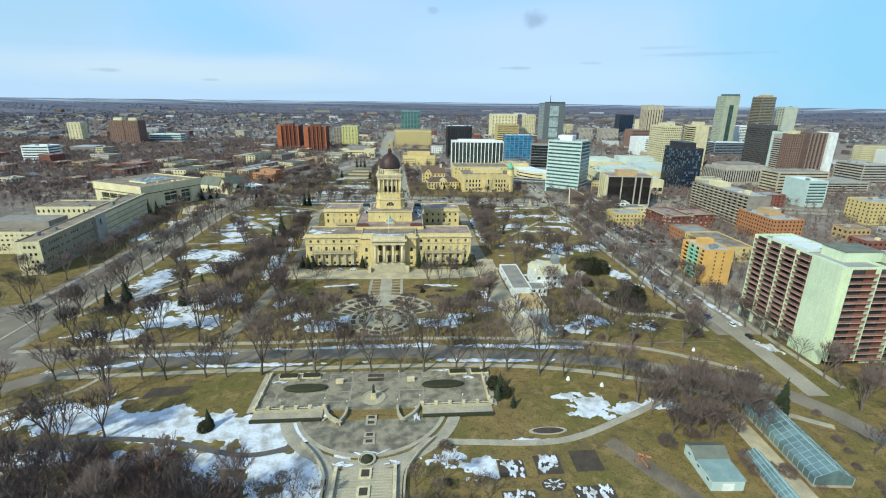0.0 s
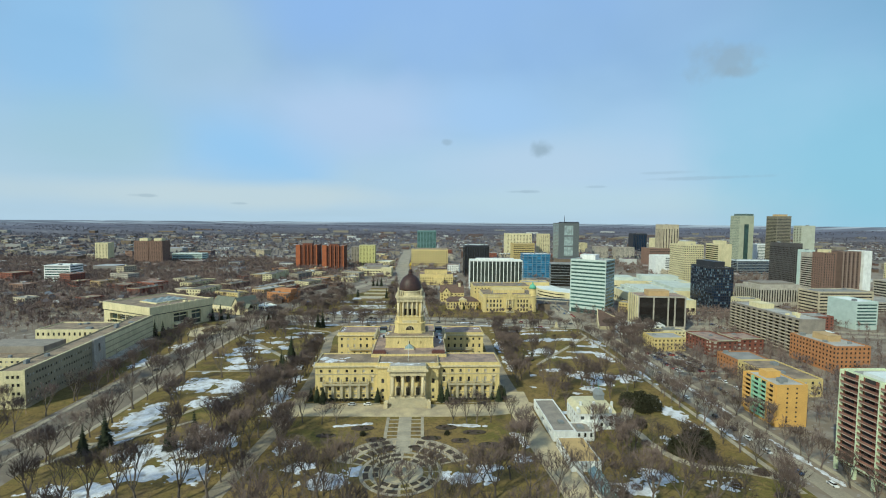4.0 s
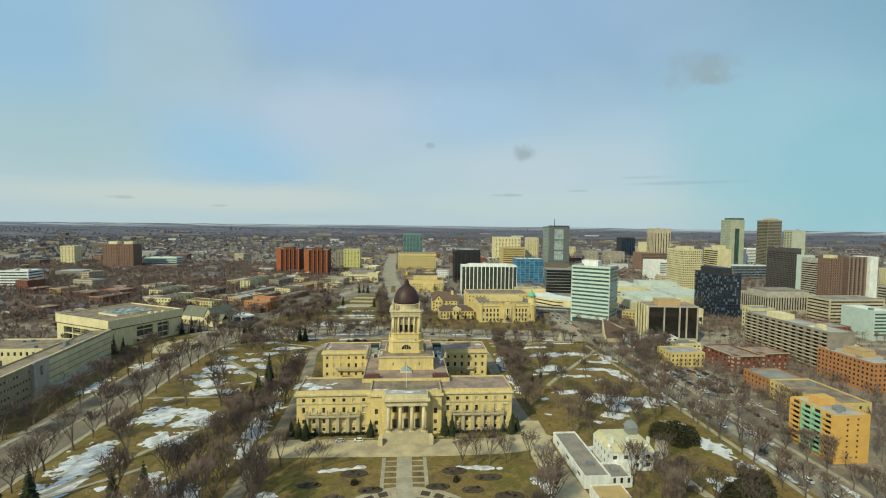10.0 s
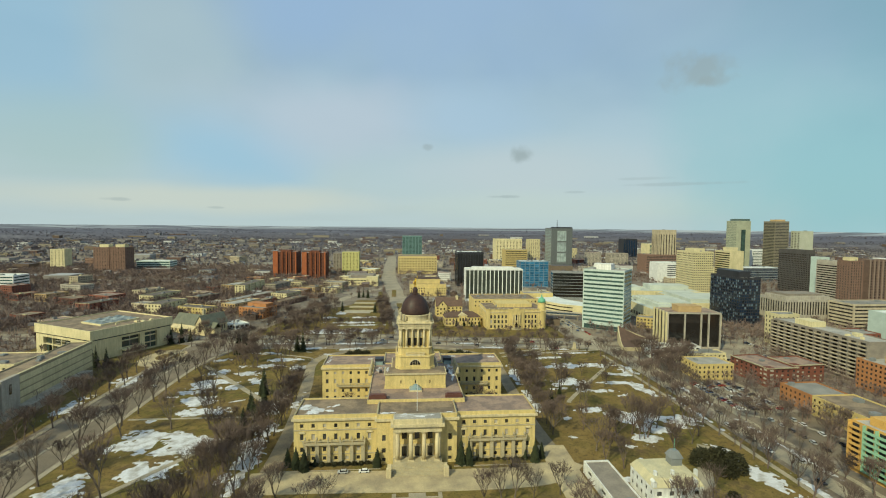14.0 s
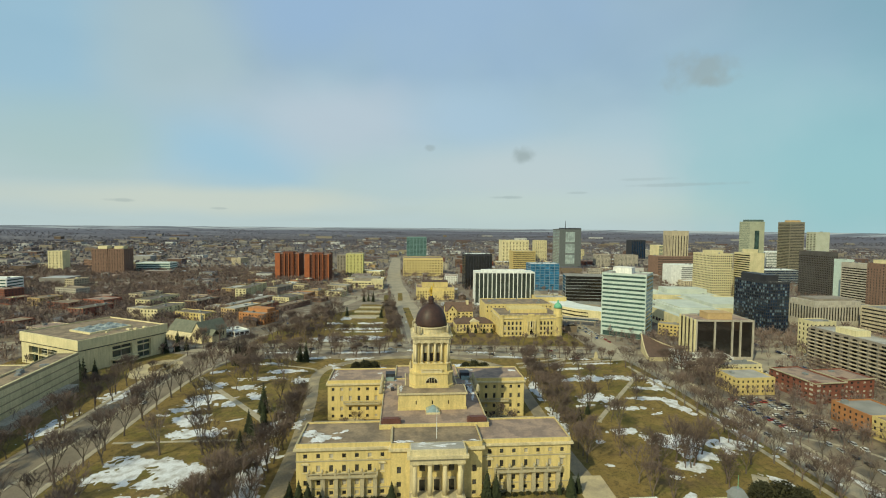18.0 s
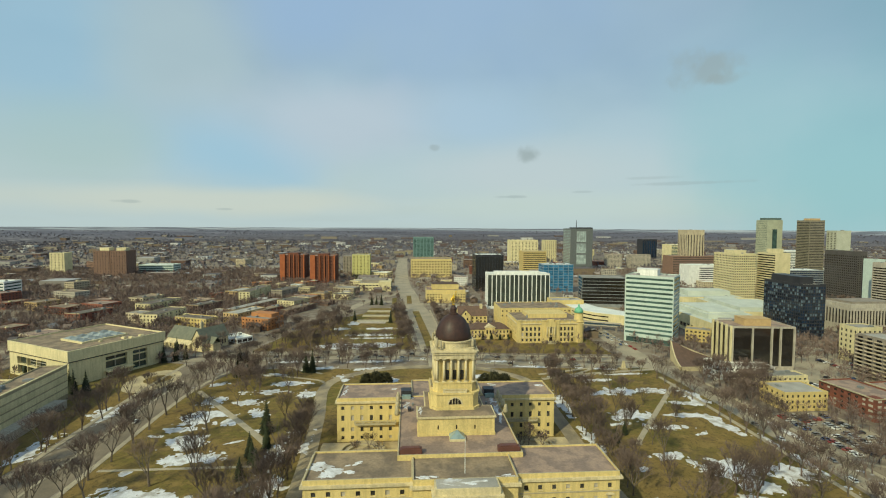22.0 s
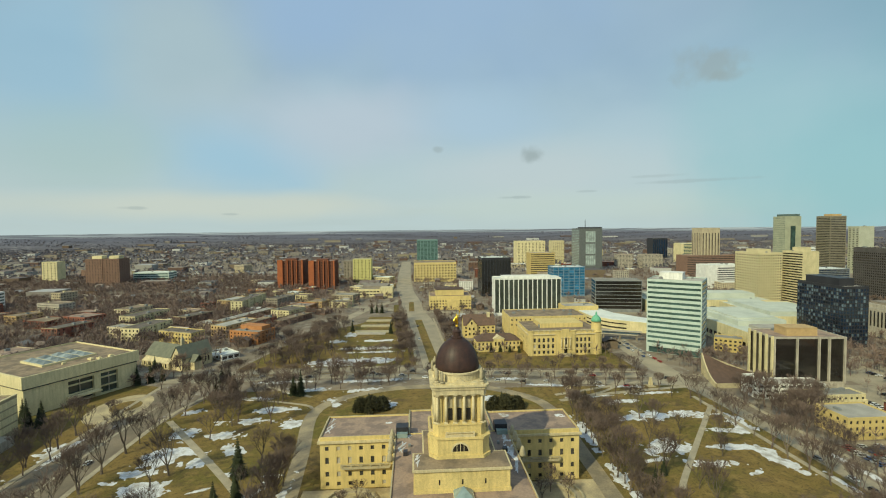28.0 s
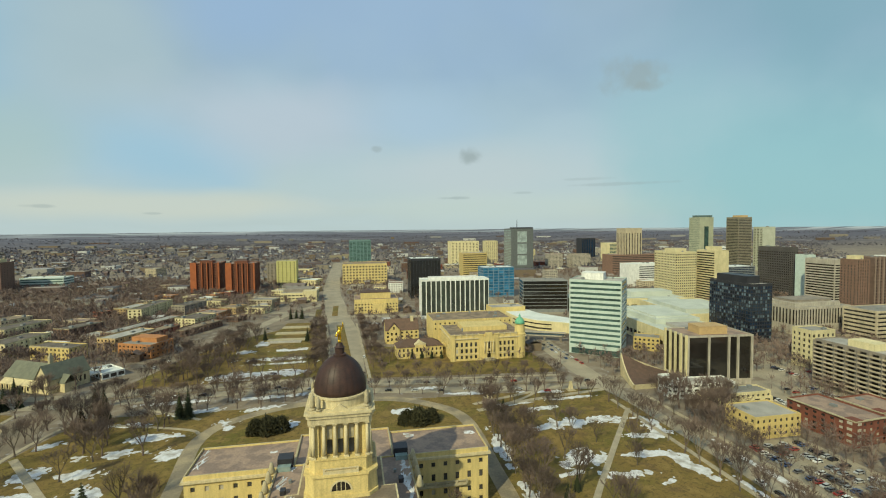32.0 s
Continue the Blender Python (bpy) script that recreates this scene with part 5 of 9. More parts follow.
simple("apartment_block", "yellow brick apartment block", 430, 400, 34, 26, 22, YELLOW_BRICK, ROOF_GREY, S=((8, .4), (1, 21, 6, .5)), W=((6, .4), (1, 21, 6, .5)), units=3, cat="apartment block")
simple("office_block", "banded grey office block", 630, 612, 40, 46, 30, CONCRETE, ROOF_GREY, S=((1, .95), (3, 29, 7, .5)), W=((1, .95), (3, 29, 7, .5)), units=4)
simple("office_block", "long beige office block with bands of windows", 452, 545, 66, 30, 29, BEIGE, ROOF_GREY, S=((1, .95), (2, 28, 7, .42)), W=((1, .92), (2, 28, 7, .42)), units=4, every="")
simple("parking_block", "low open concrete car park", 500, 560, 90, 44, 14, CONCRETE, ROOF_GREY, S=((1, .97), (1, 13, 4, .5)), W=((1, .95), (1, 13, 4, .5)), units=1, gl=GLASS_DARK)
simple("brick_block", "long low red brick block", 350, 478, 60, 22, 14, RED_BRICK, ROOF_GREY, S=((14, .4), (1, 13, 4, .5)), W=((5, .4), (1, 13, 4, .5)), units=3)
# brown pair and white-ended slab
simple("apartment_tower", "red-brown brick tower with vertical window strips", 514, 612, 18, 17, 70, BROWN_BRICK, ROOF_PINK, S=([(2, 3.6), (5.5, 6.6), (8.4, 9.6), (11.4, 12.5), (14.4, 16)], (3, 69, 20, .6)), W=((5, .3), (3, 64, 20, .6)), units=2, cat="tower", pent=(3, 4, 11, 9, 3.5, CREAM), every="S")
T = simple("apartment_tower", "brown balcony tower with a white end wall", 545, 618, 26, 20, 71, mat("dull_brown_brick", (0.155, 0.105, 0.085), (0.12, 0.082, 0.068)), ROOF_PINK, S=((9, .6), (3, 69, 20, .6)), units=2, cat="tower", gl=GLASS_DARK, every="")
for k in range(5):
    put("fin", Geo().box(1 + 5.6 * k, 2.2 + 5.6 * k, -.8, 0, 0, 71.5), mat("fin_brick", (.25, .185, .15), (.21, .155, .125)), T)
put("white_end_wall", Geo().box(26, 37, -4, 20, 0, 72), WHITE, T)
simple("office_tower", "grey tower with bands of windows", 584, 692, 18, 40, 63, CONCRETE, ROOF_GREY, S=((1, .9), (4, 57, 16, .5)), W=((1, .94), (4, 57, 16, .5)), gl=GLASS_DARK)
simple("office_tower", "narrow grey-green tower with small windows", 610, 752, 14, 18, 65, TEAL_PANEL, ROOF_PINK, S=((3, .4), (4, 58, 16, .4)), units=1)
simple("office_block", "navy glass block with white upper storeys", 640, 960, 90, 40, 30, GREY_METAL, ROOF_WHITE, S=((1, .96), (3, 29, 8, .6)), W=((1, .96), (3, 29, 8, .6)), gl=GLASS_NAVY)
simple("office_block", "white stepped office block", 930, 1300, 90, 50, 48, WHITE, ROOF_WHITE, S=((1, .95), (4, 46, 10, .4)), gl=GLASS_TEAL, units=2)
# west side of downtown
simple("office_slab", "white-framed office slab with dark vertical glass strips", 70, 755, 82, 26, 46, WHITE, ROOF_WHITE, S=((14, .8), (3, 44.5, 1, .98)), W=([], []), gl=glass("smoke_glass", (0.055, 0.066, 0.058), rough=.15, vary=.25), rot=-2, pent=(10, 8, 60, 10, 2.0, WHITE), units=0, every="SW")
simple("dark_tower", "black glass box tower", 77, 915, 46, 44, 61, DARK_METAL, ROOF_WHITE, S=((10, .85), (3, 58, 1, .98)), W=((8, .85), (3, 58, 1, .98)), gl=GLASS_DARK, units=3, cat="tower")
simple("office_block", "blue glass office block with pale frames", 186, 900, 50, 30, 46, mat("blue_grey_panel", (.16, .24, .31), (.12, .19, .26)), ROOF_WHITE, S=((6, .86), (2, 45, 10, .8)), W=((4, .86), (2, 45, 10, .8)), gl=GLASS_BLUE, units=3)
T = simple("office_block", "dark curved glass office block banded with grey", 200, 765, 56, 34, 40, GREY_METAL, ROOF_GREY, S=((1, .98), (4, 39.5, 8, .86)), W=((1, .96), (4, 39.5, 8, .86)), gl=GLASS_DARK, rot=-12, units=3)
T = simple("glass_tower", "tall grey glass tower with a slender mast", 366, 1290, 56, 56, 103, mat("slate_frame", (.13, .14, .14), (.10, .11, .11), rough=.5), ROOF_GREY, S=([(15, 40)], [(14, 38), (42, 66), (70, 96)]), W=((1, .96), (6, 100, 24, .5)), gl=GLASS_CURTAIN, units=2, cat="skyscraper")
put("mast", Geo().lathe([(1.0, 103), (.5, 124)], 8, 17, 8), DARK_METAL, T)
put("crown", Geo().box(14, 56, 2, 50, 102, 106), DARK_METAL, T)
for k in range(6):
    put("mullion", Geo().box(15.2 + 4.8 * k, 15.7 + 4.8 * k, -.1, .2, 14, 96), GREY_METAL, T)
simple("office_block", "yellow-cream brick office block", 222, 1190, 54, 34, 52, YELLOW_BRICK, ROOF_GREY, S=((1, .94), (4, 50, 10, .4)), units=2)
T = simple("office_tower", "cream tower with a rounded gable", 262, 1500, 80, 50, 68, CREAM, ROOF_GREY, S=((8, .4), (4, 64, 14, .4)), units=2, every="")
simple("tower_block", "pale yellow high tower block", 380, 1560, 36, 36, 66, CREAM, ROOF_GREY, S=((6, .4), (4, 64, 14, .4)), units=1, every="", cat="tower")
simple("tower_block", "white and green glazed tower", 740, 1500, 50, 40, 56, CREAM, ROOF_WHITE, S=((1, .7), (4, 54, 12, .6)), gl=GLASS_TEAL, units=1, cat="tower")
simple("tower_block", "dark slate glass tower", 760, 1700, 50, 40, 66, DARK_METAL, ROOF_GREY, S=((8, .7), (4, 62, 1, .98)), gl=GLASS_NAVY, units=1, cat="tower")
simple("office_block", "white office block with louvred windows", 470, 960, 64, 30, 40, WHITE, ROOF_WHITE, S=([(20, 52)], (6, 36, 8, .5)), units=2)
simple("office_block", "long brown brick office block", 548, 1150, 110, 40, 44, BROWN_BRICK, ROOF_PINK, S=((1, .96), (4, 42, 10, .4)), units=2)
simple("tower_block", "teal glass tower under construction", -20, 1640, 64, 50, 72, mat("teal_frame", (.14, .23, .22), (.11, .18, .175)), ROOF_GREY, S=((6, .8), (3, 68, 16, .7)), gl=GLASS_TEAL, units=1, every="", cat="tower")
simple("store_building", "big pale stone department store", -29, 1128, 85, 60, 39, STONE, ROOF_GRAVEL, S=((14, .5), (3, 36, 6, .5)), W=((10, .5), (3, 36, 6, .5)), units=4, cat="store")
# gallery with stepped wings, north of the avenue
T = simple("gallery_building", "pale yellow stone building with stepped brown roofs", -8, 806, 55, 44, 18, STONE, ROOF_PINK, S=((14, .45), (2, 13, 3, .5)), W=((9, .45), (2, 13, 3, .5)), units=0)
put("upper_hall", Geo().box(8, 46, 8, 32, 17.5, 25), STONE, T)
put("upper_roof", Geo().box(7.6, 46.4, 7.6, 32.4, 25, 25.6), ROOF_BROWN, T)
put("porch", Geo().box(22, 40, -5, 0, 0, 12), STONE, T)
# red towers: main walls take a darker brick copy, shade put into the colour
TOWER_RED = mat("deep_red_brick", (0.36, 0.115, 0.045), (0.29, 0.092, 0.04), scale=.2, fine=3)
TOWER_SHADED = mat("dark_red_brick", (0.15, 0.058, 0.035), (0.12, 0.048, 0.03), scale=.2, fine=3)
for x, y in ((-279, 1066), (-217, 1040)):
    T = thing("red_tower", "deep orange-red brick apartment tower with vertical window slots", "apartment tower", x, y, 0, group="red brick towers")
    block(T, 0, 0, 46, 44, 0, 51, TOWER_SHADED, ROOF_PINK, {'S': (spread(46, 9, .4), (3, 50, 17, .5)), 'W': ((6, .3), [(3, 49)]), 'E': ((6, .35), [(3, 49)])}, GLASS_DARK)
    for a, b in ((0, 9.5), (17.6, 18.8), (25.8, 27), (34, 35.2), (43.4, 46)):
        put("projecting_bay", Geo().box(a, b, -2.4, 0, 0, 52), TOWER_RED, T)
    put("penthouse", Geo().box(12, 32, 10, 30, 50, 54), TOWER_SHADED, T)
simple("tower_block", "lime-yellow rendered apartment tower", -150, 1128, 36, 30, 48, mat("lime_yellow_render", (0.52, 0.48, 0.19), (0.45, 0.42, 0.17)), ROOF_GREY, S=((5, .35), (3, 46, 14, .4)), E=((4, .35), (3, 46, 14, .4)), units=1, cat="apartment tower", every="S")
simple("tower_block", "dull grey slab behind the yellow tower", -176, 1180, 26, 24, 42, CONC_DARK, ROOF_GREY, S=((4, .4), (3, 40, 12, .4)), units=1, cat="apartment tower", every="")
for x in (-663, -631):
    simple("brown_tower", "dark brown brick apartment tower", x, 1135, 31, 34, 55, BROWN_BRICK, ROOF_GREY, S=((6, .3), (3, 53, 17, .35)), E=((5, .3), (3, 53, 17, .35)), units=1, cat="apartment tower", every="", pent=(8, 8, 18, 16, 5, CREAM), group="brown brick towers")
simple("office_block", "white and teal banded office block", -628, 830, 42, 30, 28, WHITE, ROOF_WHITE, S=((1, .94), (2, 27, 6, .45)), E=((1, .94), (2, 27, 6, .45)), gl=GLASS_TEAL)
simple("office_block", "long pale green banded block", -615, 1205, 72, 34, 21, TEAL_PANEL, ROOF_WHITE, S=((1, .97), (1, 20, 4, .45)), E=((1, .97), (1, 20, 4, .45)), gl=GLASS_TEAL)
simple("tower_block", "pale yellow slab tower", -800, 1210, 30, 24, 46, CREAM, ROOF_GREY, S=((4, .35), (3, 44, 12, .4)), units=1, every="", cat="apartment tower")

# law courts
T = simple("law_courts", "pale yellow stone law courts with a green-domed corner turret", 67.5, 572, 62, 46, 21, STONE, ROOF_GRAVEL, S=([(4.0 + 3.9 * i, 5.9 + 3.9 * i) for i in range(5)] + [(40.4 + 3.5 * i, 42.2 + 3.5 * i) for i in range(4)], [(1.6, 4.2), (6.3, 9.6), (11.4, 14.8)]), W=((10, .42), [(2, 4), (6.5, 9.2), (11.5, 14)]), cat="public building", units=3, chance=.15, other=BLIND)
put("cornice", Geo().box(-.8, 62.8, -.8, 0, 17.6, 18.4).box(-.8, 0, 0, 46, 17.6, 18.4), STONE_PALE, T)
put("raised_storey", Geo().box(14, 52, 16, 40, 20, 24), STONE, T)
put("centre_bay", Geo().box(26, 36, -1.6, 0, 0, 20).box(28, 34, -1.7, 0, 20, 22.4), STONE, T)
for x0, x1 in ((-.6, 3.0), (22.6, 26), (36, 39.4)):
    put("pavilion", Geo().box(x0, x1, -.9, 0, 0, 20.6).box(x0 - .3, x1 + .3, -1.2, 0, 20.6, 21.4), STONE, T)
for x0, x1 in ((3.0, 22.6), (39.4, 54.5)):
    put("string_course", Geo().box(x0, x1, -.35, 0, 5.0, 5.6), STONE_PALE, T)
    put("string_course", Geo().box(x0, x1, -.25, 0, 10.2, 10.6), STONE_PALE, T)
    b = put("parapet_rail", Geo().box(x0, x1, -.5, 0, 21.0, 21.5), STONE_PALE, T)
    n = int((x1 - x0) / 4)
    for k in range(n + 1):
        xk = x0 + (x1 - x0) * k / n
        put("parapet_post", Geo().box(xk - .45, xk + .45, -.6, .1, 19.6, 21.9), STONE_PALE, b)
put("arched_door", Geo().box(29.6, 32.4, -1.75, -1.55, 2.2, 7.5), GLASS_DARK, T)
put("great_window", Geo().box(29.4, 32.6, -1.75, -1.55, 9.5, 15.5), GLASS_DARK, T)
for i in range(4):
    column(T, 27.4 + 2.4 * i, -2.2, 6, 15.5, .5)
put("entrance_steps", Geo().box(26, 36, -5, -1.6, 0, 1.2).box(27, 35, -4, -1.6, 1.2, 2.2), STONE_GREY, T)
put("turret", Geo().lathe([(4.6, 0), (4.6, 19), (5.2, 19.4), (4.3, 20.2), (3.9, 27), (4.5, 27.6)], 16, 59, 3.5), STONE, T)
d = put("turret_dome", Geo().lathe([(4.2, 27.6), (4.0, 29.4), (3.0, 31.4), (1.3, 32.8), (.9, 33.2), (.8, 34.6), (.1, 36)], 16, 59, 3.5), VERDIGRIS, T, smooth=True)
T = simple("court_annex", "pale stone court annex with small square windows", 61.5, 622, 74, 40, 24, STONE, ROOF_GRAVEL, S=((17, .3), (14, 23, 2, .4)), W=((8, .3), (2, 23, 5, .35)), units=6, cat="public building")
# old brown-roofed hall beside the courts
T = thing("land_titles_hall", "old pale stone hall with a brown hipped roof and pediment", "public building", 26, 588, 3)
block(T, 0, 0, 38, 17, 0, 9.6, STONE, ROOF_BROWN, {'S': (spread(38, 11, .42), (.9, 9.0, 2, .58)), 'W': ((5, .4), (.9, 9.0, 2, .55)), 'E': ((5, .4), (.9, 9.0, 2, .55))}, depth=.35)
put("hipped_roof", Geo().prism([(-.7, -.7), (38.7, -.7), (38.7, 17.7), (-.7, 17.7)], 9.6, 14.2, [(7, 7.5), (31, 7.5), (31, 9.5), (7, 9.5)]), ROOF_BROWN, T)
put("centre_bay", Geo().box(14.5, 23.5, -1.0, 0, 0, 11.2), STONE, T)
g = Geo()
g.tri((13.9, -1.12, 11.2), (24.1, -1.12, 11.2), (19, -1.12, 13.8))
put("pediment", g.gable(14.3, 23.7, -.7, 7, 11.2, 13.8, 'y', .35, .3), STONE_PALE, T)
for x in (16, 19, 22):
    put("bay_window", Geo().box(x - .7, x + .7, -1.12, -.95, 5.6, 8.8), GLASS_DARK, T)
put("string_course", Geo().box(-.15, 14.5, -.18, 0, 4.8, 5.2).box(23.5, 38.15, -.18, 0, 4.8, 5.2), STONE_PALE, T)
put("side_wing", Geo().box(38, 52, 4, 16, 0, 8), STONE, T)
for x in (40, 43, 46, 49):
    put("wing_window", Geo().box(x - .6, x + .6, 3.88, 4.02, 4.6, 6.8), GLASS_DARK, T)
T = thing("old_hall", "tall gabled stone house with a steep brown roof", "house", 20, 643)
block(T, 0, 0, 31, 20, 0, 12, STONE, ROOF_BROWN, {'S': ((7, .4), (1, 11.5, 3, .5)), 'W': ((4, .4), (1, 11.5, 3, .5))})
put("pitched_roof", Geo().gable(0, 31, 0, 20, 12, 21, 'x'), ROOF_BROWN, T)
for yy in (-.02, 31.02):
    g = Geo()
    g.tri((yy, 0, 12), (yy, 20, 12), (yy, 10, 20.8))
    put("end_gable", g, STONE, T)
put("gable_bay", Geo().box(3, 13, -2, 1, 0, 13), STONE, T)
g = Geo()
g.tri((3, -2.02, 13), (13, -2.02, 13), (8, -2.02, 18.6))
put("gable_wall", g, STONE, T)
put("gable_roof", Geo().gable(3, 13, -1.9, 12, 13, 18.8, 'y'), ROOF_BROWN, T)
for x, z in ((5.5, 3), (9.5, 3), (5.5, 8), (9.5, 8), (7.5, 13.5)):
    put("bay_window", Geo().box(x - .6, x + .8, -2.14, -1.98, z, z + 2.4), GLASS_DARK, T)
put("chimney", Geo().box(24, 27, 7, 10, 15, 23.5), STONE_PALE, T)
simple("bank_hall", "pale stone block with arched openings", 146, 720, 40, 24, 16, STONE, ROOF_GREY, S=((5, .4), (1, 11, 1, .8)), W=((3, .4), (1, 11, 1, .8)))
T = thing("curved_podium", "long low cream podium bending round a street corner", "office building", 0, 0)
pod = [(206, 642), (222, 658), (196, 700), (186, 748), (160, 746), (164, 688), (178, 664)]
put("wall", Geo().prism(pod, 0, 10.5), CREAM, T)
put("roof", Geo().prism([(191 + (x - 191) * .97, 695 + (y - 695) * .98) for x, y in pod], 10.5, 10.9), ROOF_WHITE, T)
for z0, z1 in ((2.0, 3.6), (6.6, 7.8)):
    put("ribbon_window", bar_quads(((162.4, 716), (164, 688), (178, 664), (200, 647)), z0, z1, .12), GLASS_DARK, T)
FOOT.append((192, 695, 26, 50, radians(-25)))
# glazed footbridge between the courts and the tower
T = thing("footbridge", "grey enclosed concrete footbridge on piers over the street", "bridge", 0, 0)
put("deck", Geo().prism([(134, 633), (184, 610), (185.6, 613.5), (135.6, 636.5)], 5.2, 6.2), CONCRETE, T)
put("glazing", Geo().prism([(134.2, 633.2), (184.2, 610.2), (185.4, 613.2), (135.4, 636.2)], 6.2, 8.2), GLASS_DIM, T)
put("roof", Geo().prism([(133.8, 632.8), (184, 609.6), (185.8, 613.8), (135.6, 637)], 8.2, 8.8), CONCRETE, T)
for k in range(4):
    px, py = 140 + 13.5 * k, 632 - 6.2 * k
    put("pier", Geo().box(px - .7, px + .7, py - .7, py + .7, 0, 5.2), CONC_DARK, T)

# west side: museum, offices, cathedral
T = thing("museum", "broad pale limestone museum with a deep glazed front and sloping cornice", "museum", -256, 470, 62)
block(T, 0, 0, 66, 72, 0, 24, CREAM, ROOF_GRAVEL, {'S': ([(23, 38), (42, 53)], [(1, 14.5)]), 'W': ([(10, 22), (22.6, 34), (34.6, 46)], [(2, 8), (8.5, 14)])}, glass('museum_glass', (.045, .062, .055), .25), 2.2, 1.0)
put("roof_band", Geo().box(-1, 67, -1, 0, 17, 24.2).box(-1, 0, 0, 72, 17, 24.2), CREAM, T)
put("recessed_joint", Geo().box(-.4, 66, -.4, 0, 16.2, 17).box(-.4, 0, 0, 72, 16.2, 17), DARK_METAL, T)
sk = put("atrium_skylight", Geo().box(18, 50, 18, 44, 23, 24.3), CREAM, T)
for i in range(4):
    for k in range(3):
        x, y = 19 + 7.6 * i, 19 + 8.2 * k
        g = Geo()
        for a, b in (((x, y), (x + 7, y)), ((x + 7, y), (x + 7, y + 7.4)), ((x + 7, y + 7.4), (x, y + 7.4)), ((x, y + 7.4), (x, y))):
            g.tri((*a, 24.3), (*b, 24.3), (x + 3.5, y + 3.7, 26))
        put("glass_pyramid", g, glass("dull_skylight", (.22, .25, .24), .3), sk)
for k in range(5):
    put("louvre", Geo().box(.2, .6, 10, 46, 3.0 + 2.3 * k, 3.3 + 2.3 * k), CONCRETE, T)
for z in (5.2, 11.0):
    put("floor_edge", Geo().box(23, 53, .7, 1.6, z, z + .9), CREAM, T)
for x in (30, 47.5):
    put("mullion", Geo().box(x - .2, x + .2, .9, 1.3, 1, 14.5), CONCRETE, T)
put("entrance_canopy", Geo().box(22, 40, -5, 0, 4.4, 5.2), CREAM, T)
rooftop(T, 2, 64, 2, 16, 23, 4, 8, CREAM)
# wall concrete darkened: the east face's shade is put into its colour
T = simple("office_wing", "long pale concrete office wing with rows of small windows", -239.4, 292.6, 14, 154, 21.8, mat("wing_concrete", (0.33, 0.28, 0.175), (0.27, 0.23, 0.15), scale=.1, streak=.12), ROOF_GRAVEL,
           S=([(4.6, 6.1), (7.2, 8.7), (9.8, 11.3)], [(3.2, 4.8), (7.8, 9.6), (12.6, 14.4), (17.2, 19)]), E=([(1.6 + 2.45 * i, 2.9 + 2.45 * i) for i in range(25)], [(3.4, 4.8), (8, 9.5), (12.7, 14.2), (17.3, 18.8)]),
           N=((4, .4), (1.5, 20, 5, .35)), units=5, every="SE", rot=5.8, chance=.35, other=BLIND)
# thin cream facing added to paint the south end in its sunlit tone
for z0, z1 in ((0, 3.2), (4.8, 7.8), (9.6, 12.6), (14.4, 17.2), (19, 21.8)):
    put("end_panel", Geo().box(0, 14, -.14, 0, z0, z1), CREAM, T)
for z0, z1 in ((3.2, 4.8), (7.8, 9.6), (12.6, 14.4), (17.2, 19)):
    for x0, x1 in ((0, 4.6), (6.1, 7.2), (8.7, 9.8), (11.3, 14)):
        put("end_panel", Geo().box(x0, x1, -.14, 0, z0, z1), CREAM, T)
for z in (4.4, 8.6, 12.8, 17.0):
    put("stone_band", Geo().box(14, 14.18, 77, 153.6, z, z + 3.3), CREAM, T)
put("roof_edge", Geo().box(13.2, 14.3, -.3, 154.2, 21.8, 22.3), CREAM, T)
put("stair_block", Geo().box(13, 15.4, 63, 77, 0, 22.6), CONCRETE, T)
put("slot_window", Geo().box(15.35, 15.5, 68.6, 70.6, 13.5, 19), GLASS_DARK, T)
put("podium_roof", Geo().box(14, 21, 76, 140, 0, 5), CONCRETE, T)
T = simple("office_block", "pale yellow office block with regular windows", -320, 338, 70, 40, 16, CREAM, ROOF_GRAVEL, S=((20, .5), (1.5, 15, 4, .4)), units=3, chance=.2, other=BLIND)
put("upper_storey", Geo().box(18, 60, 14, 34, 15, 20), CONC_DARK, T)
simple("office_block", "cream office block with a brown gravel roof", -297, 392, 46, 28, 22, CREAM, ROOF_GRAVEL, S=((12, .4), (16, 21, 1, .5)), units=3)
# stone church with green-grey slate roofs
T = thing("stone_church", "pale stone church with steep grey-green slate roofs", "church", -247, 579, -28)
put("nave_wall", Geo().box(0, 36, 0, 16, 0, 8), STONE_PALE, T)
put("nave_roof", Geo().gable(0, 36, 0, 16, 8, 17, 'x', .6), SLATE, T)
put("aisle", Geo().box(2, 33, -4, 0, 0, 5).prism([(1.6, -4.4), (33.4, -4.4), (33.4, 0), (1.6, 0)], 5, 8, [(1.6, -.2), (33.4, -.2), (33.4, 0), (1.6, 0)]), STONE_PALE, T)
put("transept_wall", Geo().box(34, 46, -2, 25, 0, 9), STONE_PALE, T)
put("transept_roof", Geo().gable(34, 46, -2, 25, 9, 18.5, 'y', .6), SLATE, T)
for yy in (-2.02, 25.02):
    g = Geo()
    g.tri((34, yy, 9), (46, yy, 9), (40, yy, 18.1))
    put("gable_wall", g, STONE_PALE, T)
g = Geo()
g.tri((-.02, 0, 8), (-.02, 16, 8), (-.02, 8, 16.6))
put("gable_wall", g, STONE_PALE, T)
put("porch", Geo().box(46, 52, 4, 12, 0, 6), STONE_PALE, T)
put("porch_roof", Geo().gable(45.5, 52, 4, 12, 6, 11, 'x', .4), SLATE, T)
put("great_window", Geo().prism([(38, -2.16), (42, -2.16), (42, -2.0), (38, -2.0)], 3, 12, [(39.6, -2.16), (40.4, -2.16), (40.4, -2.0), (39.6, -2.0)]), GLASS_DARK, T)
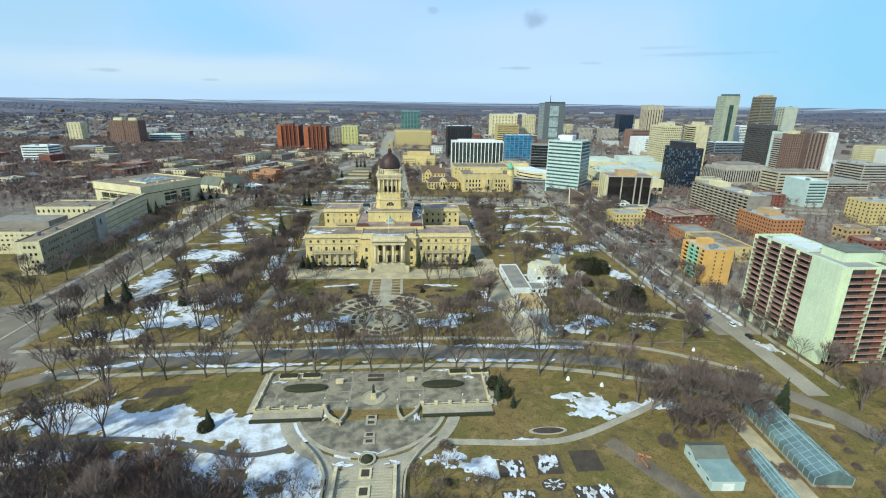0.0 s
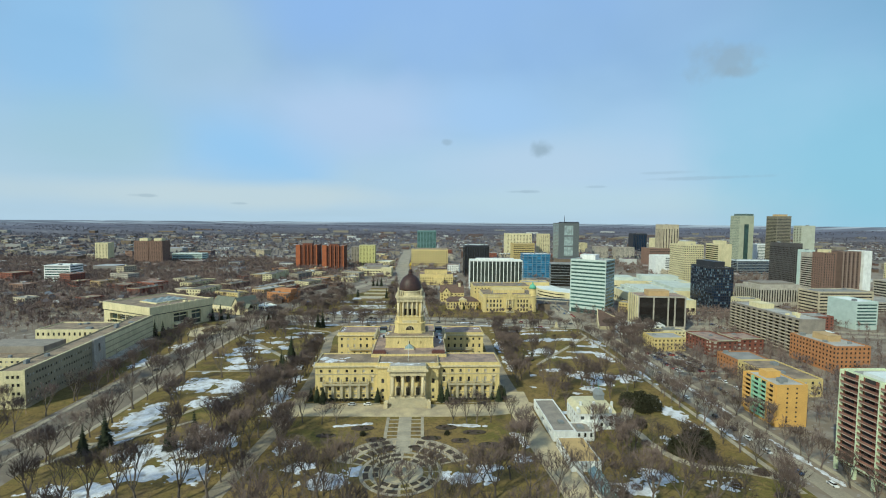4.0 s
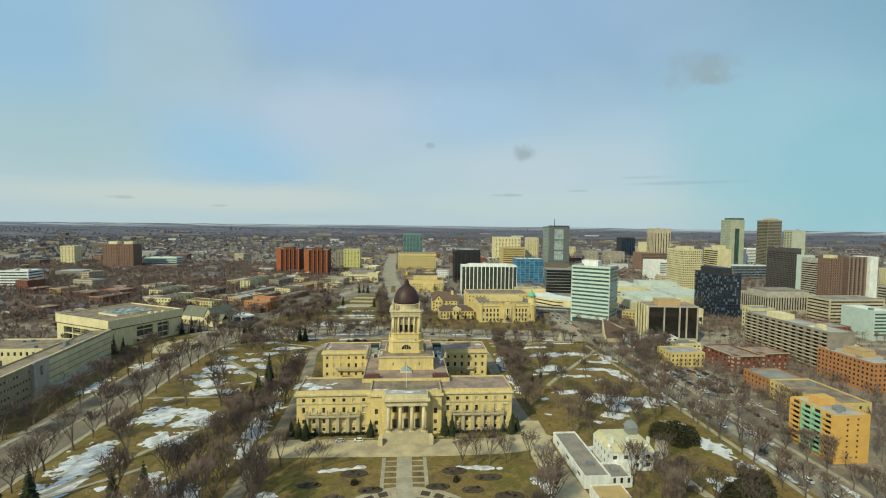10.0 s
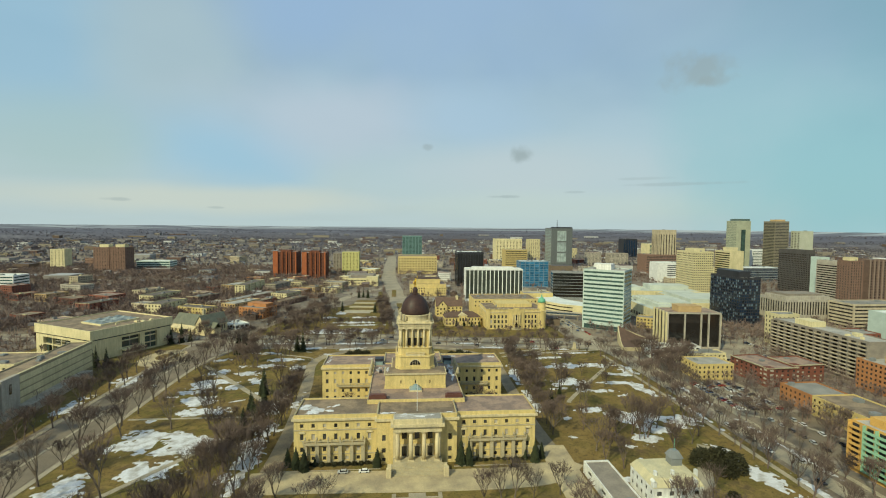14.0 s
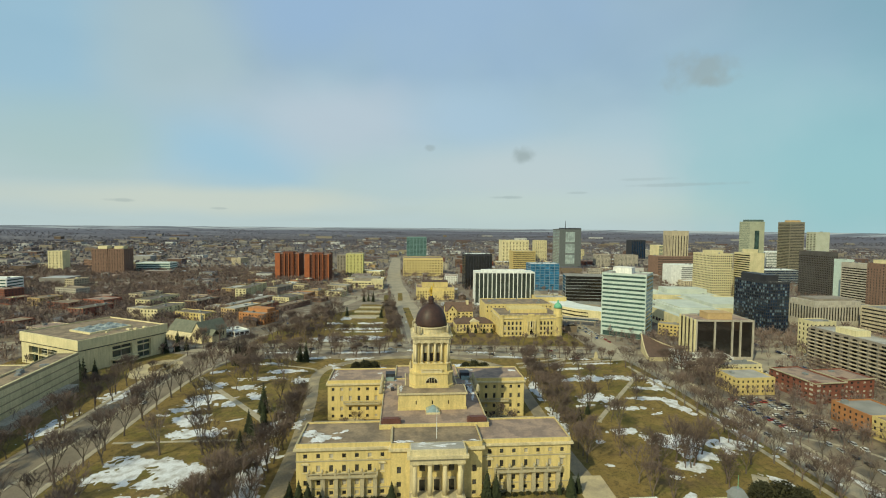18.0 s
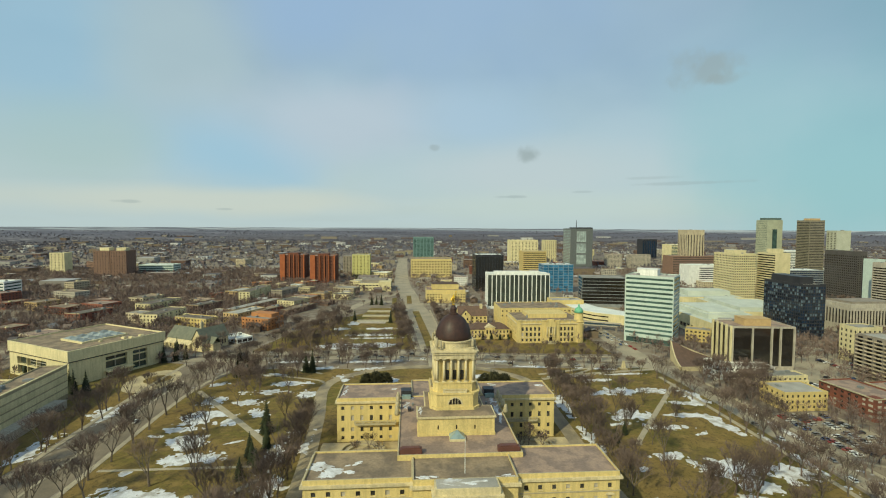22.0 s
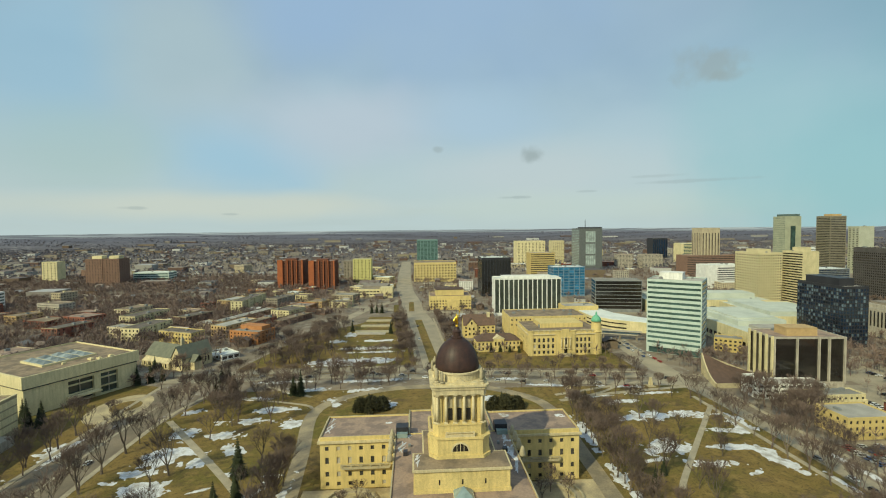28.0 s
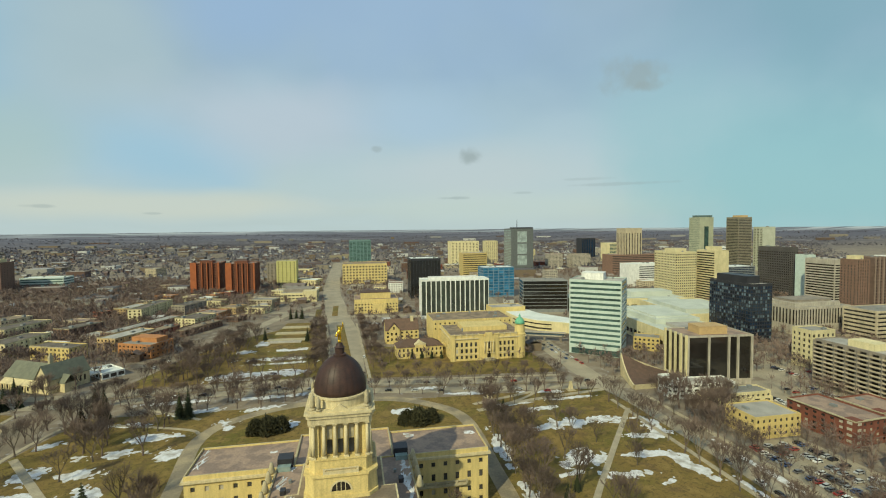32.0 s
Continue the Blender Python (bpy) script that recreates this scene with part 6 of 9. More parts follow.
for i in range(6):
    put("lancet_window", Geo().box(4 + 5 * i, 5.4 + 5 * i, -4.12, -3.95, 1.6, 4.4), GLASS_DARK, T)
    put("buttress", Geo().prism([(1.6 + 5 * i, -5.2), (2.4 + 5 * i, -5.2), (2.4 + 5 * i, -4), (1.6 + 5 * i, -4)], 0, 5, [(1.6 + 5 * i, -4.3), (2.4 + 5 * i, -4.3), (2.4 + 5 * i, -4), (1.6 + 5 * i, -4)]), STONE_PALE, T)
for k in range(3):
    put("lancet_window", Geo().box(45.95, 46.1, 15 + 3 * k, 16.2 + 3 * k, 3, 7), GLASS_DARK, T)
put("bell_cote", Geo().box(32.6, 34.6, 6.8, 9.2, 15, 21).prism([(32.4, 6.6), (34.8, 6.6), (34.8, 9.4), (32.4, 9.4)], 21, 24.5, [(33.5, 7.9), (33.7, 7.9), (33.7, 8.1), (33.5, 8.1)]), STONE_GREY, T)
FOOT.append((-222, 574, 30, 20, radians(-28)))
simple("orange_hall", "orange brick hall on a street corner", -207, 649, 34, 24, 12, ORANGE_BRICK, ROOF_GREY, S=((8, .35), (1, 11, 3, .45)), E=((5, .35), (1, 11, 3, .45)), units=2, cat="brick building", rot=-24, pent=(4, 10, 26, 12, 3, ORANGE_BRICK))
T = simple("filling_station", "low white-roofed filling station on a corner", -205, 598, 24, 15, 5, WHITE, ROOF_WHITE, S=((4, .8), (.6, 4, 1, .8)), E=((3, .8), (.6, 4, 1, .8)), units=2, cat="shop", rot=-44)
put("canopy", Geo().box(4, 20, -9, -1, 4.4, 5.2), WHITE, T)
for x in (6, 18):
    put("canopy_post", Geo().box(x - .2, x + .2, -5.2, -4.8, 0, 4.4), GREY_METAL, T)
# flats and shops on the slanted street grid
WEST_ROWS = (
    ("cream walk-up flats with a brown hipped roof", -277, 656, 42, 16, 12, -24, YELLOW_BRICK, ROOF_BROWN, 3),
    ("tan brick flats with a pink end wall", -236, 676, 20, 44, 12, -24, TAN_BRICK, ROOF_GREY, 3),
    ("brick flats with pale lintels", -214, 694, 15, 42, 11, -22, RED_BRICK, ROOF_GREY, 3),
    ("pale-fronted walk-up flats with a dull brown side", -319, 666, 21, 46, 13, -12, CREAM, ROOF_BROWN, 3),
    ("walk-up flats with cream balconies", -361, 734, 21, 52, 13, -14, CREAM, ROOF_GREY, 3),
    ("long brown brick row with a flat roof", -252, 716, 16, 92, 9, -21, BROWN_BRICK, ROOF_GREY, 2),
    ("low dark brown row of shops", -190, 722, 15, 56, 7, -24, BROWN_BRICK, ROOF_GREY, 1),
    ("long flats with a cream end wall", -262, 797, 15, 76, 18, -5, CREAM, ROOF_GREY, 5),
    ("cream office with ribbon windows", -203, 768, 26, 34, 11, -24, CREAM, ROOF_WHITE, 3),
    ("low orange brick shop block", -194, 806, 30, 26, 10, -20, ORANGE_BRICK, ROOF_PINK, 2),
    ("low tan brick shop block", -178, 846, 24, 24, 9, -20, TAN_BRICK, ROOF_GREY, 2),
    ("low cream shop with a pale roof", -146, 842, 27, 20, 8, -18, CREAM, ROOF_WHITE, 2),
    ("plain grey concrete block of flats", -232, 842, 18, 44, 14, -18, CONC_DARK, ROOF_GREY, 4),
    ("pale concrete office over shops", -150, 884, 34, 24, 12, -18, BEIGE, ROOF_GREY, 3),
    ("low cream row of shops", -226, 908, 40, 18, 10, -18, CREAM, ROOF_GREY, 2),
    ("dark brown brick walk-up flats", -300, 730, 18, 40, 12, -20, BROWN_BRICK, ROOF_BROWN, 3),
    ("red brick flats with pale bays", -404, 680, 20, 40, 12, -16, RED_BRICK, ROOF_GREY, 3),
    ("tan brick three-storey walk-up flats", -300, 850, 20, 40, 12, -16, TAN_BRICK, ROOF_GREY, 3),
    ("pale beige three-storey walk-up flats", -400, 790, 22, 36, 12, -16, BEIGE, ROOF_WHITE, 3))
FELT = mat("dark_roof_felt", (0.15, 0.125, 0.10), (0.10, 0.085, 0.07), scale=.15, fine=1.5, lo=.42, hi=.6)
for k, (lab, x, y, w, d, h, rot, wm, rm, fl) in enumerate(WEST_ROWS):
    rm = (FELT, rm, ROOF_GRAVEL, FELT)[k % 4]
    T = simple("brick_row", lab, x, y, w, d, h, wm, rm, S=((max(3, int(w / 4)), .42), (.8, h - .8, fl, .5)), E=((max(4, int(d / 4.2)), .4), (.8, h - .8, fl, .5)), units=2, cat="apartment block", rot=rot, every="", chance=.3, other=BLIND)
    put("parapet_band", Geo().box(-.15, w + .15, -.15, 0, h - .6, h + .1).box(w, w + .15, 0, d, h - .6, h + .1), STONE_GREY, T)
    if fl >= 3 and d > 35:
        for i in range(3):
            put("stair_bay", Geo().box(w, w + 1.4, d * (.2 + .28 * i), d * (.2 + .28 * i) + 3.4, 0, h - 1), wm, T)
# library north of the junction
T = simple("library", "broad pale concrete library with a dark raised roof slab", -116, 932, 50, 50, 13, CREAM, ROOF_GREY, S=((9, .7), (2, 11, 2, .4)), E=((8, .7), (2, 11, 2, .4)), units=3, cat="public building", rot=-4, every="")
put("roof_slab", Geo().box(4, 44, 10, 44, 12.6, 17), CONC_DARK, T)
put("front_wing", Geo().box(34, 54, -6, 12, 0, 16), CREAM, T)

# park pavilion: terraced stone cascade
T = thing("cascade_terrace", "pale stepped stone fountain terrace in the park", "fountain", -92, 676, -4)
for i in range(3):
    put("terrace_step", Geo().box(1 + 2 * i, 37 - 2 * i, 25 * i, 25 * i + 9, 0, .9 + .9 * i), STONE_GREY, T)
    put("terrace_lawn", Geo().box(1 + 2 * i, 37 - 2 * i, 25 * i + 9, 25 * i + 25, 0, .8 + .9 * i), GRASS, T)
put("basin", Geo().box(4, 34, -8, 0, 0, .7), CONCRETE, T)

# garden east of the grounds: governor's house, garage, conservatory and greenhouses
T = thing("governors_house", "white mansard villa with a cream roof and square belvedere", "house", 75.5, 259.5, 0)
block(T, 0, 0, 20, 18, 0, 8.5, WHITE, ROOF_GREY, {'S': ((4, .4), (.8, 8, 2, .5)), 'W': ((5, .4), (.8, 8, 2, .5)), 'E': ((5, .4), (.8, 8, 2, .5))})
put("mansard", Geo().prism([(-.3, -.3), (20.3, -.3), (20.3, 18.3), (-.3, 18.3)], 8.6, 11.6, [(1.6, 1.6), (18.4, 1.6), (18.4, 16.4), (1.6, 16.4)]), mat("cream_sheet_roof", (.56, .50, .31), (.45, .41, .27), scale=.3), T)
put("belvedere", Geo().box(13, 17.4, 10, 14.4, 11.6, 14.6).prism([(12.6, 9.6), (17.8, 9.6), (17.8, 14.8), (12.6, 14.8)], 14.6, 17.2, [(14, 11), (16.4, 11), (16.4, 13.4), (14, 13.4)]), GREY_METAL, T)
put("finial", Geo().lathe([(.12, 17.2), (.05, 22)], 6, 15.2, 12.2), VERDIGRIS, T)
put("bay_window", Geo().prism([(3, -2), (11, -2), (12, 0), (2, 0)], 0, 5), WHITE, T)
for x in (2, 9, 18.5):
    put("dormer", Geo().box(x - 2.2, x - .8, -.2, 1.6, 8.8, 10.8).gable(x - 2.2, x - .8, -.2, 2, 10.8, 11.5, "y", .15, .12), WHITE, T)
    put("chimney", Geo().box(x, x + 1, 3, 4.2, 10, 13.4), WHITE, T)
simple("garage_range", "long white garage range with a dark flat roof", 59.5, 247, 11, 41, 5.4, WHITE, CONC_DARK, W=((3, .3), (1, 5, 1, .4)), cat="garage", units=1)
simple("linking_wing", "white linking wing with a dark felt roof", 70.7, 247, 9, 12, 4.6, WHITE, CONC_DARK, S=((3, .4), (1, 5, 1, .6)), units=1, cat="outbuilding")
simple("stable_wing", "white-walled wing with a tan roof", 59.5, 219, 13, 23, 4.6, WHITE, mat("tan_roof_felt", (0.46, 0.32, 0.13), (0.38, 0.27, 0.12)), units=0, cat="outbuilding", parapet=.3)


RIB = mat("weathered_rib_paint", (.36, .46, .43), (.28, .37, .35), scale=.5)


def greenhouse(x, y, w, d, h, rot, label, bays):
    T = thing("greenhouse", label, "greenhouse", x, y, rot)
    put("base_wall", Geo().box(0, w, 0, d, 0, 1.0), PATH, T)
    e, r = h * .55, h
    for k in range(bays):
        y0, y1 = d * k / bays + .06, d * (k + 1) / bays - .06
        for s in (0, 1):
            a, m = (0, w / 2) if s == 0 else (w, w / 2)
            g = Geo()
            g.quad((a, y0, 1), (a, y1, 1), (a, y1, e), (a, y0, e))
            g.quad((a, y0, e), (a, y1, e), (m, y1, r), (m, y0, r))
            put("glass_panel", g, GLASS_ROOF, T)
        g = Geo()
        g.box(-.08, .08, y0 - .12, y0, 1, e).box(w - .08, w + .08, y0 - .12, y0, 1, e)
        put("rib", g.tube((0, y0 - .06, e), (w / 2, y0 - .06, r + .05), .05, .05).tube((w, y0 - .06, e), (w / 2, y0 - .06, r + .05), .05, .05), RIB, T)
    for yy in (0.0, d):
        g = Geo()
        g.quad((0, yy, 1), (w, yy, 1), (w, yy, e), (0, yy, e))
        g.tri((0, yy, e), (w, yy, e), (w / 2, yy, r))
        put("end_panel", g, GLASS_ROOF, T)
    put("ridge", Geo().box(w / 2 - .15, w / 2 + .15, 0, d, r, r + .18), RIB, T)
    for q in (.3, .7):
        for m, f in ((q * w / 2, q), (w - q * w / 2, q)):
            put("purlin", Geo().box(m - .07, m + .07, 0, d, e + (r - e) * f, e + (r - e) * f + .1), RIB, T)


greenhouse(118, 103, 11.5, 36, 6.5, -5, "long green-tinted glasshouse with white ribs", 16)
greenhouse(104, 96, 5, 20, 4.0, -6, "low narrow glasshouse with white ribs", 10)
greenhouse(65, 198, 5.5, 19, 3.8, -2, "small lean glasshouse beside the stable wing", 5)
T = simple("grey_shed", "pale grey-green shed with a dark pitched north roof", 87, 103.5, 9.6, 15.5, 3.6, TEAL_PANEL, ROOF_GREY, units=0, cat="shed", rot=-3, W=((3, .3), (1, 3.2, 1, .5)), parapet=.1)
put("pitched_roof", Geo().gable(-.3, 9.9, 8.6, 15.8, 3.6, 5.6, "x", .3), SLATE, T)
put("roof_sheet", Geo().box(-.25, 9.85, -.3, 8.7, 3.7, 3.85), mat("pale_teal_sheet", (.25, .32, .29), (.2, .26, .24), scale=.4), T)
put("roll_door", Geo().box(3.2, 6.6, -.08, 0, 0, 2.7), WHITE, T)

# pointed church of folded walls by the avenue corner
T = thing("angular_chapel", "modern chapel with a pale pointed prow and a dark sweeping roof", "church", 181, 514, -17)
prow = lambda t: 3.2 + 12.3 * (1 - t) ** 2.4
g = Geo()
for k in range(8):
    a, b = k / 8, (k + 1) / 8
    g.quad((0, -33 * a, 0), (0, -33 * b, 0), (0, -33 * b, prow(b)), (0, -33 * a, prow(a)))
    g.quad((.8, -33 * b, 0), (.8, -33 * a, 0), (.8, -33 * a, prow(a)), (.8, -33 * b, prow(b)))
    g.quad((0, -33 * a, prow(a)), (0, -33 * b, prow(b)), (.8, -33 * b, prow(b)), (.8, -33 * a, prow(a)))
g.quad((0, 0, 0), (0, 0, 15.5), (.8, 0, 15.5), (.8, 0, 0))
put("prow_wall", g, STONE_PALE, T)
g = Geo()
g.quad((.7, -33, 0), (30, -24, 0), (30, -24, 3.4), (.7, -33, 3.4))
g.quad((30, -24, 0), (32, -2, 0), (32, -2, 3.4), (30, -24, 3.4))
g.quad((32, -2, 0), (0, 0, 0), (0, 0, 15), (32, -2, 3.4))
put("side_wall", g, STONE_GREY, T)
g, steps = Geo(), 8
for i in range(steps):
    a, b = i / steps, (i + 1) / steps
    edge = lambda t: (.85, -32.6 * t, prow(t) - .25)
    far_edge = lambda t: (32 - 2 * t, -2 - 22 * t, 3.5)
    mid = lambda t: tuple((p + q) / 2 - (1.6 * (1 - t) if k == 2 else 0) for k, (p, q) in enumerate(zip(edge(t), far_edge(t))))
    g.quad(edge(a), edge(b), mid(b), mid(a))
    g.quad(mid(a), mid(b), far_edge(b), far_edge(a))
put("sweeping_roof", g, ROOF_BROWN, T, smooth=True)
FOOT.append((192, 484, 20, 18, 0))


# ---- trees ----
def bare_tree_meshes(seed, h, spread_r):
    """Trunk with limbs, and the twigs of the crown, of one leafless tree."""
    r = random.Random(seed)
    wood, twigs = Geo(), Geo()
    lens = (.2 * h, .3 * h, .24 * h, .17 * h)

    def spray(p, d, n, ln):
        for k in range(n):
            a, b = r.uniform(0, 6.283), r.uniform(.15, 1.1)
            t = (d + Vector((math.cos(a) * b, math.sin(a) * b, r.uniform(-.1, .5)))).normalized()
            l = ln * r.uniform(.6, 1.3)
            s = t.orthogonal().normalized() * r.uniform(.04, .07)
            base = p - d * r.uniform(0, 1) * ln * .8
            twigs.tri(base - s, base + s, base + t * l)
            m2 = base + t * l * r.uniform(.3, .6)
            for q in range(2):
                t2 = (t + Vector((r.uniform(-.8, .8), r.uniform(-.8, .8), r.uniform(-.2, .6)))).normalized()
                twigs.tri(m2 - s * .7, m2 + s * .7, m2 + t2 * l * .7)

    def grow(p, d, rad, level):
        length = lens[level] * r.uniform(.8, 1.15)
        n = 1 if level == 3 else 2
        q = p
        for k in range(n):
            dd = (d + Vector((r.uniform(-.16, .16), r.uniform(-.16, .16), r.uniform(0, .14)))).normalized()
            e = q + dd * (length / n)
            wood.tube(q, e, rad * (1 - .35 * k / n), rad * (1 - .35 * (k + 1) / n), 6 if level == 0 else 4 if level < 2 else 3)
            q, d = e, dd
        rad *= .6
        if level == 3:
            spray(q, d, 7, .13 * h)
            return
        if level == 2:
            spray(q, d, 4, .13 * h)
        kids = (5, 4, 3)[level] - (1 if r.random() < .35 else 0)
        a0 = r.uniform(0, 6.28)
        for k in range(kids):
            a = a0 + 6.283 * k / kids + r.uniform(-.5, .5)
            out = spread_r * r.uniform(.4, .95)
            dd = (d * .8 + Vector((math.cos(a) * out, math.sin(a) * out, .28))).normalized()
            grow(q, dd, rad * r.uniform(.7, .95), level + 1)

    grow(Vector((0, 0, -.1)), Vector((r.uniform(-.06, .06), r.uniform(-.06, .06), 1)), h * .024, 0)
    return wood.mesh("trunk"), twigs.mesh("crown")


TREE_KINDS = []
for s, hh, sp in ((11, 15, .75), (12, 16.5, .65), (13, 13.5, .9), (14, 17, .6), (15, 12, .85), (16, 15.5, .8), (17, 9, .8)):
    wd, tw = bare_tree_meshes(s, hh, sp)
    wd.materials.append(BARK)
    tw.materials.append(TWIG)
    TREE_KINDS.append((wd, tw))
TREE_AT = []
GROWN = 1.45


FAR_BARE = []


def bare_tree(x, y, kind, size, group="bare trees of the grounds", label="leafless grey-brown elm with a wide crown of fine twigs"):
    size *= GROWN
    if y > 482 or (x > 143 and y > 120 and len(TREE_AT) % 2) or len(TREE_AT) >= 262 + len(FAR_BARE):
        FAR_BARE.append((x, y, kind, size))
        TREE_AT.append((x, y))
        return
    T = thing("bare_tree", label, "tree", x, y, (x * 37 + y * 91) % 360, 0.0, group)
    T.scale = (size, size, size)
    put("trunk", TREE_KINDS[kind][0], BARK, T)
    put("crown", TREE_KINDS[kind][1], TWIG, T)
    TREE_AT.append((x, y))


def clear_of(x, y, gap=3.0):
    for fx, fy, hw, hd, a in FOOT:
        dx, dy = x - fx, y - fy
        c, s = math.cos(-a), math.sin(-a)
        if abs(dx * c - dy * s) < hw + gap and abs(dx * s + dy * c) < hd + gap:
            return False
    return True


def off_roads(x, y, extra=0.0):
    for _, pts, w, _, _ in ROADS:
        for (ax, ay), (bx, by) in zip(pts, pts[1:]):
            dx, dy = bx - ax, by - ay
            t = max(0.0, min(1.0, ((x - ax) * dx + (y - ay) * dy) / (dx * dx + dy * dy)))
            if math.hypot(x - ax - t * dx, y - ay - t * dy) < w / 2 + extra:
                return False
    return True


def row_of_trees(points, step, seed, size=(.85, 1.15), jitter=1.2, kinds=(0, 1, 2, 3, 5)):
    r = random.Random(seed)
    left = 0.0
    for (ax, ay), (bx, by) in zip(points, points[1:]):
        ln = math.hypot(bx - ax, by - ay)
        s = left
        while s < ln:
            x, y = ax + (bx - ax) * s / ln + r.uniform(-jitter, jitter), ay + (by - ay) * s / ln + r.uniform(-jitter, jitter)
            if clear_of(x, y, 2):
                bare_tree(x, y, r.choice(kinds), r.uniform(*size))
            s += step * r.uniform(.8, 1.25)
        left = s - ln


def grove(x0, x1, y0, y1, n, seed, size=(.6, 1.1), kinds=(0, 1, 2, 3, 4, 5), gap=3.5, road=1.5):
    r = random.Random(seed)
    made = tries = 0
    while made < n and tries < n * 12:
        tries += 1
        x, y = r.uniform(x0, x1), r.uniform(y0, y1)
        if clear_of(x, y, 2.5) and off_roads(x, y, road) and all(math.hypot(x - a, y - b) > gap for a, b in TREE_AT[-80:]):
            bare_tree(x, y, r.choice(kinds), r.uniform(*size))
            made += 1


# avenues
row_of_trees([(-150, 201), (-60, 203), (60, 200), (128, 182)], 11, 1, (.8, 1.1))
row_of_trees([(-140, 171), (-60, 172), (45, 170), (95, 158)], 11, 2, (.8, 1.15))
row_of_trees([(-167, 205), (-167, 330), (-169, 470)], 14, 3, (.75, 1.0))
row_of_trees([(-206, 250), (-207, 340), (-208, 445)], 17, 4, (.7, .95))
row_of_trees([(144, 200), (145, 340), (145, 470)], 11, 5, (.6, .85))
row_of_trees([(170, 140), (170, 180), (171, 330), (171, 460)], 11, 6, (.5, .7))
row_of_trees([(-150, 524), (-60, 524), (15, 508), (130, 490)], 13, 7, (.48, .68))
row_of_trees([(-138, 558), (-40, 560)], 11, 8, (.65, .9))
row_of_trees([(12, 542), (140, 524)], 11, 9, (.48, .68))
row_of_trees([(5, 565), (-2, 750)], 8, 10, (.5, .7))
row_of_trees([(12, 575), (6, 690)], 9, 70, (.5, .7))
row_of_trees([(-31, 565), (-43, 740)], 8, 11, (.55, .8))
row_of_trees([(-38, 570), (-49, 730)], 9, 71, (.55, .8))
row_of_trees([(-86, 215), (-84, 290)], 11, 12, (.7, .95))
row_of_trees([(-88, 300), (-84, 345), (-86, 400)], 6, 13, (.6, .9))
row_of_trees([(59, 325), (60, 400), (64, 458)], 6.5, 14, (.55, .8))
# forecourt garden ring
row_of_trees([(-76, 272), (-42, 268)], 8, 15, (.55, .75))
row_of_trees([(12, 268), (48, 272)], 8, 16, (.55, .75))
row_of_trees([(-74, 262), (-70, 235), (-58, 214), (-36, 206)], 7, 17, (.6, .85))
row_of_trees([(48, 262), (44, 235), (32, 214), (10, 206)], 7, 18, (.6, .85))
# lawns
grove(-160, -112, 215, 345, 7, 21, (.7, 1.0), gap=14)
grove(-160, -92, 350, 490, 14, 22, (.65, .95), gap=7)
grove(66, 140, 300, 480, 15, 23, (.6, .95), gap=8)
grove(72, 142, 196, 250, 16, 24, (.5, .8), gap=5)
grove(100, 145, 300, 330, 5, 72, (.5, .8), gap=6)
grove(-140, -104, 565, 660, 18, 25, (.6, .9), gap=8)
# riverbank
grove(-150, -48, 82, 112, 48, 26, (.6, .95), gap=4)
grove(-160, -95, 100, 165, 14, 27, (.7, 1.0), gap=6)
grove(84, 126, 124, 153, 14, 28, (.6, .9), gap=4.5)
grove(176, 300, 60, 175, 22, 29, (.5, .8), gap=6)
grove(150, 176, 190, 470, 15, 30, (.45, .7), gap=6, road=.5)
grove(-206, -168, 200, 480, 10, 31, (.6, .8), gap=9, road=.3)
grove(-100, -82, 290, 350, 12, 32, (.5, .8), gap=3.5)
grove(60, 80, 330, 480, 16, 33, (.5, .8), gap=4.5)
grove(-140, -40, 500, 528, 14, 34, (.55, .75), gap=6)
grove(20, 140, 476, 530, 9, 35, (.45, .6), gap=9)
grove(-330, -210, 200, 300, 20, 36, (.6, .85), gap=7)
grove(-212, -200, 300, 460, 10, 37, (.55, .8), gap=7)


row_of_trees([(-168, 500), (-150, 560), (-138, 640)], 18, 51, (.6, .8))
row_of_trees([(-203, 516), (-194, 560), (-176, 630)], 18, 52, (.6, .8))
row_of_trees([(-320, 552), (-190, 538), (-60, 540), (20, 522), (140, 504)], 12, 53, (.42, .6))
grove(148, 175, 60, 140, 12, 54, (.55, .8), gap=6)
grove(-112, -91, 222, 335, 22, 41, (.65, 1.0), gap=3.6)
grove(64, 86, 380, 470, 9, 42, (.6, .9), gap=4)
grove(90, 128, 124, 154, 24, 43, (.5, .8), kinds=(2, 4, 5, 6), gap=2.6)
grove(-152, -86, 98, 124, 26, 44, (.5, .85), kinds=(2, 4, 5, 6), gap=2.6)
grove(-46, -27, 94, 111, 9, 75, (.4, .6), kinds=(2, 4, 5, 6), gap=3)
grove(0, 26, 96, 113, 9, 76, (.4, .6), kinds=(2, 4, 6), gap=3)
grove(-90, -46, 96, 113, 15, 74, (.5, .8), kinds=(2, 4, 5, 6), gap=2.6)
grove(170, 182, 390, 470, 8, 45, (.7, .95), gap=3.5, road=.5)
grove(178, 206, 418, 446, 11, 46, (.7, .95), gap=3.6, road=.5)
grove(86, 142, 300, 345, 10, 47, (.6, .9), gap=4)
grove(-150, -20, 500, 530, 6, 48, (.5, .7), gap=6)
grove(-150, -100, 560, 600, 8, 49, (.6, .9), gap=5)
grove(176, 216, 296, 345, 9, 50, (.45, .7), gap=6)


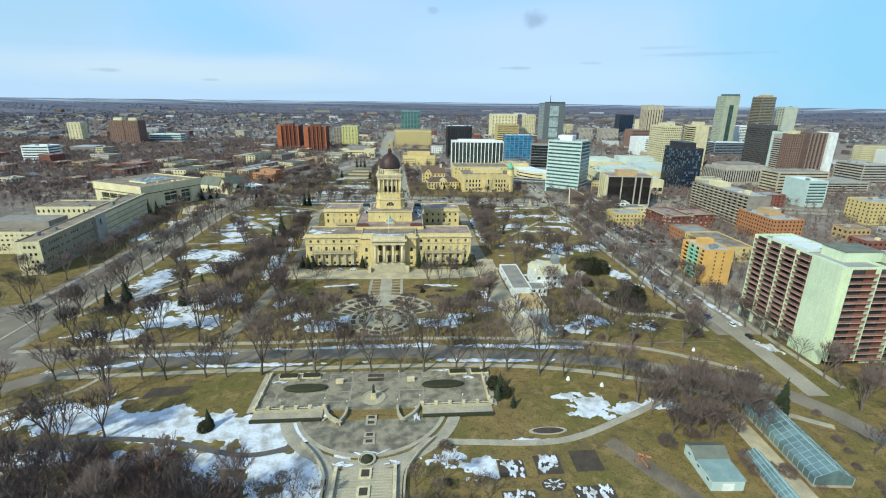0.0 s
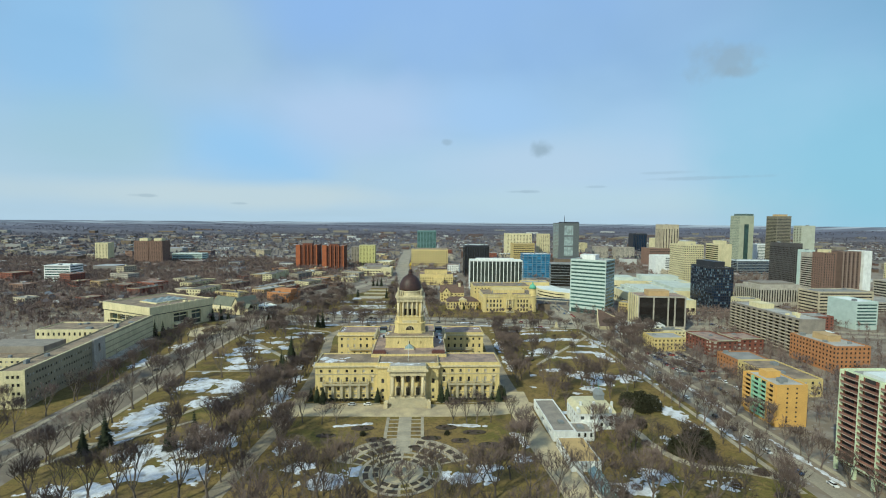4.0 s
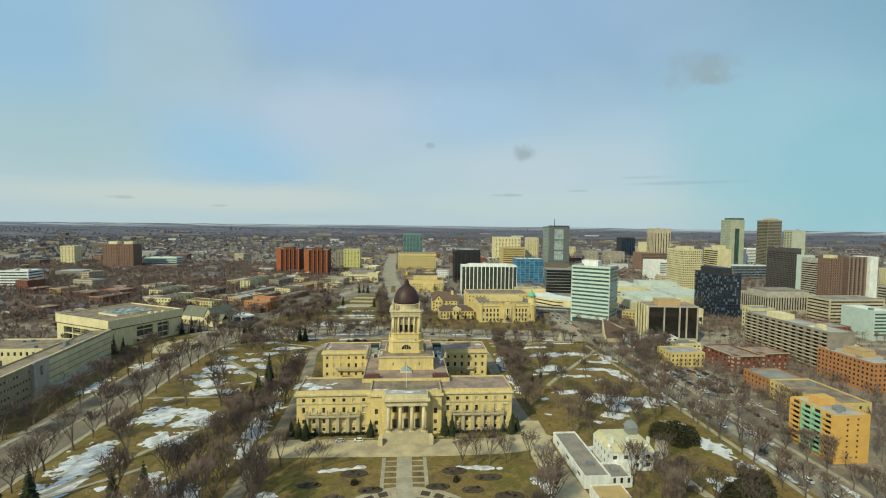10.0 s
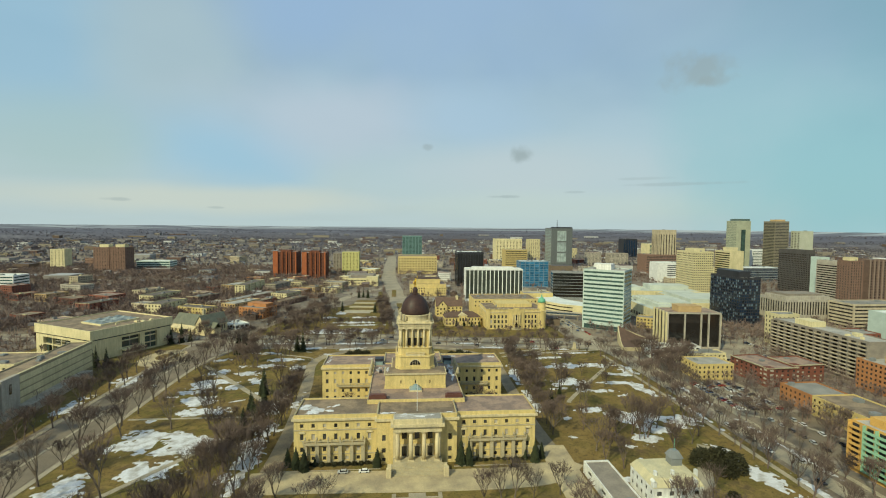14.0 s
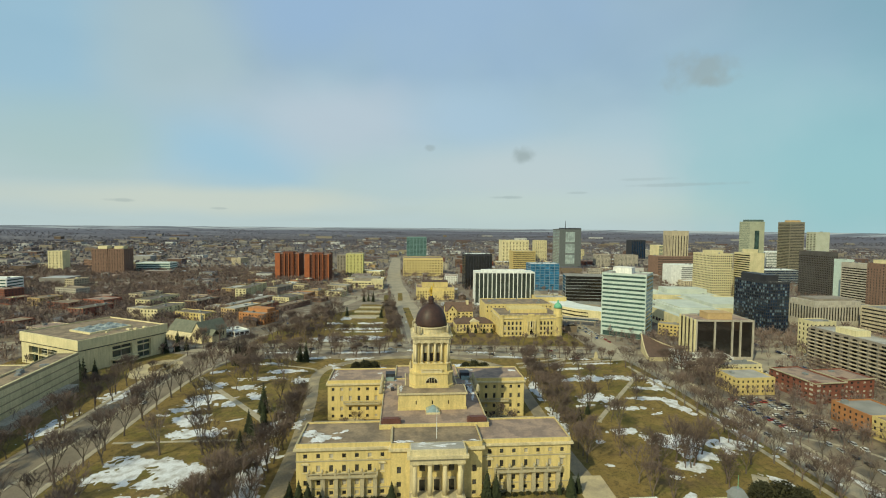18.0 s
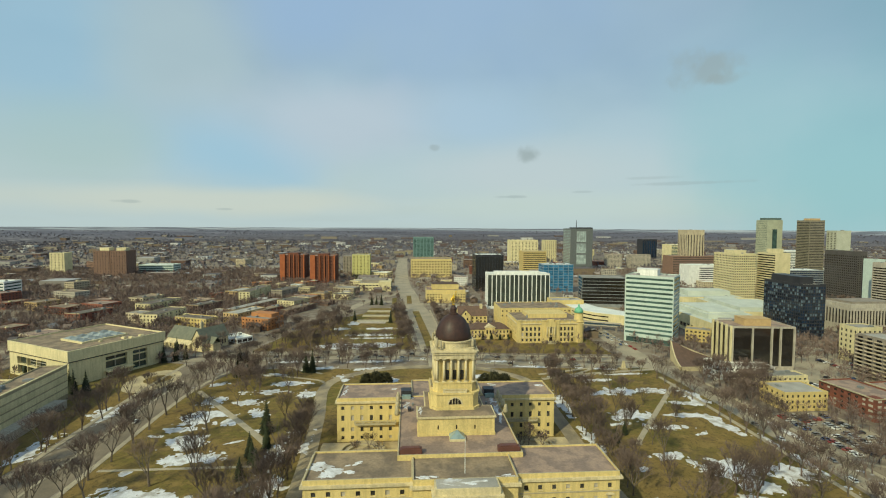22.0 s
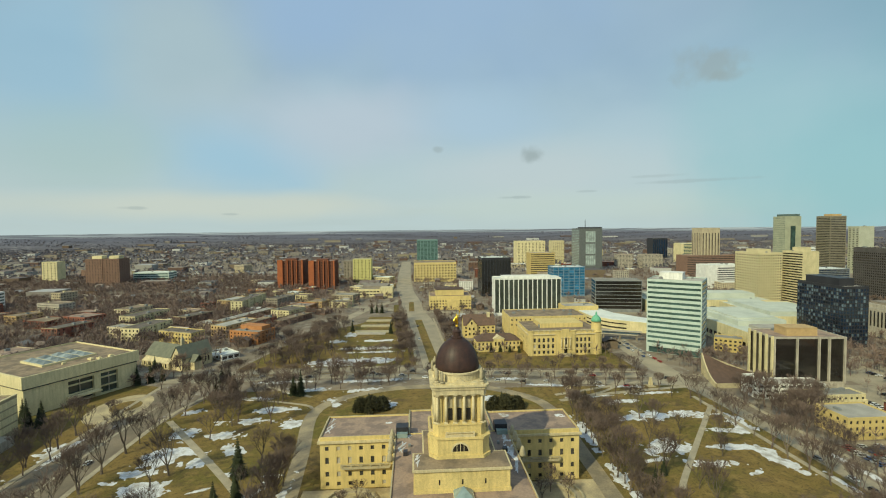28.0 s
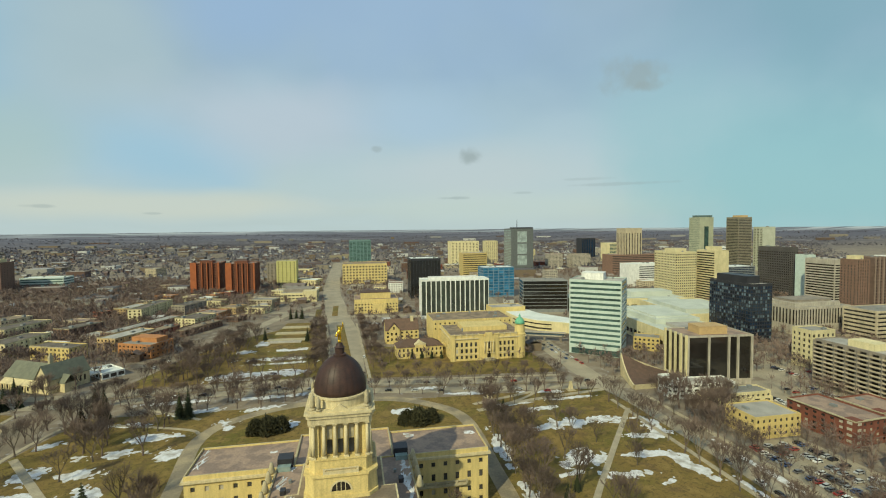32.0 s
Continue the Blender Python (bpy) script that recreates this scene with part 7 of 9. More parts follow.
grove(-166, -104, 440, 500, 14, 63, (.65, .95), gap=6)
grove(-190, -170, 480, 530, 4, 64, (.6, .85), gap=6, road=.5)
grove(-125, -96, 655, 748, 12, 61, (.6, .85), gap=5)
grove(-150, -100, 600, 690, 16, 62, (.6, .85), gap=5)
for x, y, k, q in ((82, 252, 0, .8), (96, 253, 2, .6), (88, 246, 5, .62), (104, 266, 1, .62), (85, 227, 4, .85), (96, 238, 0, .8), (78, 238, 2, .6), (72, 293, 1, .7), (79, 290, 3, .6)):
    bare_tree(x, y, k, q)
for x, y, k in ((27, 371, 2), (22, 365, 4), (33, 366, 4), (-51, 369, 4), (-46, 364, 6), (-57, 366, 6)):
    bare_tree(x, y, k, .55)


# the rest of the avenue trees, past the grounds, in one mesh
def join_far_bare():
    vs, fs, n0 = [], [], 0
    for x, y, k, size in FAR_BARE:
        a = (x * 37 + y * 91) % 6.283
        c, s = math.cos(a) * size, math.sin(a) * size
        for me in TREE_KINDS[k]:
            co = np.empty(len(me.vertices) * 3)
            me.vertices.foreach_get("co", co)
            co = co.reshape(-1, 3)
            vs.append(np.stack([x + co[:, 0] * c - co[:, 1] * s, y + co[:, 0] * s + co[:, 1] * c, co[:, 2] * size], 1))
            fs += [tuple(i + n0 for i in p.vertices) for p in me.polygons]
            n0 += len(co)
    me = bpy.data.meshes.new("avenue_trees")
    me.from_pydata(np.concatenate(vs).tolist(), [], fs)
    me.materials.append(TWIG)
    tagged(new("avenue_trees", me), "rows of leafless trees along the avenues and park", "trees", kind="stuff")


join_far_bare()


# conifers
def spruce_mesh(seed, h, rad):
    r = random.Random(seed)
    g = Geo()
    layers = 15
    for k in range(layers):
        z = h * (.06 + .9 * k / layers)
        rr = rad * (1 - k / layers) ** .85 * r.uniform(.85, 1.12)
        n = max(6, int(15 * (1 - k / layers)) + 5)
        for i in range(n):
            a = 6.283 * i / n + r.uniform(-.25, .25)
            l = rr * r.uniform(.7, 1.15)
            c, s = math.cos(a), math.sin(a)
            w = .32 * rr + .18
            tip = (c * l, s * l, z - l * .28 + r.uniform(-.2, .2))
            g.tri((c * .1 - s * w * .35, s * .1 + c * w * .35, z + .35), (c * l * .55 + s * w, s * l * .55 - c * w, z - .1), tip)
            g.tri((c * .1 + s * w * .35, s * .1 - c * w * .35, z + .35), tip, (c * l * .55 - s * w, s * l * .55 + c * w, z - .15))
    g.tri((-.15, 0, h * .93), (.15, 0, h * .93), (0, 0, h))
    return g.mesh("crown"), Geo().lathe([(.28, -.1), (.2, h * .5), (.05, h * .9)], 6).mesh("trunk")


SPRUCES = [spruce_mesh(s, h, w) for s, h, w in ((1, 14, 3.2), (2, 12, 2.5), (3, 9, 2.6))]
for c, t in SPRUCES:
    c.materials.append(NEEDLES)
    t.materials.append(BARK)


def spruce(x, y, kind, size, lab="dark green spruce with drooping boughs"):
    T = thing("spruce", lab, "tree", x, y, (x * 13 + y * 7) % 360, group="dark spruces")
    T.scale = (size, size, size)
    put("trunk", SPRUCES[kind][1], BARK, T)
    put("crown", SPRUCES[kind][0], NEEDLES, T)


def spruces(rows):
    for x, y, k, size in rows:
        spruce(x, y, k, size)


spruces(((-121, 244, 0, 1.25), (-110.6, 245.5, 0, 1.35), (-152, 247, 0, 1.25), (-158, 241, 1, 1.2), (-160, 524, 1, 1.2), (-166, 527, 1, 1.1), (-255, 478, 1, 1.1), (-231, 562, 1, 1.0), (-104, 348, 2, 1.1), (-99, 354, 1, 1.0), (-103, 361, 1, 1.05), (-106, 367, 0, .95), (-101, 376, 1, 1.1), (-106, 393, 0, 1.35), (-154, 488, 1, 1.35), (-145, 494, 1, 1.5), (-149, 497, 1, 1.1), (-108, 496, 1, 1.35), (-103, 495, 1, 1.5)))
spruces(((-252, 464, 1, 1.25), (-246, 459, 1, 1.35), (-241, 463, 1, 1.2), (-237, 456, 2, 1.3), (-224, 526, 1, 1.3), (-217, 530, 1, 1.4), (-211, 534, 1, 1.1), (75, 462, 2, 1.1), (72, 372, 1, .8), (80, 380, 1, .75), (-300, 505, 1, .8), (-296, 500, 1, .9), (-305, 498, 1, .8), (-56, 468, 2, 1.1), (24, 463, 2, 1.1)))
spruces(((-53, 671, 1, 1.25), (-94, 685, 1, 1.1), (-83, 790, 1, 1.2), (-77, 793, 1, 1.1), (-70, 790, 1, 1.35), (30, 590, 1, .8), (38, 588, 2, .9), (46, 588, 2, .9), (54, 586, 1, .7), (62, 584, 2, .8), (-62, 297.5, 2, 1.2), (-66, 300, 2, 1.15), (-70, 302, 2, 1.0), (-30.5, 299, 2, 1.05), (7, 299, 0, .98), (10.5, 298.5, 1, 1.05), (41, 299, 2, 1.15), (45, 302, 2, .9), (37, 301, 2, .6), (-58, 301, 2, .5), (35, 157, 2, .9)))
spruces(((33, 151, 2, .85), (38, 146, 2, .6), (-68, 140, 2, .9), (139, 141, 0, .9), (136, 137, 2, 1.0), (-130, 150, 1, .9)))


# clipped evergreen shrubs and russet bushes
def shrub_mesh(seed, rx, ry, h, n, mat_, name="foliage", wide=(.12, .25)):
    r = random.Random(seed)
    g = Geo()
    for i in range(n):
        a, b = r.uniform(0, 6.283), math.acos(r.uniform(0, 1))
        k = r.uniform(.72, 1.08)
        p = Vector((rx * k * math.sin(b) * math.cos(a), ry * k * math.sin(b) * math.sin(a), max(.05, h * k * math.cos(b))))
        d = Vector((r.uniform(-1, 1), r.uniform(-1, 1), r.uniform(-.3, 1))).normalized()
        s = d.orthogonal().normalized() * r.uniform(*wide)
        g.tri(p - s, p + s, p + d * r.uniform(.5, 1.1))
        s2 = d.cross(s)
        g.tri(p - s2, p + s2, p - d * r.uniform(.3, .8))
    me = g.mesh(name)
    me.materials.append(mat_)
    return me


SHRUB_G = shrub_mesh(1, 2.2, 1.6, 1.7, 420, HEDGE)
SHRUB_R = shrub_mesh(2, 2.6, 2.2, 2.4, 520, TWIG_RED, wide=(.05, .11))
SHRUB_B = shrub_mesh(3, 2.4, 2.2, 2.4, 520, TWIG, wide=(.035, .08))
SHRUB_T = shrub_mesh(4, 3.0, 2.6, 5.2, 900, HEDGE)


def shrub(x, y, me, m, size, name, lab, group):
    ob = tagged(put(name, me, m, at=pose(x, y, 0, 0, 0, (x * 31) % 360)), lab, "shrub", group)
    ob.scale = (size, size, size * (.85 + (x * 7 % 1) * .3))


r_ = random.Random(77)
for i in range(16):
    shrub(r_.uniform(-100, -66), r_.uniform(108, 128), SHRUB_R, TWIG_RED, r_.uniform(1.0, 2.2), "russet_shrub", "russet leafless shrub on the riverbank", "riverbank shrubs")
for i in range(80):
    x, y = r_.uniform(-150, -44), r_.uniform(58, 114)
    shrub(x, y, SHRUB_B, TWIG, r_.uniform(.8, 1.9), "bare_shrub", "tangled leafless grey-brown shrub", "riverbank shrubs")
for i in range(30):
    x, y = r_.uniform(98, 150), r_.uniform(92, 150)
    if clear_of(x, y, 2) and not (109 < x < 120 and y < 138):
        shrub(x, y, SHRUB_B, TWIG, r_.uniform(.5, 1.1), "bare_shrub", "tangled leafless grey-brown shrub", "riverbank shrubs")
for i in range(52):
    x, y = r_.uniform(8, 116), r_.uniform(70, 150)
    if clear_of(x, y, 3) and not (18 < x < 78 and 92 < y < 150):
        shrub(x, y, SHRUB_B, TWIG, r_.uniform(.6, 1.4), "bare_shrub", "tangled leafless grey-brown shrub", "riverbank shrubs")
for i in range(20):
    x, y = r_.uniform(70, 143), r_.uniform(195, 245)
    if clear_of(x, y, 2.5):
        shrub(x, y, SHRUB_B, TWIG, r_.uniform(.6, 1.3), "bare_shrub", "tangled leafless grey-brown shrub", "garden shrubs")
for x in [-64 + 2.9 * k for k in range(12)] + [10 + 2.9 * k for k in range(11)]:
    shrub(x, 301.6 + r_.uniform(-.5, .5), SHRUB_G, HEDGE, r_.uniform(.55, .85), "evergreen_shrub", "low dark evergreen shrub against the stone wall", "foundation shrubs")
for x, y, s in ((-61, 465, 1.7), (-54, 464, 2.0), (-48, 466, 1.7), (19, 461, 1.7), (26, 459, 2.0), (33, 461, 1.6), (122, 288, 2.1), (116, 291, 1.7), (127, 285, 1.8), (121, 282, 1.6), (122, 236, 2.2), (129, 239, 1.9), (115, 234, 1.7), (123, 230, 1.8), (110, 262, 1.0), (33, 158, 1.1), (36, 153, .95), (-69, 139, .8), (-34, 256, .5), (8, 256, .5)):
    shrub(x, y, SHRUB_T, HEDGE, s, "tall_evergreen_shrub", "tall rounded dark evergreen shrub", "tall evergreens")


# ---- old snow lying in patches ----
def snow_blob(g, x, y, rx, ry, rot, seed, thick=.22):
    r = random.Random(seed)
    n = 36
    ph = [r.uniform(0, 6.28) for _ in range(7)]
    am = [r.uniform(.08, .24) / (1 + .18 * k) for k in range(7)]
    fr = [2, 3, 5, 7, 10, 14, 17]
    c, s = math.cos(radians(rot)), math.sin(radians(rot))
    o = len(g.v)
    rings, zs = (0, .5, .85, 1.0), (1.0, .9, .6, 0.0)
    g.v.append((x, y, .05 + thick))
    for k in range(1, 4):
        for i in range(n):
            a = 6.283 * i / n
            e = (1 + sum(q * math.sin(f * a + p) for q, f, p in zip(am, fr, ph))) * rings[k]
            u, v = rx * e * math.cos(a), ry * e * math.sin(a)
            g.v.append((x + u * c - v * s, y + u * s + v * c, .05 + thick * zs[k] * r.uniform(.75, 1.2)))
    for i in range(n):
        j = (i + 1) % n
        g.f.append((o, o + 1 + i, o + 1 + j))
        for k in range(2):
            g.f.append((o + 1 + k * n + i, o + 1 + (k + 1) * n + i, o + 1 + (k + 1) * n + j, o + 1 + k * n + j))


LATTICE = np.random.RandomState(4).rand(128, 128)


def value_noise(x, y, size):
    """Smooth noise between 0 and 1 over the plan; size: metres from one node to the next."""
    u, v = x / size + 4000.0, y / size + 4000.0
    i, k = np.floor(u).astype(int), np.floor(v).astype(int)
    a, b = u - i, v - k
    a, b = a * a * (3 - 2 * a), b * b * (3 - 2 * b)
    G = lambda p, q: LATTICE[p % 128, q % 128]
    return (G(i, k) * (1 - a) + G(i + 1, k) * a) * (1 - b) + (G(i, k + 1) * (1 - a) + G(i + 1, k + 1) * a) * b


def snow_field(x, y, rx, ry, rot):
    """A thin sheet of snow that sinks into the ground along a ragged melting edge."""
    step = min(1.0, max(.42, min(rx, ry) / 11))
    us, vs = np.arange(-1.5 * rx, 1.5 * rx + step, step), np.arange(-1.5 * ry, 1.5 * ry + step, step)
    U, V = np.meshgrid(us, vs, indexing='ij')
    c, s = math.cos(radians(rot)), math.sin(radians(rot))
    X, Y = x + U * c - V * s, y + U * s + V * c
    rough = .95 * (value_noise(X, Y, 6.5) - .5) + .85 * (value_noise(X + 31, Y, 2.6) - .5) + .65 * (value_noise(X, Y + 17, 1.1) - .5) - .04
    f = 1.0 - np.sqrt((U / rx) ** 2 + (V / ry) ** 2) + rough
    Z = .035 + np.clip(f * .3, -.1, .115) + .02 * (value_noise(X, Y, 1.7) - .5)
    near = f > -.12
    idx = np.arange(U.size).reshape(U.shape)
    keep = near[:-1, :-1] | near[1:, :-1] | near[1:, 1:] | near[:-1, 1:]
    q = np.stack([idx[:-1, :-1][keep], idx[1:, :-1][keep], idx[1:, 1:][keep], idx[:-1, 1:][keep]], 1)
    used, inv = np.unique(q, return_inverse=True)
    g = Geo()
    g.v = list(zip(X.ravel()[used].tolist(), Y.ravel()[used].tolist(), Z.ravel()[used].tolist()))
    g.f = [tuple(r) for r in inv.reshape(-1, 4).tolist()]
    if g.f:
        tagged(put("snow_patch", g, SNOW, smooth=True), "thin ragged patch of old grey-white melting snow", "snow", "snow patches")


def snow_area(rows):
    for x, y, rx, ry, rot in rows:
        snow_field(x, y, rx, ry, rot)


snow_area(((-146, 331, 15, 13, 5), (-126, 326, 14, 10, -10), (-154, 284, 9, 17, 10), (-152, 258, 8, 11, 0), (-130, 240, 15, 11, 10), (-107, 249, 12, 11, 0), (-150, 412, 9, 9, 0), (-143, 384, 9, 8, 0), (-132, 367, 13, 5, 0), (-90, 322, 6, 26, 0), (-128, 300, 12, 9, 0), (-118, 224, 14, 8, 0), (-100, 222, 14, 6, 0), (-140, 210, 18, 5, 5), (-118, 262, 5, 8, 0), (-95, 372, 4, 14, 0)))
snow_area(((-205, 424, 8, 12, 0), (-212, 380, 5, 14, 0), (-150, 400, 10, 4, 10), (-132, 408, 8, 4, 0), (-145, 420, 12, 4, -5), (-120, 454, 16, 4, 2), (-150, 440, 8, 6, 30), (-128, 436, 10, 4, 0), (-160, 470, 8, 4, 20), (-118, 420, 6, 7, 30), (-88, 300, 3, 22, -3), (-82, 380, 3, 16, 2), (-44, 215, 12, 5, 0), (-32, 222, 8, 5, 10), (-58, 226, 9, 5, 0), (14, 216, 11, 5, 0)))
snow_area(((26, 224, 8, 4, 0), (40, 230, 5, 4, 0), (-68, 246, 4, 10, -15), (44, 250, 3, 8, 10), (-40, 268, 8, 1.5, 8), (20, 266, 9, 1.5, -5), (-104, 145, 22, 8, -6), (-84, 143, 18, 8, -6), (-66, 140, 18, 8, -8), (-46, 136, 15, 7, 5), (-122, 150, 20, 7, 8), (-58, 124, 16, 6, -5), (-40, 118, 11, 8, 10), (-84, 125, 12, 4, 0), (-114, 128, 12, 3.5, 0), (-128, 120, 9, 4, 0)))
snow_area(((-62, 116, 18, 4, -4), (-42, 98, 14, 12, 0), (-75, 138, 34, 5, -5), (-30, 112, 7, 14, -20)))
snow_area(((-36, 104, 12, 8, 0), (-64, 106, 9, 4, 0), (-96, 108, 9, 3, 0), (66, 144, 9, 6, -10), (60, 151, 5, 2, 0), (81, 143, 7, 4, 10), (96, 144, 8, 4, 0), (24, 117, 10, 4, -5), (36, 128, 8, 1.5, 0), (10, 122, 9, 4, 0), (52, 84, 14, 5, 0), (30, 92, 12, 4, 0), (70, 90, 8, 5, 0), (-92, 190, 24, 1.6, 0), (-20, 193.5, 30, 1.4, 0), (50, 190, 26, 1.6, -5)))
snow_area(((-60, 180, 30, 1.3, 0), (40, 178.5, 26, 1.3, -3), (-125, 182, 16, 1.6, 10), (136, 279, 5, 16, 14), (117, 248, 3.5, 7, 0), (136, 337, 9, 7, 0), (111, 344, 13, 8, 0), (149, 428, 6, 12, 0), (94, 404, 11, 7, 0), (108, 443, 12, 6, 0), (151, 262, 1.4, 20, 0), (168.5, 300, 1.6, 26, 0), (168, 226, 1.5, 16, 0), (151, 350, 1.4, 24, 0), (168, 380, 1.6, 20, 0), (166, 182, 4, 6, 0)))
snow_area(((115, 330, 9, 5, -20), (104, 318, 6, 4, 0), (135, 300, 3, 8, 10), (95, 310, 8, 3, 0), (118, 344, 14, 3, -5), (132, 330, 6, 3, 0), (90, 356, 7, 4, 0), (128, 250, 5, 3, 0), (96, 214, 12, 5, 0), (120, 208, 10, 4, 0), (80, 205, 9, 4, 0), (84, 476, 16, 2, 2), (120, 478, 18, 2, 0), (125, 443, 11, 4, 0), (92, 440, 8, 3, 5)))
snow_area(((136, 420, 9, 3, -20), (100, 402, 7, 5, 0), (140, 390, 4, 14, 5), (128, 402, 12, 3, -6), (108, 388, 10, 3, -8), (61, 420, 3, 22, -2), (60, 375, 3, 18, 0), (-112, 470, 14, 4, 5), (-130, 490, 12, 3, 0), (-80, 482, 5, 8, 30), (-96, 448, 8, 5, 0), (-60, 520, 20, 2.5, 2), (-120, 522, 18, 2.5, 0), (60, 500, 16, 2.5, -8), (112, 492, 14, 2.2, -8), (100, 465, 10, 3, 0)))
snow_area(((-78, 572, 36, 10, 1), (-70, 598, 26, 3, 1), (-90, 560, 20, 2.5, 1), (-64, 500, 12, 3, 10), (-100, 504, 14, 3, 8), (40, 515, 14, 3, -5), (20, 480, 7, 5, 20), (-46, 474, 9, 5, 0), (-70, 612, 26, 5, 1), (-100, 640, 10, 6, 10), (-62, 640, 18, 4, 4), (-92, 668, 6, 12, 0)))
for i in range(46):
    x, y = r_.uniform(-165, 145), r_.uniform(200, 485)
    if clear_of(x, y, 4) and off_roads(x, y, 2) and not (-80 < x < 55 and 205 < y < 500):
        snow_field(x, y, r_.uniform(2, 6), r_.uniform(1, 2.4), r_.uniform(-25, 25))


def roof_snow(spots):
    for x, y, z, rx, ry, rot, seed in spots:
        g = Geo()
        r = random.Random(seed)
        for i in range(6):
            snow_blob(g, x + rx * r.uniform(-.7, .7), y + ry * r.uniform(-.7, .7), rx * r.uniform(.15, .45), ry * r.uniform(.15, .45), rot + r.uniform(-30, 30), seed * 5 + i, .1 + .01 * i)
        g.v = [(a, b, c + z - .05) for a, b, c in g.v]
        tagged(put("roof_snow", g, SNOW, smooth=True), "thin melting snow left on flat stone or roofing", "snow", "roof snow")


roof_snow(((2.5, 143, .66, 1.2, 4, 10, 31), (5, 147.9, .56, 3.5, 1, 0, 32), (-30, 143, .66, 1.2, 4, -10, 33), (-34, 148.6, .56, 4, .9, 0, 34), (-13, 124.6, .36, 6, 1, 0, 35), (-21, 119.8, .56, 3.5, 1, 0, 36), (-5, 119.8, .56, 3.5, 1, 0, 37), (-50, 166, .56, 4, 1.2, 0, 38), (24, 165.5, .56, 4, 1.2, 0, 39), (-40, 171, .56, 6, .7, 0, 40), (14, 171, .56, 6, .7, 0, 41), (-61, 313, 21.5, 6.5, 7, 0, 1)))
roof_snow(((-56, 309, 21.5, 7, 3, 10, 21), (-52, 316, 21.5, 3, 2, 20, 2), (-14, 299, 22.96, 8, 2, 0, 3), (-26, 303, 22.4, 4, 1.4, 0, 4), (1, 303, 22.4, 4, 1.2, 0, 5), (8, 356, 23.1, 2, 14, 0, 6), (9, 372, 23.1, 2, 5, 0, 7), (-65, 393, 21.5, 1.2, 8, 0, 8), (-33, 366, 23.1, 1.6, 6, 0, 9), (-31, 376, 23.1, 2, 3, 0, 10), (14, 398, 21.5, 3, 2, 0, 11), (38, 396, 21.5, 3, 2.5, 0, 12)))
roof_snow(((-40, 394, 21.5, 2, 1, 0, 13), (-27, 340, 31.15, 1, 5, 0, 14)))


# ---- riverside terrace and forecourt garden ----
CX = -13.5
FLAG_JOINT = mat("pale_flag_course", (0.30, 0.26, 0.185), (0.19, 0.165, 0.125), scale=.25, fine=2.5)


def arc_pts(cx, cy, r, a0, a1, n):
    return [(cx + r * math.cos(radians(a0 + (a1 - a0) * i / n)), cy + r * math.sin(radians(a0 + (a1 - a0) * i / n))) for i in range(n + 1)]


def bar(points, w, z0, z1):
    return sweep(points, w, z1, z0)


def lamp_post(x, y, h=4.0):
    T = thing("garden_lamp", "short stone lamp post with a white globe", "lamp", x, y, group="garden lamps")
    put("post", Geo().lathe([(.22, 0), (.22, .3), (.1, .5), (.07, h - .4), (.14, h - .35)], 8), STONE_GREY, T)
    put("globe", Geo().lathe([(.08, h - .35), (.24, h - .15), (.24, h), (.08, h + .2)], 10), WHITE, T, smooth=True)


def bench(x, y, rot):
    T = thing("bench", "pale stone garden bench on two blocks", "bench", x, y, rot, z=.5, group="terrace benches")
    put("seat", Geo().box(-1.1, 1.1, -.3, .3, .4, .52), PATH, T)
    for s in (-1, 1):
        put("support", Geo().box(s * .8 - .15, s * .8 + .15, -.25, .25, 0, .4), STONE_GREY, T)


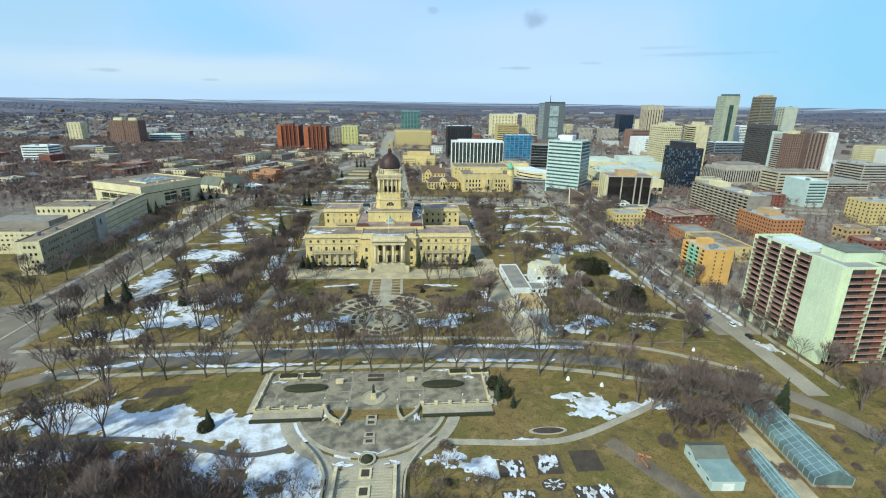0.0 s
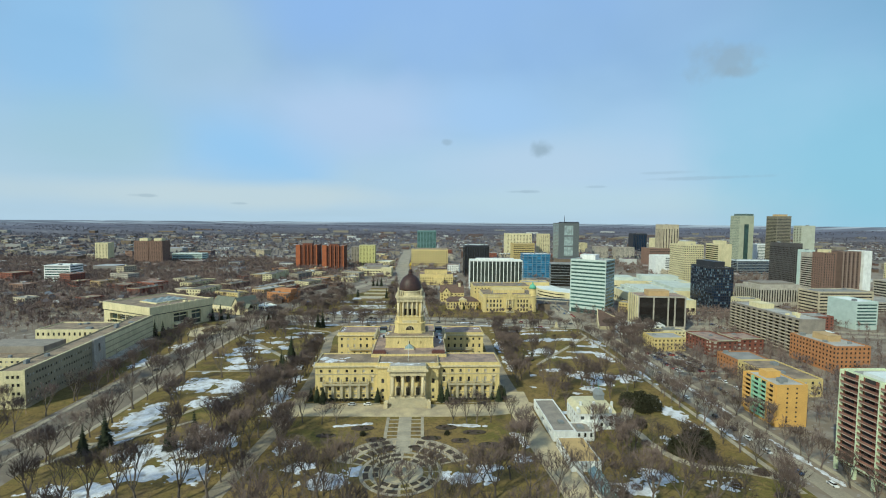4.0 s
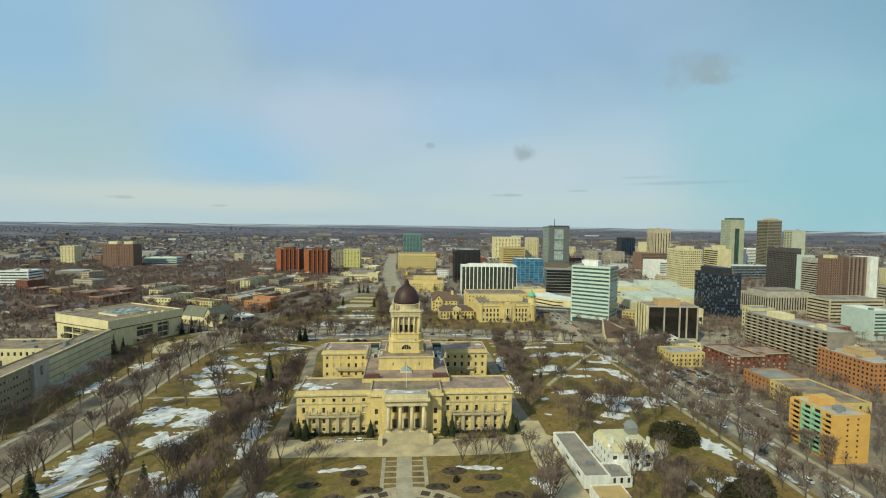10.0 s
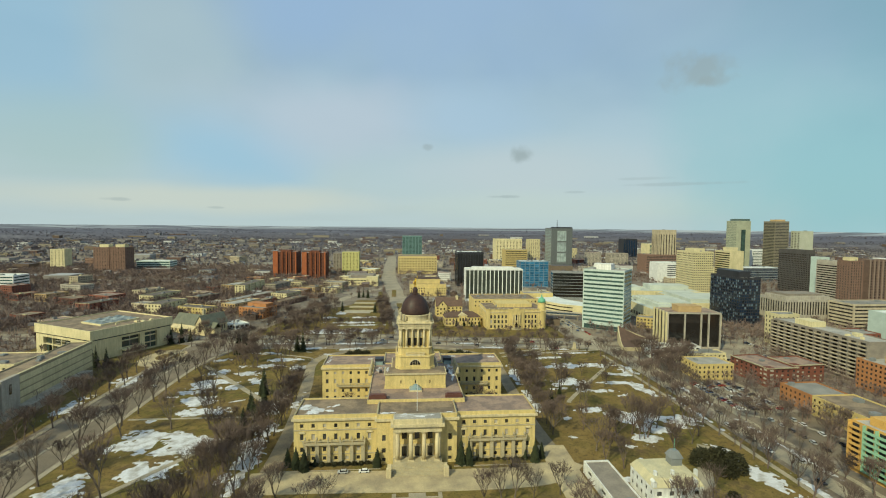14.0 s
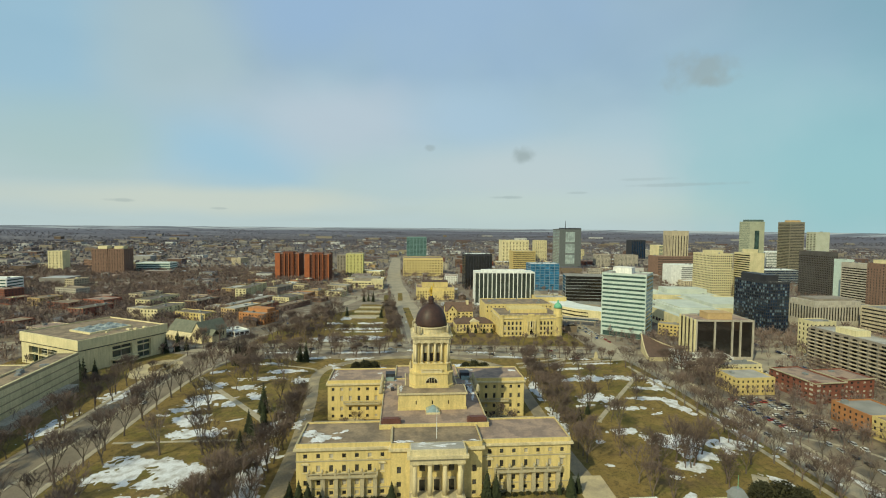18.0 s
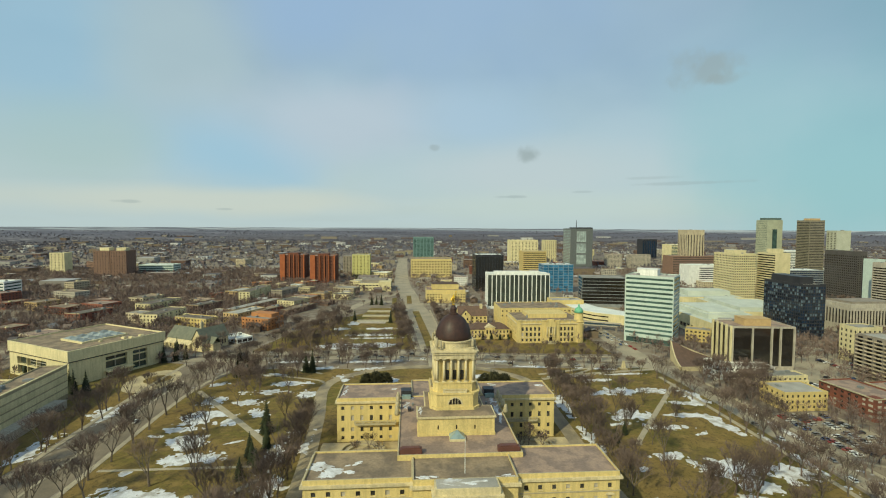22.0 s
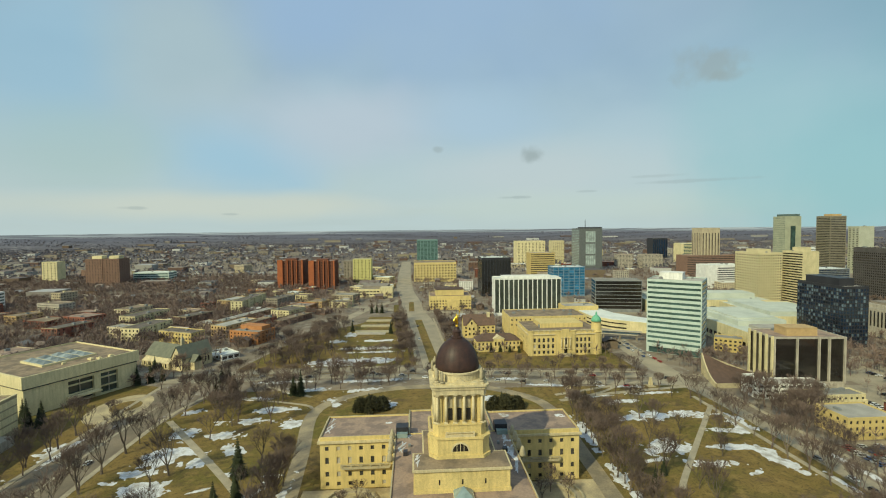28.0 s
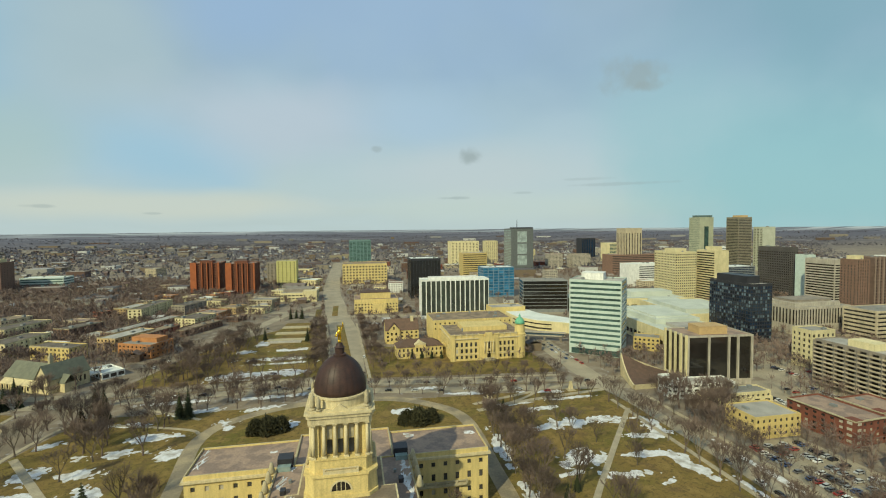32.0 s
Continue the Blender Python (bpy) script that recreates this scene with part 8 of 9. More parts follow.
def terrace():
    T = thing("river_terrace", "balustraded stone terrace with paved apron above the river", "terrace", 0, 0)
    g = flat([(-57, 147), (31, 147), (30, 172), (-57, 172)], .5)
    put("deck", g, mat("grey_stone_flags", (0.27, 0.23, 0.155), (0.14, 0.122, 0.088), scale=.22, fine=1.2, bump=.2, lo=.42, hi=.6), T)
    # paving joints as pale bands
    for k in range(9):
        x = -50 + 9.2 * k
        put("paving_band", Geo().box(x - .3, x + .3, 148.5, 171, .5, .515), FLAG_JOINT, T)
    for y in (152, 158, 164, 170):
        put("paving_band", Geo().box(-34, 7, y - .3, y + .3, .5, .512), FLAG_JOINT, T)
    # apron below, bounded by curved walls
    ap = arc_pts(CX, 150, 26, 200, 340, 24)
    put("apron", Geo().prism(ap, 0, .32), mat("worn_grey_flags", (0.26, 0.222, 0.15), (0.125, 0.11, 0.08), scale=.25, fine=1.2, bump=.2, lo=.4, hi=.6), T)
    put("apron_kerb", bar(arc_pts(CX, 150, 26.6, 196, 344, 30), 1.4, 0, .42), PATH, T)
    put("outer_walk", bar(arc_pts(CX, 150, 30.5, 188, 352, 30), 4.2, 0, .22), PATH, T)
    # front wall with posts, both sides
    for s, x0, x1 in ((-1, -55.5, -31), (1, 4.5, 30)):
        put("terrace_wall", Geo().box(x0, x1, 146.6, 147.4, 0, 1.1), STONE_GREY, T)
        b = put("balustrade", Geo().box(x0, x1, 147.6, 147.9, .5, .7).box(x0, x1, 147.6, 147.9, 1.25, 1.45), STONE_PALE, T)
        n = 6
        for i in range(n):
            x = x0 + (x1 - x0) * i / (n - 1)
            put("pier", Geo().box(x - .5, x + .5, 147.2, 148.3, .4, 1.9).box(x - .62, x + .62, 147.1, 148.4, 1.9, 2.1), STONE_PALE, b)
        put("lower_walk", Geo().box(x0, x1, 142.6, 146.6, 0, .3), PATH, T)
        put("lower_hedge", Geo().box(x0, x1, 141.2, 142.5, 0, .9, .15), HEDGE, T)
        xs = -56.4 if s < 0 else 30.6
        put("side_walk", Geo().box(xs - 1.6, xs + 1.6, 147, 172, 0, .62), PATH, T)
        put("side_balustrade", Geo().box(xs - .2 - s, xs + .2 - s, 148, 172, .6, 1.4), STONE_PALE, T)
        for k in range(4):
            put("pier", Geo().box(xs - s - .5, xs - s + .5, 150 + 6.5 * k, 151 + 6.5 * k, .5, 1.9), STONE_PALE, T)
        # inner curved walls running down to the apron
        c0 = (-31, 149) if s < 0 else (4, 149)
        line = smooth_line([c0, (c0[0] + s * -2.5, 143), (c0[0] + s * -7.5, 138.5)])
        put("curved_wall", bar(line, .9, .1, 1.7), STONE_GREY, T)
        line = smooth_line([(CX + s * 9, 147.5), (CX + s * 9.5, 143), (CX + s * 11.5, 138.5)])
        put("curved_wall", bar(line, .8, .1, 1.5), STONE_GREY, T)
        # raised ends by the road
        for k in range(2):
            xk = (-52 + 9 * k) if s < 0 else (16 + 9 * k)
            put("planter_kerb", Geo().box(xk, xk + 7.4, 167.6, 170.6, .5, 1.0), STONE_PALE, T)
            put("planter_hedge", Geo().box(xk + .4, xk + 7, 168, 170.2, 1.0, 1.6, .2), HEDGE, T)
        xk = -40 if s < 0 else 13
        put("oval_hedge", Geo().lathe([(7.6, .5), (8.0, .9), (7.6, 1.5), (6.6, 1.7)], 28, 0, 0), HEDGE, T, at=Matrix.Translation((xk, 160.5, 0)) @ Matrix.Diagonal((1.05, .3, 1, 1)))
        put("plaque_block", Geo().box(CX + s * 14 - 1.5, CX + s * 14 + 1.5, 163.5, 165, .5, 1.9, .1), STONE_PALE, T)
    # stepped panels on the axis
    for y in (142, 139.2, 133, 129.8):
        p = put("axis_panel", Geo().box(CX - 1.9, CX + 1.9, y - 1.2, y + 1.2, .3, .62), PATH, T)
        put("panel_bed", Geo().box(CX - 1.1, CX + 1.1, y - .7, y + .7, .6, .68), SOIL, p)
    for y, w in ((165.5, 3.2), (168.6, 3.2)):
        put("axis_bed", Geo().box(CX - w, CX + w, y - 1, y + 1, .5, .6), SOIL, T)
    # stair to the river walk
    st = put("river_stair", Geo().box(CX - 8.4, CX + 8.4, 104, 117.5, 0, .5), PATH, T)
    for i in range(12):
        put("tread", Geo().box(CX - 8, CX + 8, 104.4 + i * 1.08, 104.9 + i * 1.08, .5, .62), STONE_GREY, st)
    for y in (115.5, 108.5):
        put("panel_frame", Geo().box(CX - 1.9, CX + 1.9, y - 2.1, y + 2.1, .6, .95), STONE_PALE, st)
        put("panel_bed", Geo().box(CX - 1.2, CX + 1.2, y - 1.4, y + 1.4, .95, 1.0), SOIL, st)
    for s in (-1, 1):
        put("stair_wall", Geo().box(CX + s * 8.9 - .5, CX + s * 8.9 + .5, 103, 118, 0, 1.6), STONE_PALE, T)
        put("side_ramp", bar(smooth_line([(CX + s * 20, 130), (CX + s * 14.5, 124), (CX + s * 10.5, 116), (CX + s * 9.8, 104)]), 2.2, 0, .4), PATH, T)
        put("ramp_wall", bar(smooth_line([(CX + s * 21.6, 130), (CX + s * 16, 123), (CX + s * 12.2, 115), (CX + s * 11.6, 104)]), .6, 0, 1.5), STONE_GREY, T)
    FOOT.append((CX, 156, 44, 16, 0))
    FOOT.append((CX, 118, 22, 22, 0))
    # drinking fountain at the stair head
    F = thing("stone_basin", "round weathered stone basin with low planting", "fountain", CX, 121.5)
    put("bowl", Geo().lathe([(2.6, .2), (2.8, .9), (2.4, 1.0), (2.2, .7)], 18), STONE_GREY, F)
    put("planting", Geo().lathe([(2.0, .7), (1.6, 1.3), (.7, 1.8), (.1, 2.0)], 12), HEDGE, F)
    # monument
    M = thing("monument_plinth", "round stepped stone plinth of a bronze monument", "monument", CX, 153.5)
    put("step", Geo().lathe([(4.4, .5), (4.4, .8), (3.9, .8), (3.9, .62), (3.6, .62)], 28), STONE_GREY, M)
    put("pedestal", Geo().box(-1.1, 1.1, -1.1, 1.1, .6, 1.6, .1).box(-.8, .8, -.8, .8, 1.6, 3.0), STONE_PALE, M)
    tagged(put("bronze_statue", statue_mesh(3.4), BRONZE, at=pose(CX, 153.5, 3.0), smooth=True), "dark bronze standing statue on the plinth", "statue")
    for s in (-1, 1):
        lamp_post(CX + s * 9, 147.2)
        lamp_post(CX + s * 17.2, 149.4)
        lamp_post(CX + s * 9.2, 166)
        lamp_post(CX + s * 33, 149)
        for k in range(3):
            bench(CX + s * (20 + 5.5 * k), 166, 0)


terrace()


def forecourt():
    T = thing("forecourt_garden", "formal forecourt garden with radial beds and paved rings", "garden", 0, 0)
    cy = 221.0
    put("axis_path", Geo().box(CX - 3.4, CX + 3.4, 228, 277, 0, .22), PATH, T)
    for k in range(8):
        put("axis_joint", Geo().box(CX - 3.4, CX + 3.4, 233 + 5.4 * k, 233.35 + 5.4 * k, .22, .235), STONE_GREY, T)
    for s in (-1, 1):
        put("side_path", Geo().box(CX + s * 9.2 - .8, CX + s * 9.2 + .8, 252, 277, 0, .21), PATH, T)
        for k in range(5):
            put("cross_path", Geo().box(min(CX + s * 3.4, CX + s * 9.2), max(CX + s * 3.4, CX + s * 9.2), 255 + 4.6 * k, 255.9 + 4.6 * k, 0, .2), PATH, T)
    for r0, w in ((31, 1.6), (24.5, 1.2), (17, 1.3), (12.8, 1.1), (8.8, 1.0)):
        full = r0 < 18
        put("ring_path", bar(arc_pts(CX, cy, r0, 0 if full else 18, 360 if full else 162, 48), w, 0, .19 + r0 * .0006), PATH, T)
    put("paved_disc", Geo().prism(arc_pts(CX, cy, 17, 0, 354, 40), 0, .12), PAVING, T)
    put("outer_fan", bar(arc_pts(CX, cy, 27.7, 18, 162, 40), 6.4, 0, .11), PAVING, T)
    for k in range(13):
        a = 20 + 140 * k / 12
        p = [(CX + q * math.cos(radians(a)), cy + q * math.sin(radians(a))) for q in (18, 31)]
        put("radial_path", bar(p, .9, 0, .18 + .002 * k), PATH, T)
        if k < 12 and k not in (5, 6):
            for q, wd in ((21, 3.2), (27.8, 3.6)):
                am = a + 5.8
                pt = [(CX + (q - 1.6) * math.cos(radians(am)), cy + (q - 1.6) * math.sin(radians(am))), (CX + (q + 1.6) * math.cos(radians(am)), cy + (q + 1.6) * math.sin(radians(am)))]
                put("bed", bar(pt, wd, .1, .26), SOIL, T)
    for k in range(16):
        a = 22.5 * k
        for q in (10.8, 14.9):
            pts = arc_pts(CX, cy, q, a + 2, a + 20, 4)
            put("ring_bed", bar(pts, 2.2, .1, .25), SOIL if k % 3 else GRASS, T)
    F = thing("forecourt_fountain", "round stone fountain basin with a central pedestal", "fountain", CX, cy)
    put("basin", Geo().lathe([(4.6, 0), (4.6, .8), (4.0, .8), (4.0, .4)], 28), STONE_PALE, F)
    put("basin_floor", Geo().lathe([(4.0, .3), (4.0, .42)], 24), STONE_GREY, F)
    put("pedestal", Geo().lathe([(1.3, .4), (.6, 1.2), (.5, 2.2), (1.2, 2.6), (.3, 2.9)], 14), STONE_PALE, F)
    for x, y, rx, ry in ((-35, 264, 6, 3), (8, 264, 5.5, 3), (-27, 251, 5, 2.5), (0, 252, 5, 2.4), (-41, 246, 4.5, 2.4), (14, 249, 4.5, 2.4), (22, 258, 6, 2.6), (28, 244, 6, 3), (-52, 256, 5, 2), (-8, 243, 3, 1.6), (-20, 243, 3, 1.6)):
        b = tagged(put("shrub_bed", Geo().lathe([(1, 0), (1, .3), (.9, .38)], 24), SOIL, at=Matrix.Translation((x, y, .03)) @ Matrix.Diagonal((rx, ry, 1, 1))), "oval bed of dark bare soil", "flower bed", "forecourt beds")
        for k in range(5):
            shrub(x + random.Random(int(x * 9 + k)).uniform(-rx, rx) * .6, y + random.Random(int(y * 7 + k)).uniform(-ry, ry) * .5, SHRUB_B if k % 2 else SHRUB_G, TWIG if k % 2 else HEDGE, .42, "bed_shrub", "small clipped shrub in a bed", "bed shrubs")


forecourt()

# river walk and lawns below the avenue
setting("river_walk", sweep(smooth_line([(-150, 128), (-110, 136), (-80, 134), (-52, 126), (-34, 130), (-22, 129)]), 2.2, .2, .02), ASPHALT_DK, "narrow dark riverside walk", "path")
setting("river_walk_east", sweep(smooth_line([(4, 130), (20, 128), (50, 127), (76, 137), (96, 147)]), 2.6, .2, .02), PATH, "pale winding riverside walk", "path")
setting("bank_walk", sweep(smooth_line([(-150, 150), (-128, 164), (-122, 176)]), 1.8, .2, .02), PATH, "short pale footpath on the lawn", "path")
setting("wet_soil", flat([(-100, 158), (-86, 160), (-84, 166), (-99, 165)], .075), SOIL, "bare soil patch in the lawn", "soil")
setting("yard_gravel", flat([(78, 98), (136, 98), (136, 150), (110, 140), (84, 128)], .085), GRASS, "sandy gravel yard round the glasshouses", "yard")
setting("yard_strip", flat([(110, 97), (116.5, 97), (119, 137), (112.5, 137)], .12), PAVING, "pale sandy strip between the glasshouses", "yard")
setting("yard_track", sweep([(66, 126), (74, 112), (84, 96), (92, 80)], 6, .1, .02), EARTH, "sandy track beside the sheds", "track")
B = tagged(put("oval_bed", Geo().lathe([(1, 0), (1, .3), (.82, .3), (.82, .2)], 28), PATH, at=Matrix.Translation((47, 132, .03)) @ Matrix.Diagonal((6.6, 1.9, 1, 1))), "oval flower bed with a pale kerb", "flower bed")
put("soil", Geo().lathe([(.82, .1), (.82, .22)], 24), SOIL, B)
for x, y, w, d, m, lab in ((27, 112, 8, 7, SNOW, "snow-covered rectangular garden bed"), (38.5, 112.5, 8, 8, SNOW, "snow-covered rectangular garden bed"), (50.5, 113, 9, 9, SOIL, "bare dark soil garden bed"), (26, 102, 10, 5, SNOW, "snow-covered rectangular garden bed"), (47, 102.5, 12, 5, SNOW, "snow-covered rectangular garden bed"), (27, 93, 12, 6, SNOW, "snow-covered rectangular garden bed")):
    b = tagged(put("garden_bed", Geo().box(x, x + w, y, y + d, .0, .2), SOIL), lab, "flower bed", "formal garden beds")
    put("kerb", Geo().box(x - .3, x + w + .3, y - .3, y, 0, .2).box(x - .3, x + w + .3, y + d, y + d + .3, 0, .2).box(x - .3, x, y, y + d, 0, .2).box(x + w, x + w + .3, y, y + d, 0, .2), GRASS, b)
    if m is SNOW:
        rr = random.Random(int(x * 3 + y))
        gs = Geo()
        for k in range(int(w * d / 3)):
            snow_blob(gs, x + rr.uniform(.8, w - .8), y + rr.uniform(.6, d - .6), rr.uniform(.5, 1.6), rr.uniform(.3, .7), rr.uniform(60, 120), int(x * 50 + y * 7 + k), .05 + .003 * k)
        gs.v = [(p, q, z + .15) for p, q, z in gs.v]
        put("snow", gs, SNOW, b, "melting snow between dark furrows")["kind"] = "stuff"
b = tagged(put("garden_bed", Geo().lathe([(1, 0), (1, .28), (.55, .3), (.5, .2)], 26), SOIL, at=Matrix.Translation((42, 108.5, .02)) @ Matrix.Diagonal((3.6, 2.4, 1, 1))), "round garden bed with remnants of snow", "flower bed", "formal garden beds")
gs = Geo()
for k in range(7):
    snow_blob(gs, .62 * math.cos(k * .9), .62 * math.sin(k * .9), .3, .16, 50 * k, 900 + k, .03)
gs.v = [(p, q, z + .22) for p, q, z in gs.v]
put("snow", gs, SNOW, b)["kind"] = "stuff"
for x, y in ((64, 162), (76, 157), (129, 182), (138, 166), (141, 163)):
    T = thing("white_marker", "small white stone marker on the lawn", "marker", x, y)
    put("stone", Geo().lathe([(.8, .05), (.7, .7), (.45, 1.4), (.1, 1.7)], 7), WHITE, T)
for x, y, h in ((131, 491, 6.0), (74, 489, 4.2)):
    T = thing("lawn_monument", "pale stone monument on a stepped base in the lawn", "monument", x, y)
    put("step", Geo().box(-2.6, 2.6, -2.6, 2.6, .05, .5).box(-1.9, 1.9, -1.9, 1.9, .5, .9), STONE_GREY, T)
    put("shaft", Geo().prism([(-1.2, -1.2), (1.2, -1.2), (1.2, 1.2), (-1.2, 1.2)], .9, h, [(-.7, -.7), (.7, -.7), (.7, .7), (-.7, .7)]), STONE_PALE, T)
FENCE = mat("orange_mesh", (.45, .19, .09), (.32, .15, .08), scale=1)
for x, y, a in ((70, 116, 20), (73, 113, 95), (76, 117, 150)):
    T = thing("orange_barrier", "short orange plastic mesh fence round bare soil", "barrier", x, y, a, group="orange barriers")
    put("mesh", Geo().box(0, 4.2, -.04, .04, .2, .9), FENCE, T)
    for k in range(3):
        put("stake", Geo().box(2.1 * k - .05, 2.1 * k + .05, -.06, .06, 0, 1.4), DARK_METAL, T)
# garden wall of the governor's house
W = thing("garden_wall", "low white garden wall beside the drive", "wall", 0, 0)
put("wall", bar([(61.2, 224), (63, 210), (65, 197)], .6, 0, 1.9), WHITE, W)
put("coping", bar([(61.2, 224), (63, 210), (65, 197)], .9, 1.9, 2.1), CONCRETE, W)


# ---- cars ----
CAR_PAINT = [mat("car_paint_%s" % n, c, c, rough=.3, scale=1, bump=0, spec=.6) for n, c in (("white", (.72, .72, .70)), ("silver", (.42, .43, .43)), ("black", (.025, .025, .03)), ("red", (.32, .03, .025)), ("blue", (.04, .08, .2)), ("grey", (.14, .14, .15)))]
car_body = Geo().prism([(-2.2, -.85), (2.2, -.85), (2.2, .85), (-2.2, .85)], .32, .95, [(-2.25, -.88), (2.15, -.88), (2.15, .88), (-2.25, .88)])
car_roof = Geo().prism([(-1.5, -.68), (.75, -.68), (.75, .68), (-1.5, .68)], 1.44, 1.5)
car_cabin = Geo().prism([(-1.9, -.8), (1.25, -.8), (1.25, .8), (-1.9, .8)], .95, 1.45, [(-1.5, -.68), (.75, -.68), (.75, .68), (-1.5, .68)])
wheel = Geo()
for i in range(10):
    a, b2 = 6.283 * i / 10, 6.283 * (i + 1) / 10
    wheel.quad((.33 * math.cos(a), -.11, .33 * math.sin(a)), (.33 * math.cos(b2), -.11, .33 * math.sin(b2)), (.33 * math.cos(b2), .11, .33 * math.sin(b2)), (.33 * math.cos(a), .11, .33 * math.sin(a)))
    wheel.tri((0, -.11, 0), (.33 * math.cos(a), -.11, .33 * math.sin(a)), (.33 * math.cos(b2), -.11, .33 * math.sin(b2)))
    wheel.tri((0, .11, 0), (.33 * math.cos(b2), .11, .33 * math.sin(b2)), (.33 * math.cos(a), .11, .33 * math.sin(a)))
CAR_MESH = {}
for p in CAR_PAINT:
    CAR_MESH[p.name] = (car_body.mesh("body"), car_roof.mesh("roof_panel"))
    for me in CAR_MESH[p.name]:
        me.materials.append(p)
CABIN, WHEEL = car_cabin.mesh("cabin"), wheel.mesh("wheel")
CABIN.materials.append(CARGLASS)
WHEEL.materials.append(RUBBER)


def car(x, y, rot, p, z=.1, where="parked"):
    T = thing("car", "%s %s car on the asphalt" % (p.name.split("_")[-1], where), "car", x, y, rot, z, "parked cars")
    put("body", CAR_MESH[p.name][0], p, T)
    put("roof_panel", CAR_MESH[p.name][1], p, T)
    put("cabin", CABIN, CARGLASS, T)
    for sx in (-1.4, 1.4):
        for sy in (-.8, .8):
            put("wheel", WHEEL, RUBBER, T, at=Matrix.Translation((sx, sy, .33)))


rc = random.Random(8)
setting("car_park", flat([(173, 347), (214, 345), (212, 402), (178, 402)], .1), BOULEVARD, "worn pale car park with ranks of cars", "car park")
setting("car_park_south", flat([(176, 294), (214, 294), (214, 343.5), (175, 344.5)], .11), ASPHALT, "worn asphalt yard beside the walk-up blocks", "car park")
setting("yard_path", sweep([(176, 346), (196, 330), (214, 296)], 2.4, .16), PATH, "pale concrete path across the yard", "path")


def small_car_mesh(p):
    """Body, windows and wheels of a car in a far car park, as one piece."""
    g = Geo()
    g.v, g.f = list(car_body.v), list(car_body.f)
    slots = [0] * len(g.f)
    for part, slot, at in ((car_cabin, 1, (0, 0, 0)), (car_roof, 0, (0, 0, 0)), *[(wheel, 2, (a, b, .33)) for a in (-1.4, 1.4) for b in (-.8, .8)]):
        n = len(g.v)
        g.v += [(q[0] + at[0], q[1] + at[1], q[2] + at[2]) for q in part.v]
        g.f += [tuple(k + n for k in f) for f in part.f]
        slots += [slot] * len(part.f)
    me = g.mesh("car")
    for m in (p, CARGLASS, RUBBER):
        me.materials.append(m)
    me.polygons.foreach_set("material_index", slots)
    return me


SMALL_CARS = [(small_car_mesh(p), p) for p in CAR_PAINT]


def far_car(x, y, rot):
    me, p = rc.choice(SMALL_CARS[:3] + SMALL_CARS)
    tagged(put("car", me, p, at=pose(x, y, .12, 0, 0, rot)), "%s car parked among others on asphalt" % p.name.split("_")[-1], "car", "cars in the car parks")


for k in range(4):
    for i in range(17):
        if rc.random() < .8:
            far_car(180 + 8.2 * k + rc.uniform(-.3, .3), 350 + 2.9 * i, rc.choice((0, 180)) + rc.uniform(-3, 3))
for x, y0, n, step, rot in ((186, 300, 6, 7, 75), (199, 298, 7, 6, 80), (222, 470, 8, 6, 80), (300, 478, 9, 3, 5), (316, 470, 8, 3, 5), (268, 440, 9, 3, 5), (284, 436, 9, 3, 5), (245, 428, 8, 3, 4), (166, 545, 9, 8, 92), (160, 560, 8, 9, 88), (300, 520, 9, 3, 0), (286, 530, 8, 3, 0)):
    for i in range(n):
        if rc.random() < .8 and clear_of(x, y0 + step * i, 1.5):
            far_car(x + rc.uniform(-.4, .4), y0 + step * i + rc.uniform(-.3, .3), rot)
for i in range(16):
    xx = -140 + 17 * i
    far_car(xx, (533 if xx < -60 else 532 - (xx + 60) * .22) + rc.choice((-1.6, 1.6)), 170)
for px in ((236, 426, 300, 474), (272, 476, 340, 545)):
    setting("car_park_east", flat([(px[0], px[1]), (px[2], px[1]), (px[2], px[3]), (px[0], px[3])], .09), BOULEVARD, "pale worn car park between the blocks", "car park")
for i in range(15):
    car(rc.choice((156.9, 163.4)), 190 + 14 * i + rc.uniform(-3, 3), rc.choice((90, 270)), rc.choice(CAR_PAINT[:3] + CAR_PAINT[4:]), .12)
for x, y, q in ((-45, 294.3, 1), (-36, 294.4, 0), (30, 294.5, 2), (-191, 360, 2), (-181, 410, 0), (-193, 450, 5), (-162, 604, 1), (-158, 622, 0), (-152, 640, 4), (-143, 664, 2), (-132, 690, 0), (-118, 712, 5), (-100, 736, 2), (-172, 575, 2), (-60, 536, 2), (-30, 538, 2), (40, 525, 2), (100, 515, 3), (-24, 640, 0), (-25, 700, 2), (-1, 600, 0), (150, 505, 2)):
    car(x, y, 180 if abs(y - 294) < 2 or 500 < y < 545 else 90, CAR_PAINT[q], .17)


# ---- the city beyond: houses, flats, low blocks, far trees ----
HOUSE_COLS = [tuple(v * .7 for v in c) for c in ((0.52, 0.45, 0.34), (0.62, 0.60, 0.55), (0.25, 0.15, 0.115), (0.36, 0.27, 0.18), (0.40, 0.38, 0.36), (0.25, 0.17, 0.12), (0.58, 0.50, 0.33))]
ROOF_COLS = [(0.13, 0.10, 0.09), (0.19, 0.15, 0.13), (0.09, 0.08, 0.08), (0.26, 0.22, 0.19), (0.13, 0.09, 0.08), (0.30, 0.29, 0.28)]
WALL_SETS = [mat("clapboard_%s" % n, c, tuple(v * .85 for v in c), scale=.2, fine=3, vary=.15) for n, c in zip(("sand", "white", "red", "tan", "grey", "brown", "cream"), HOUSE_COLS)]
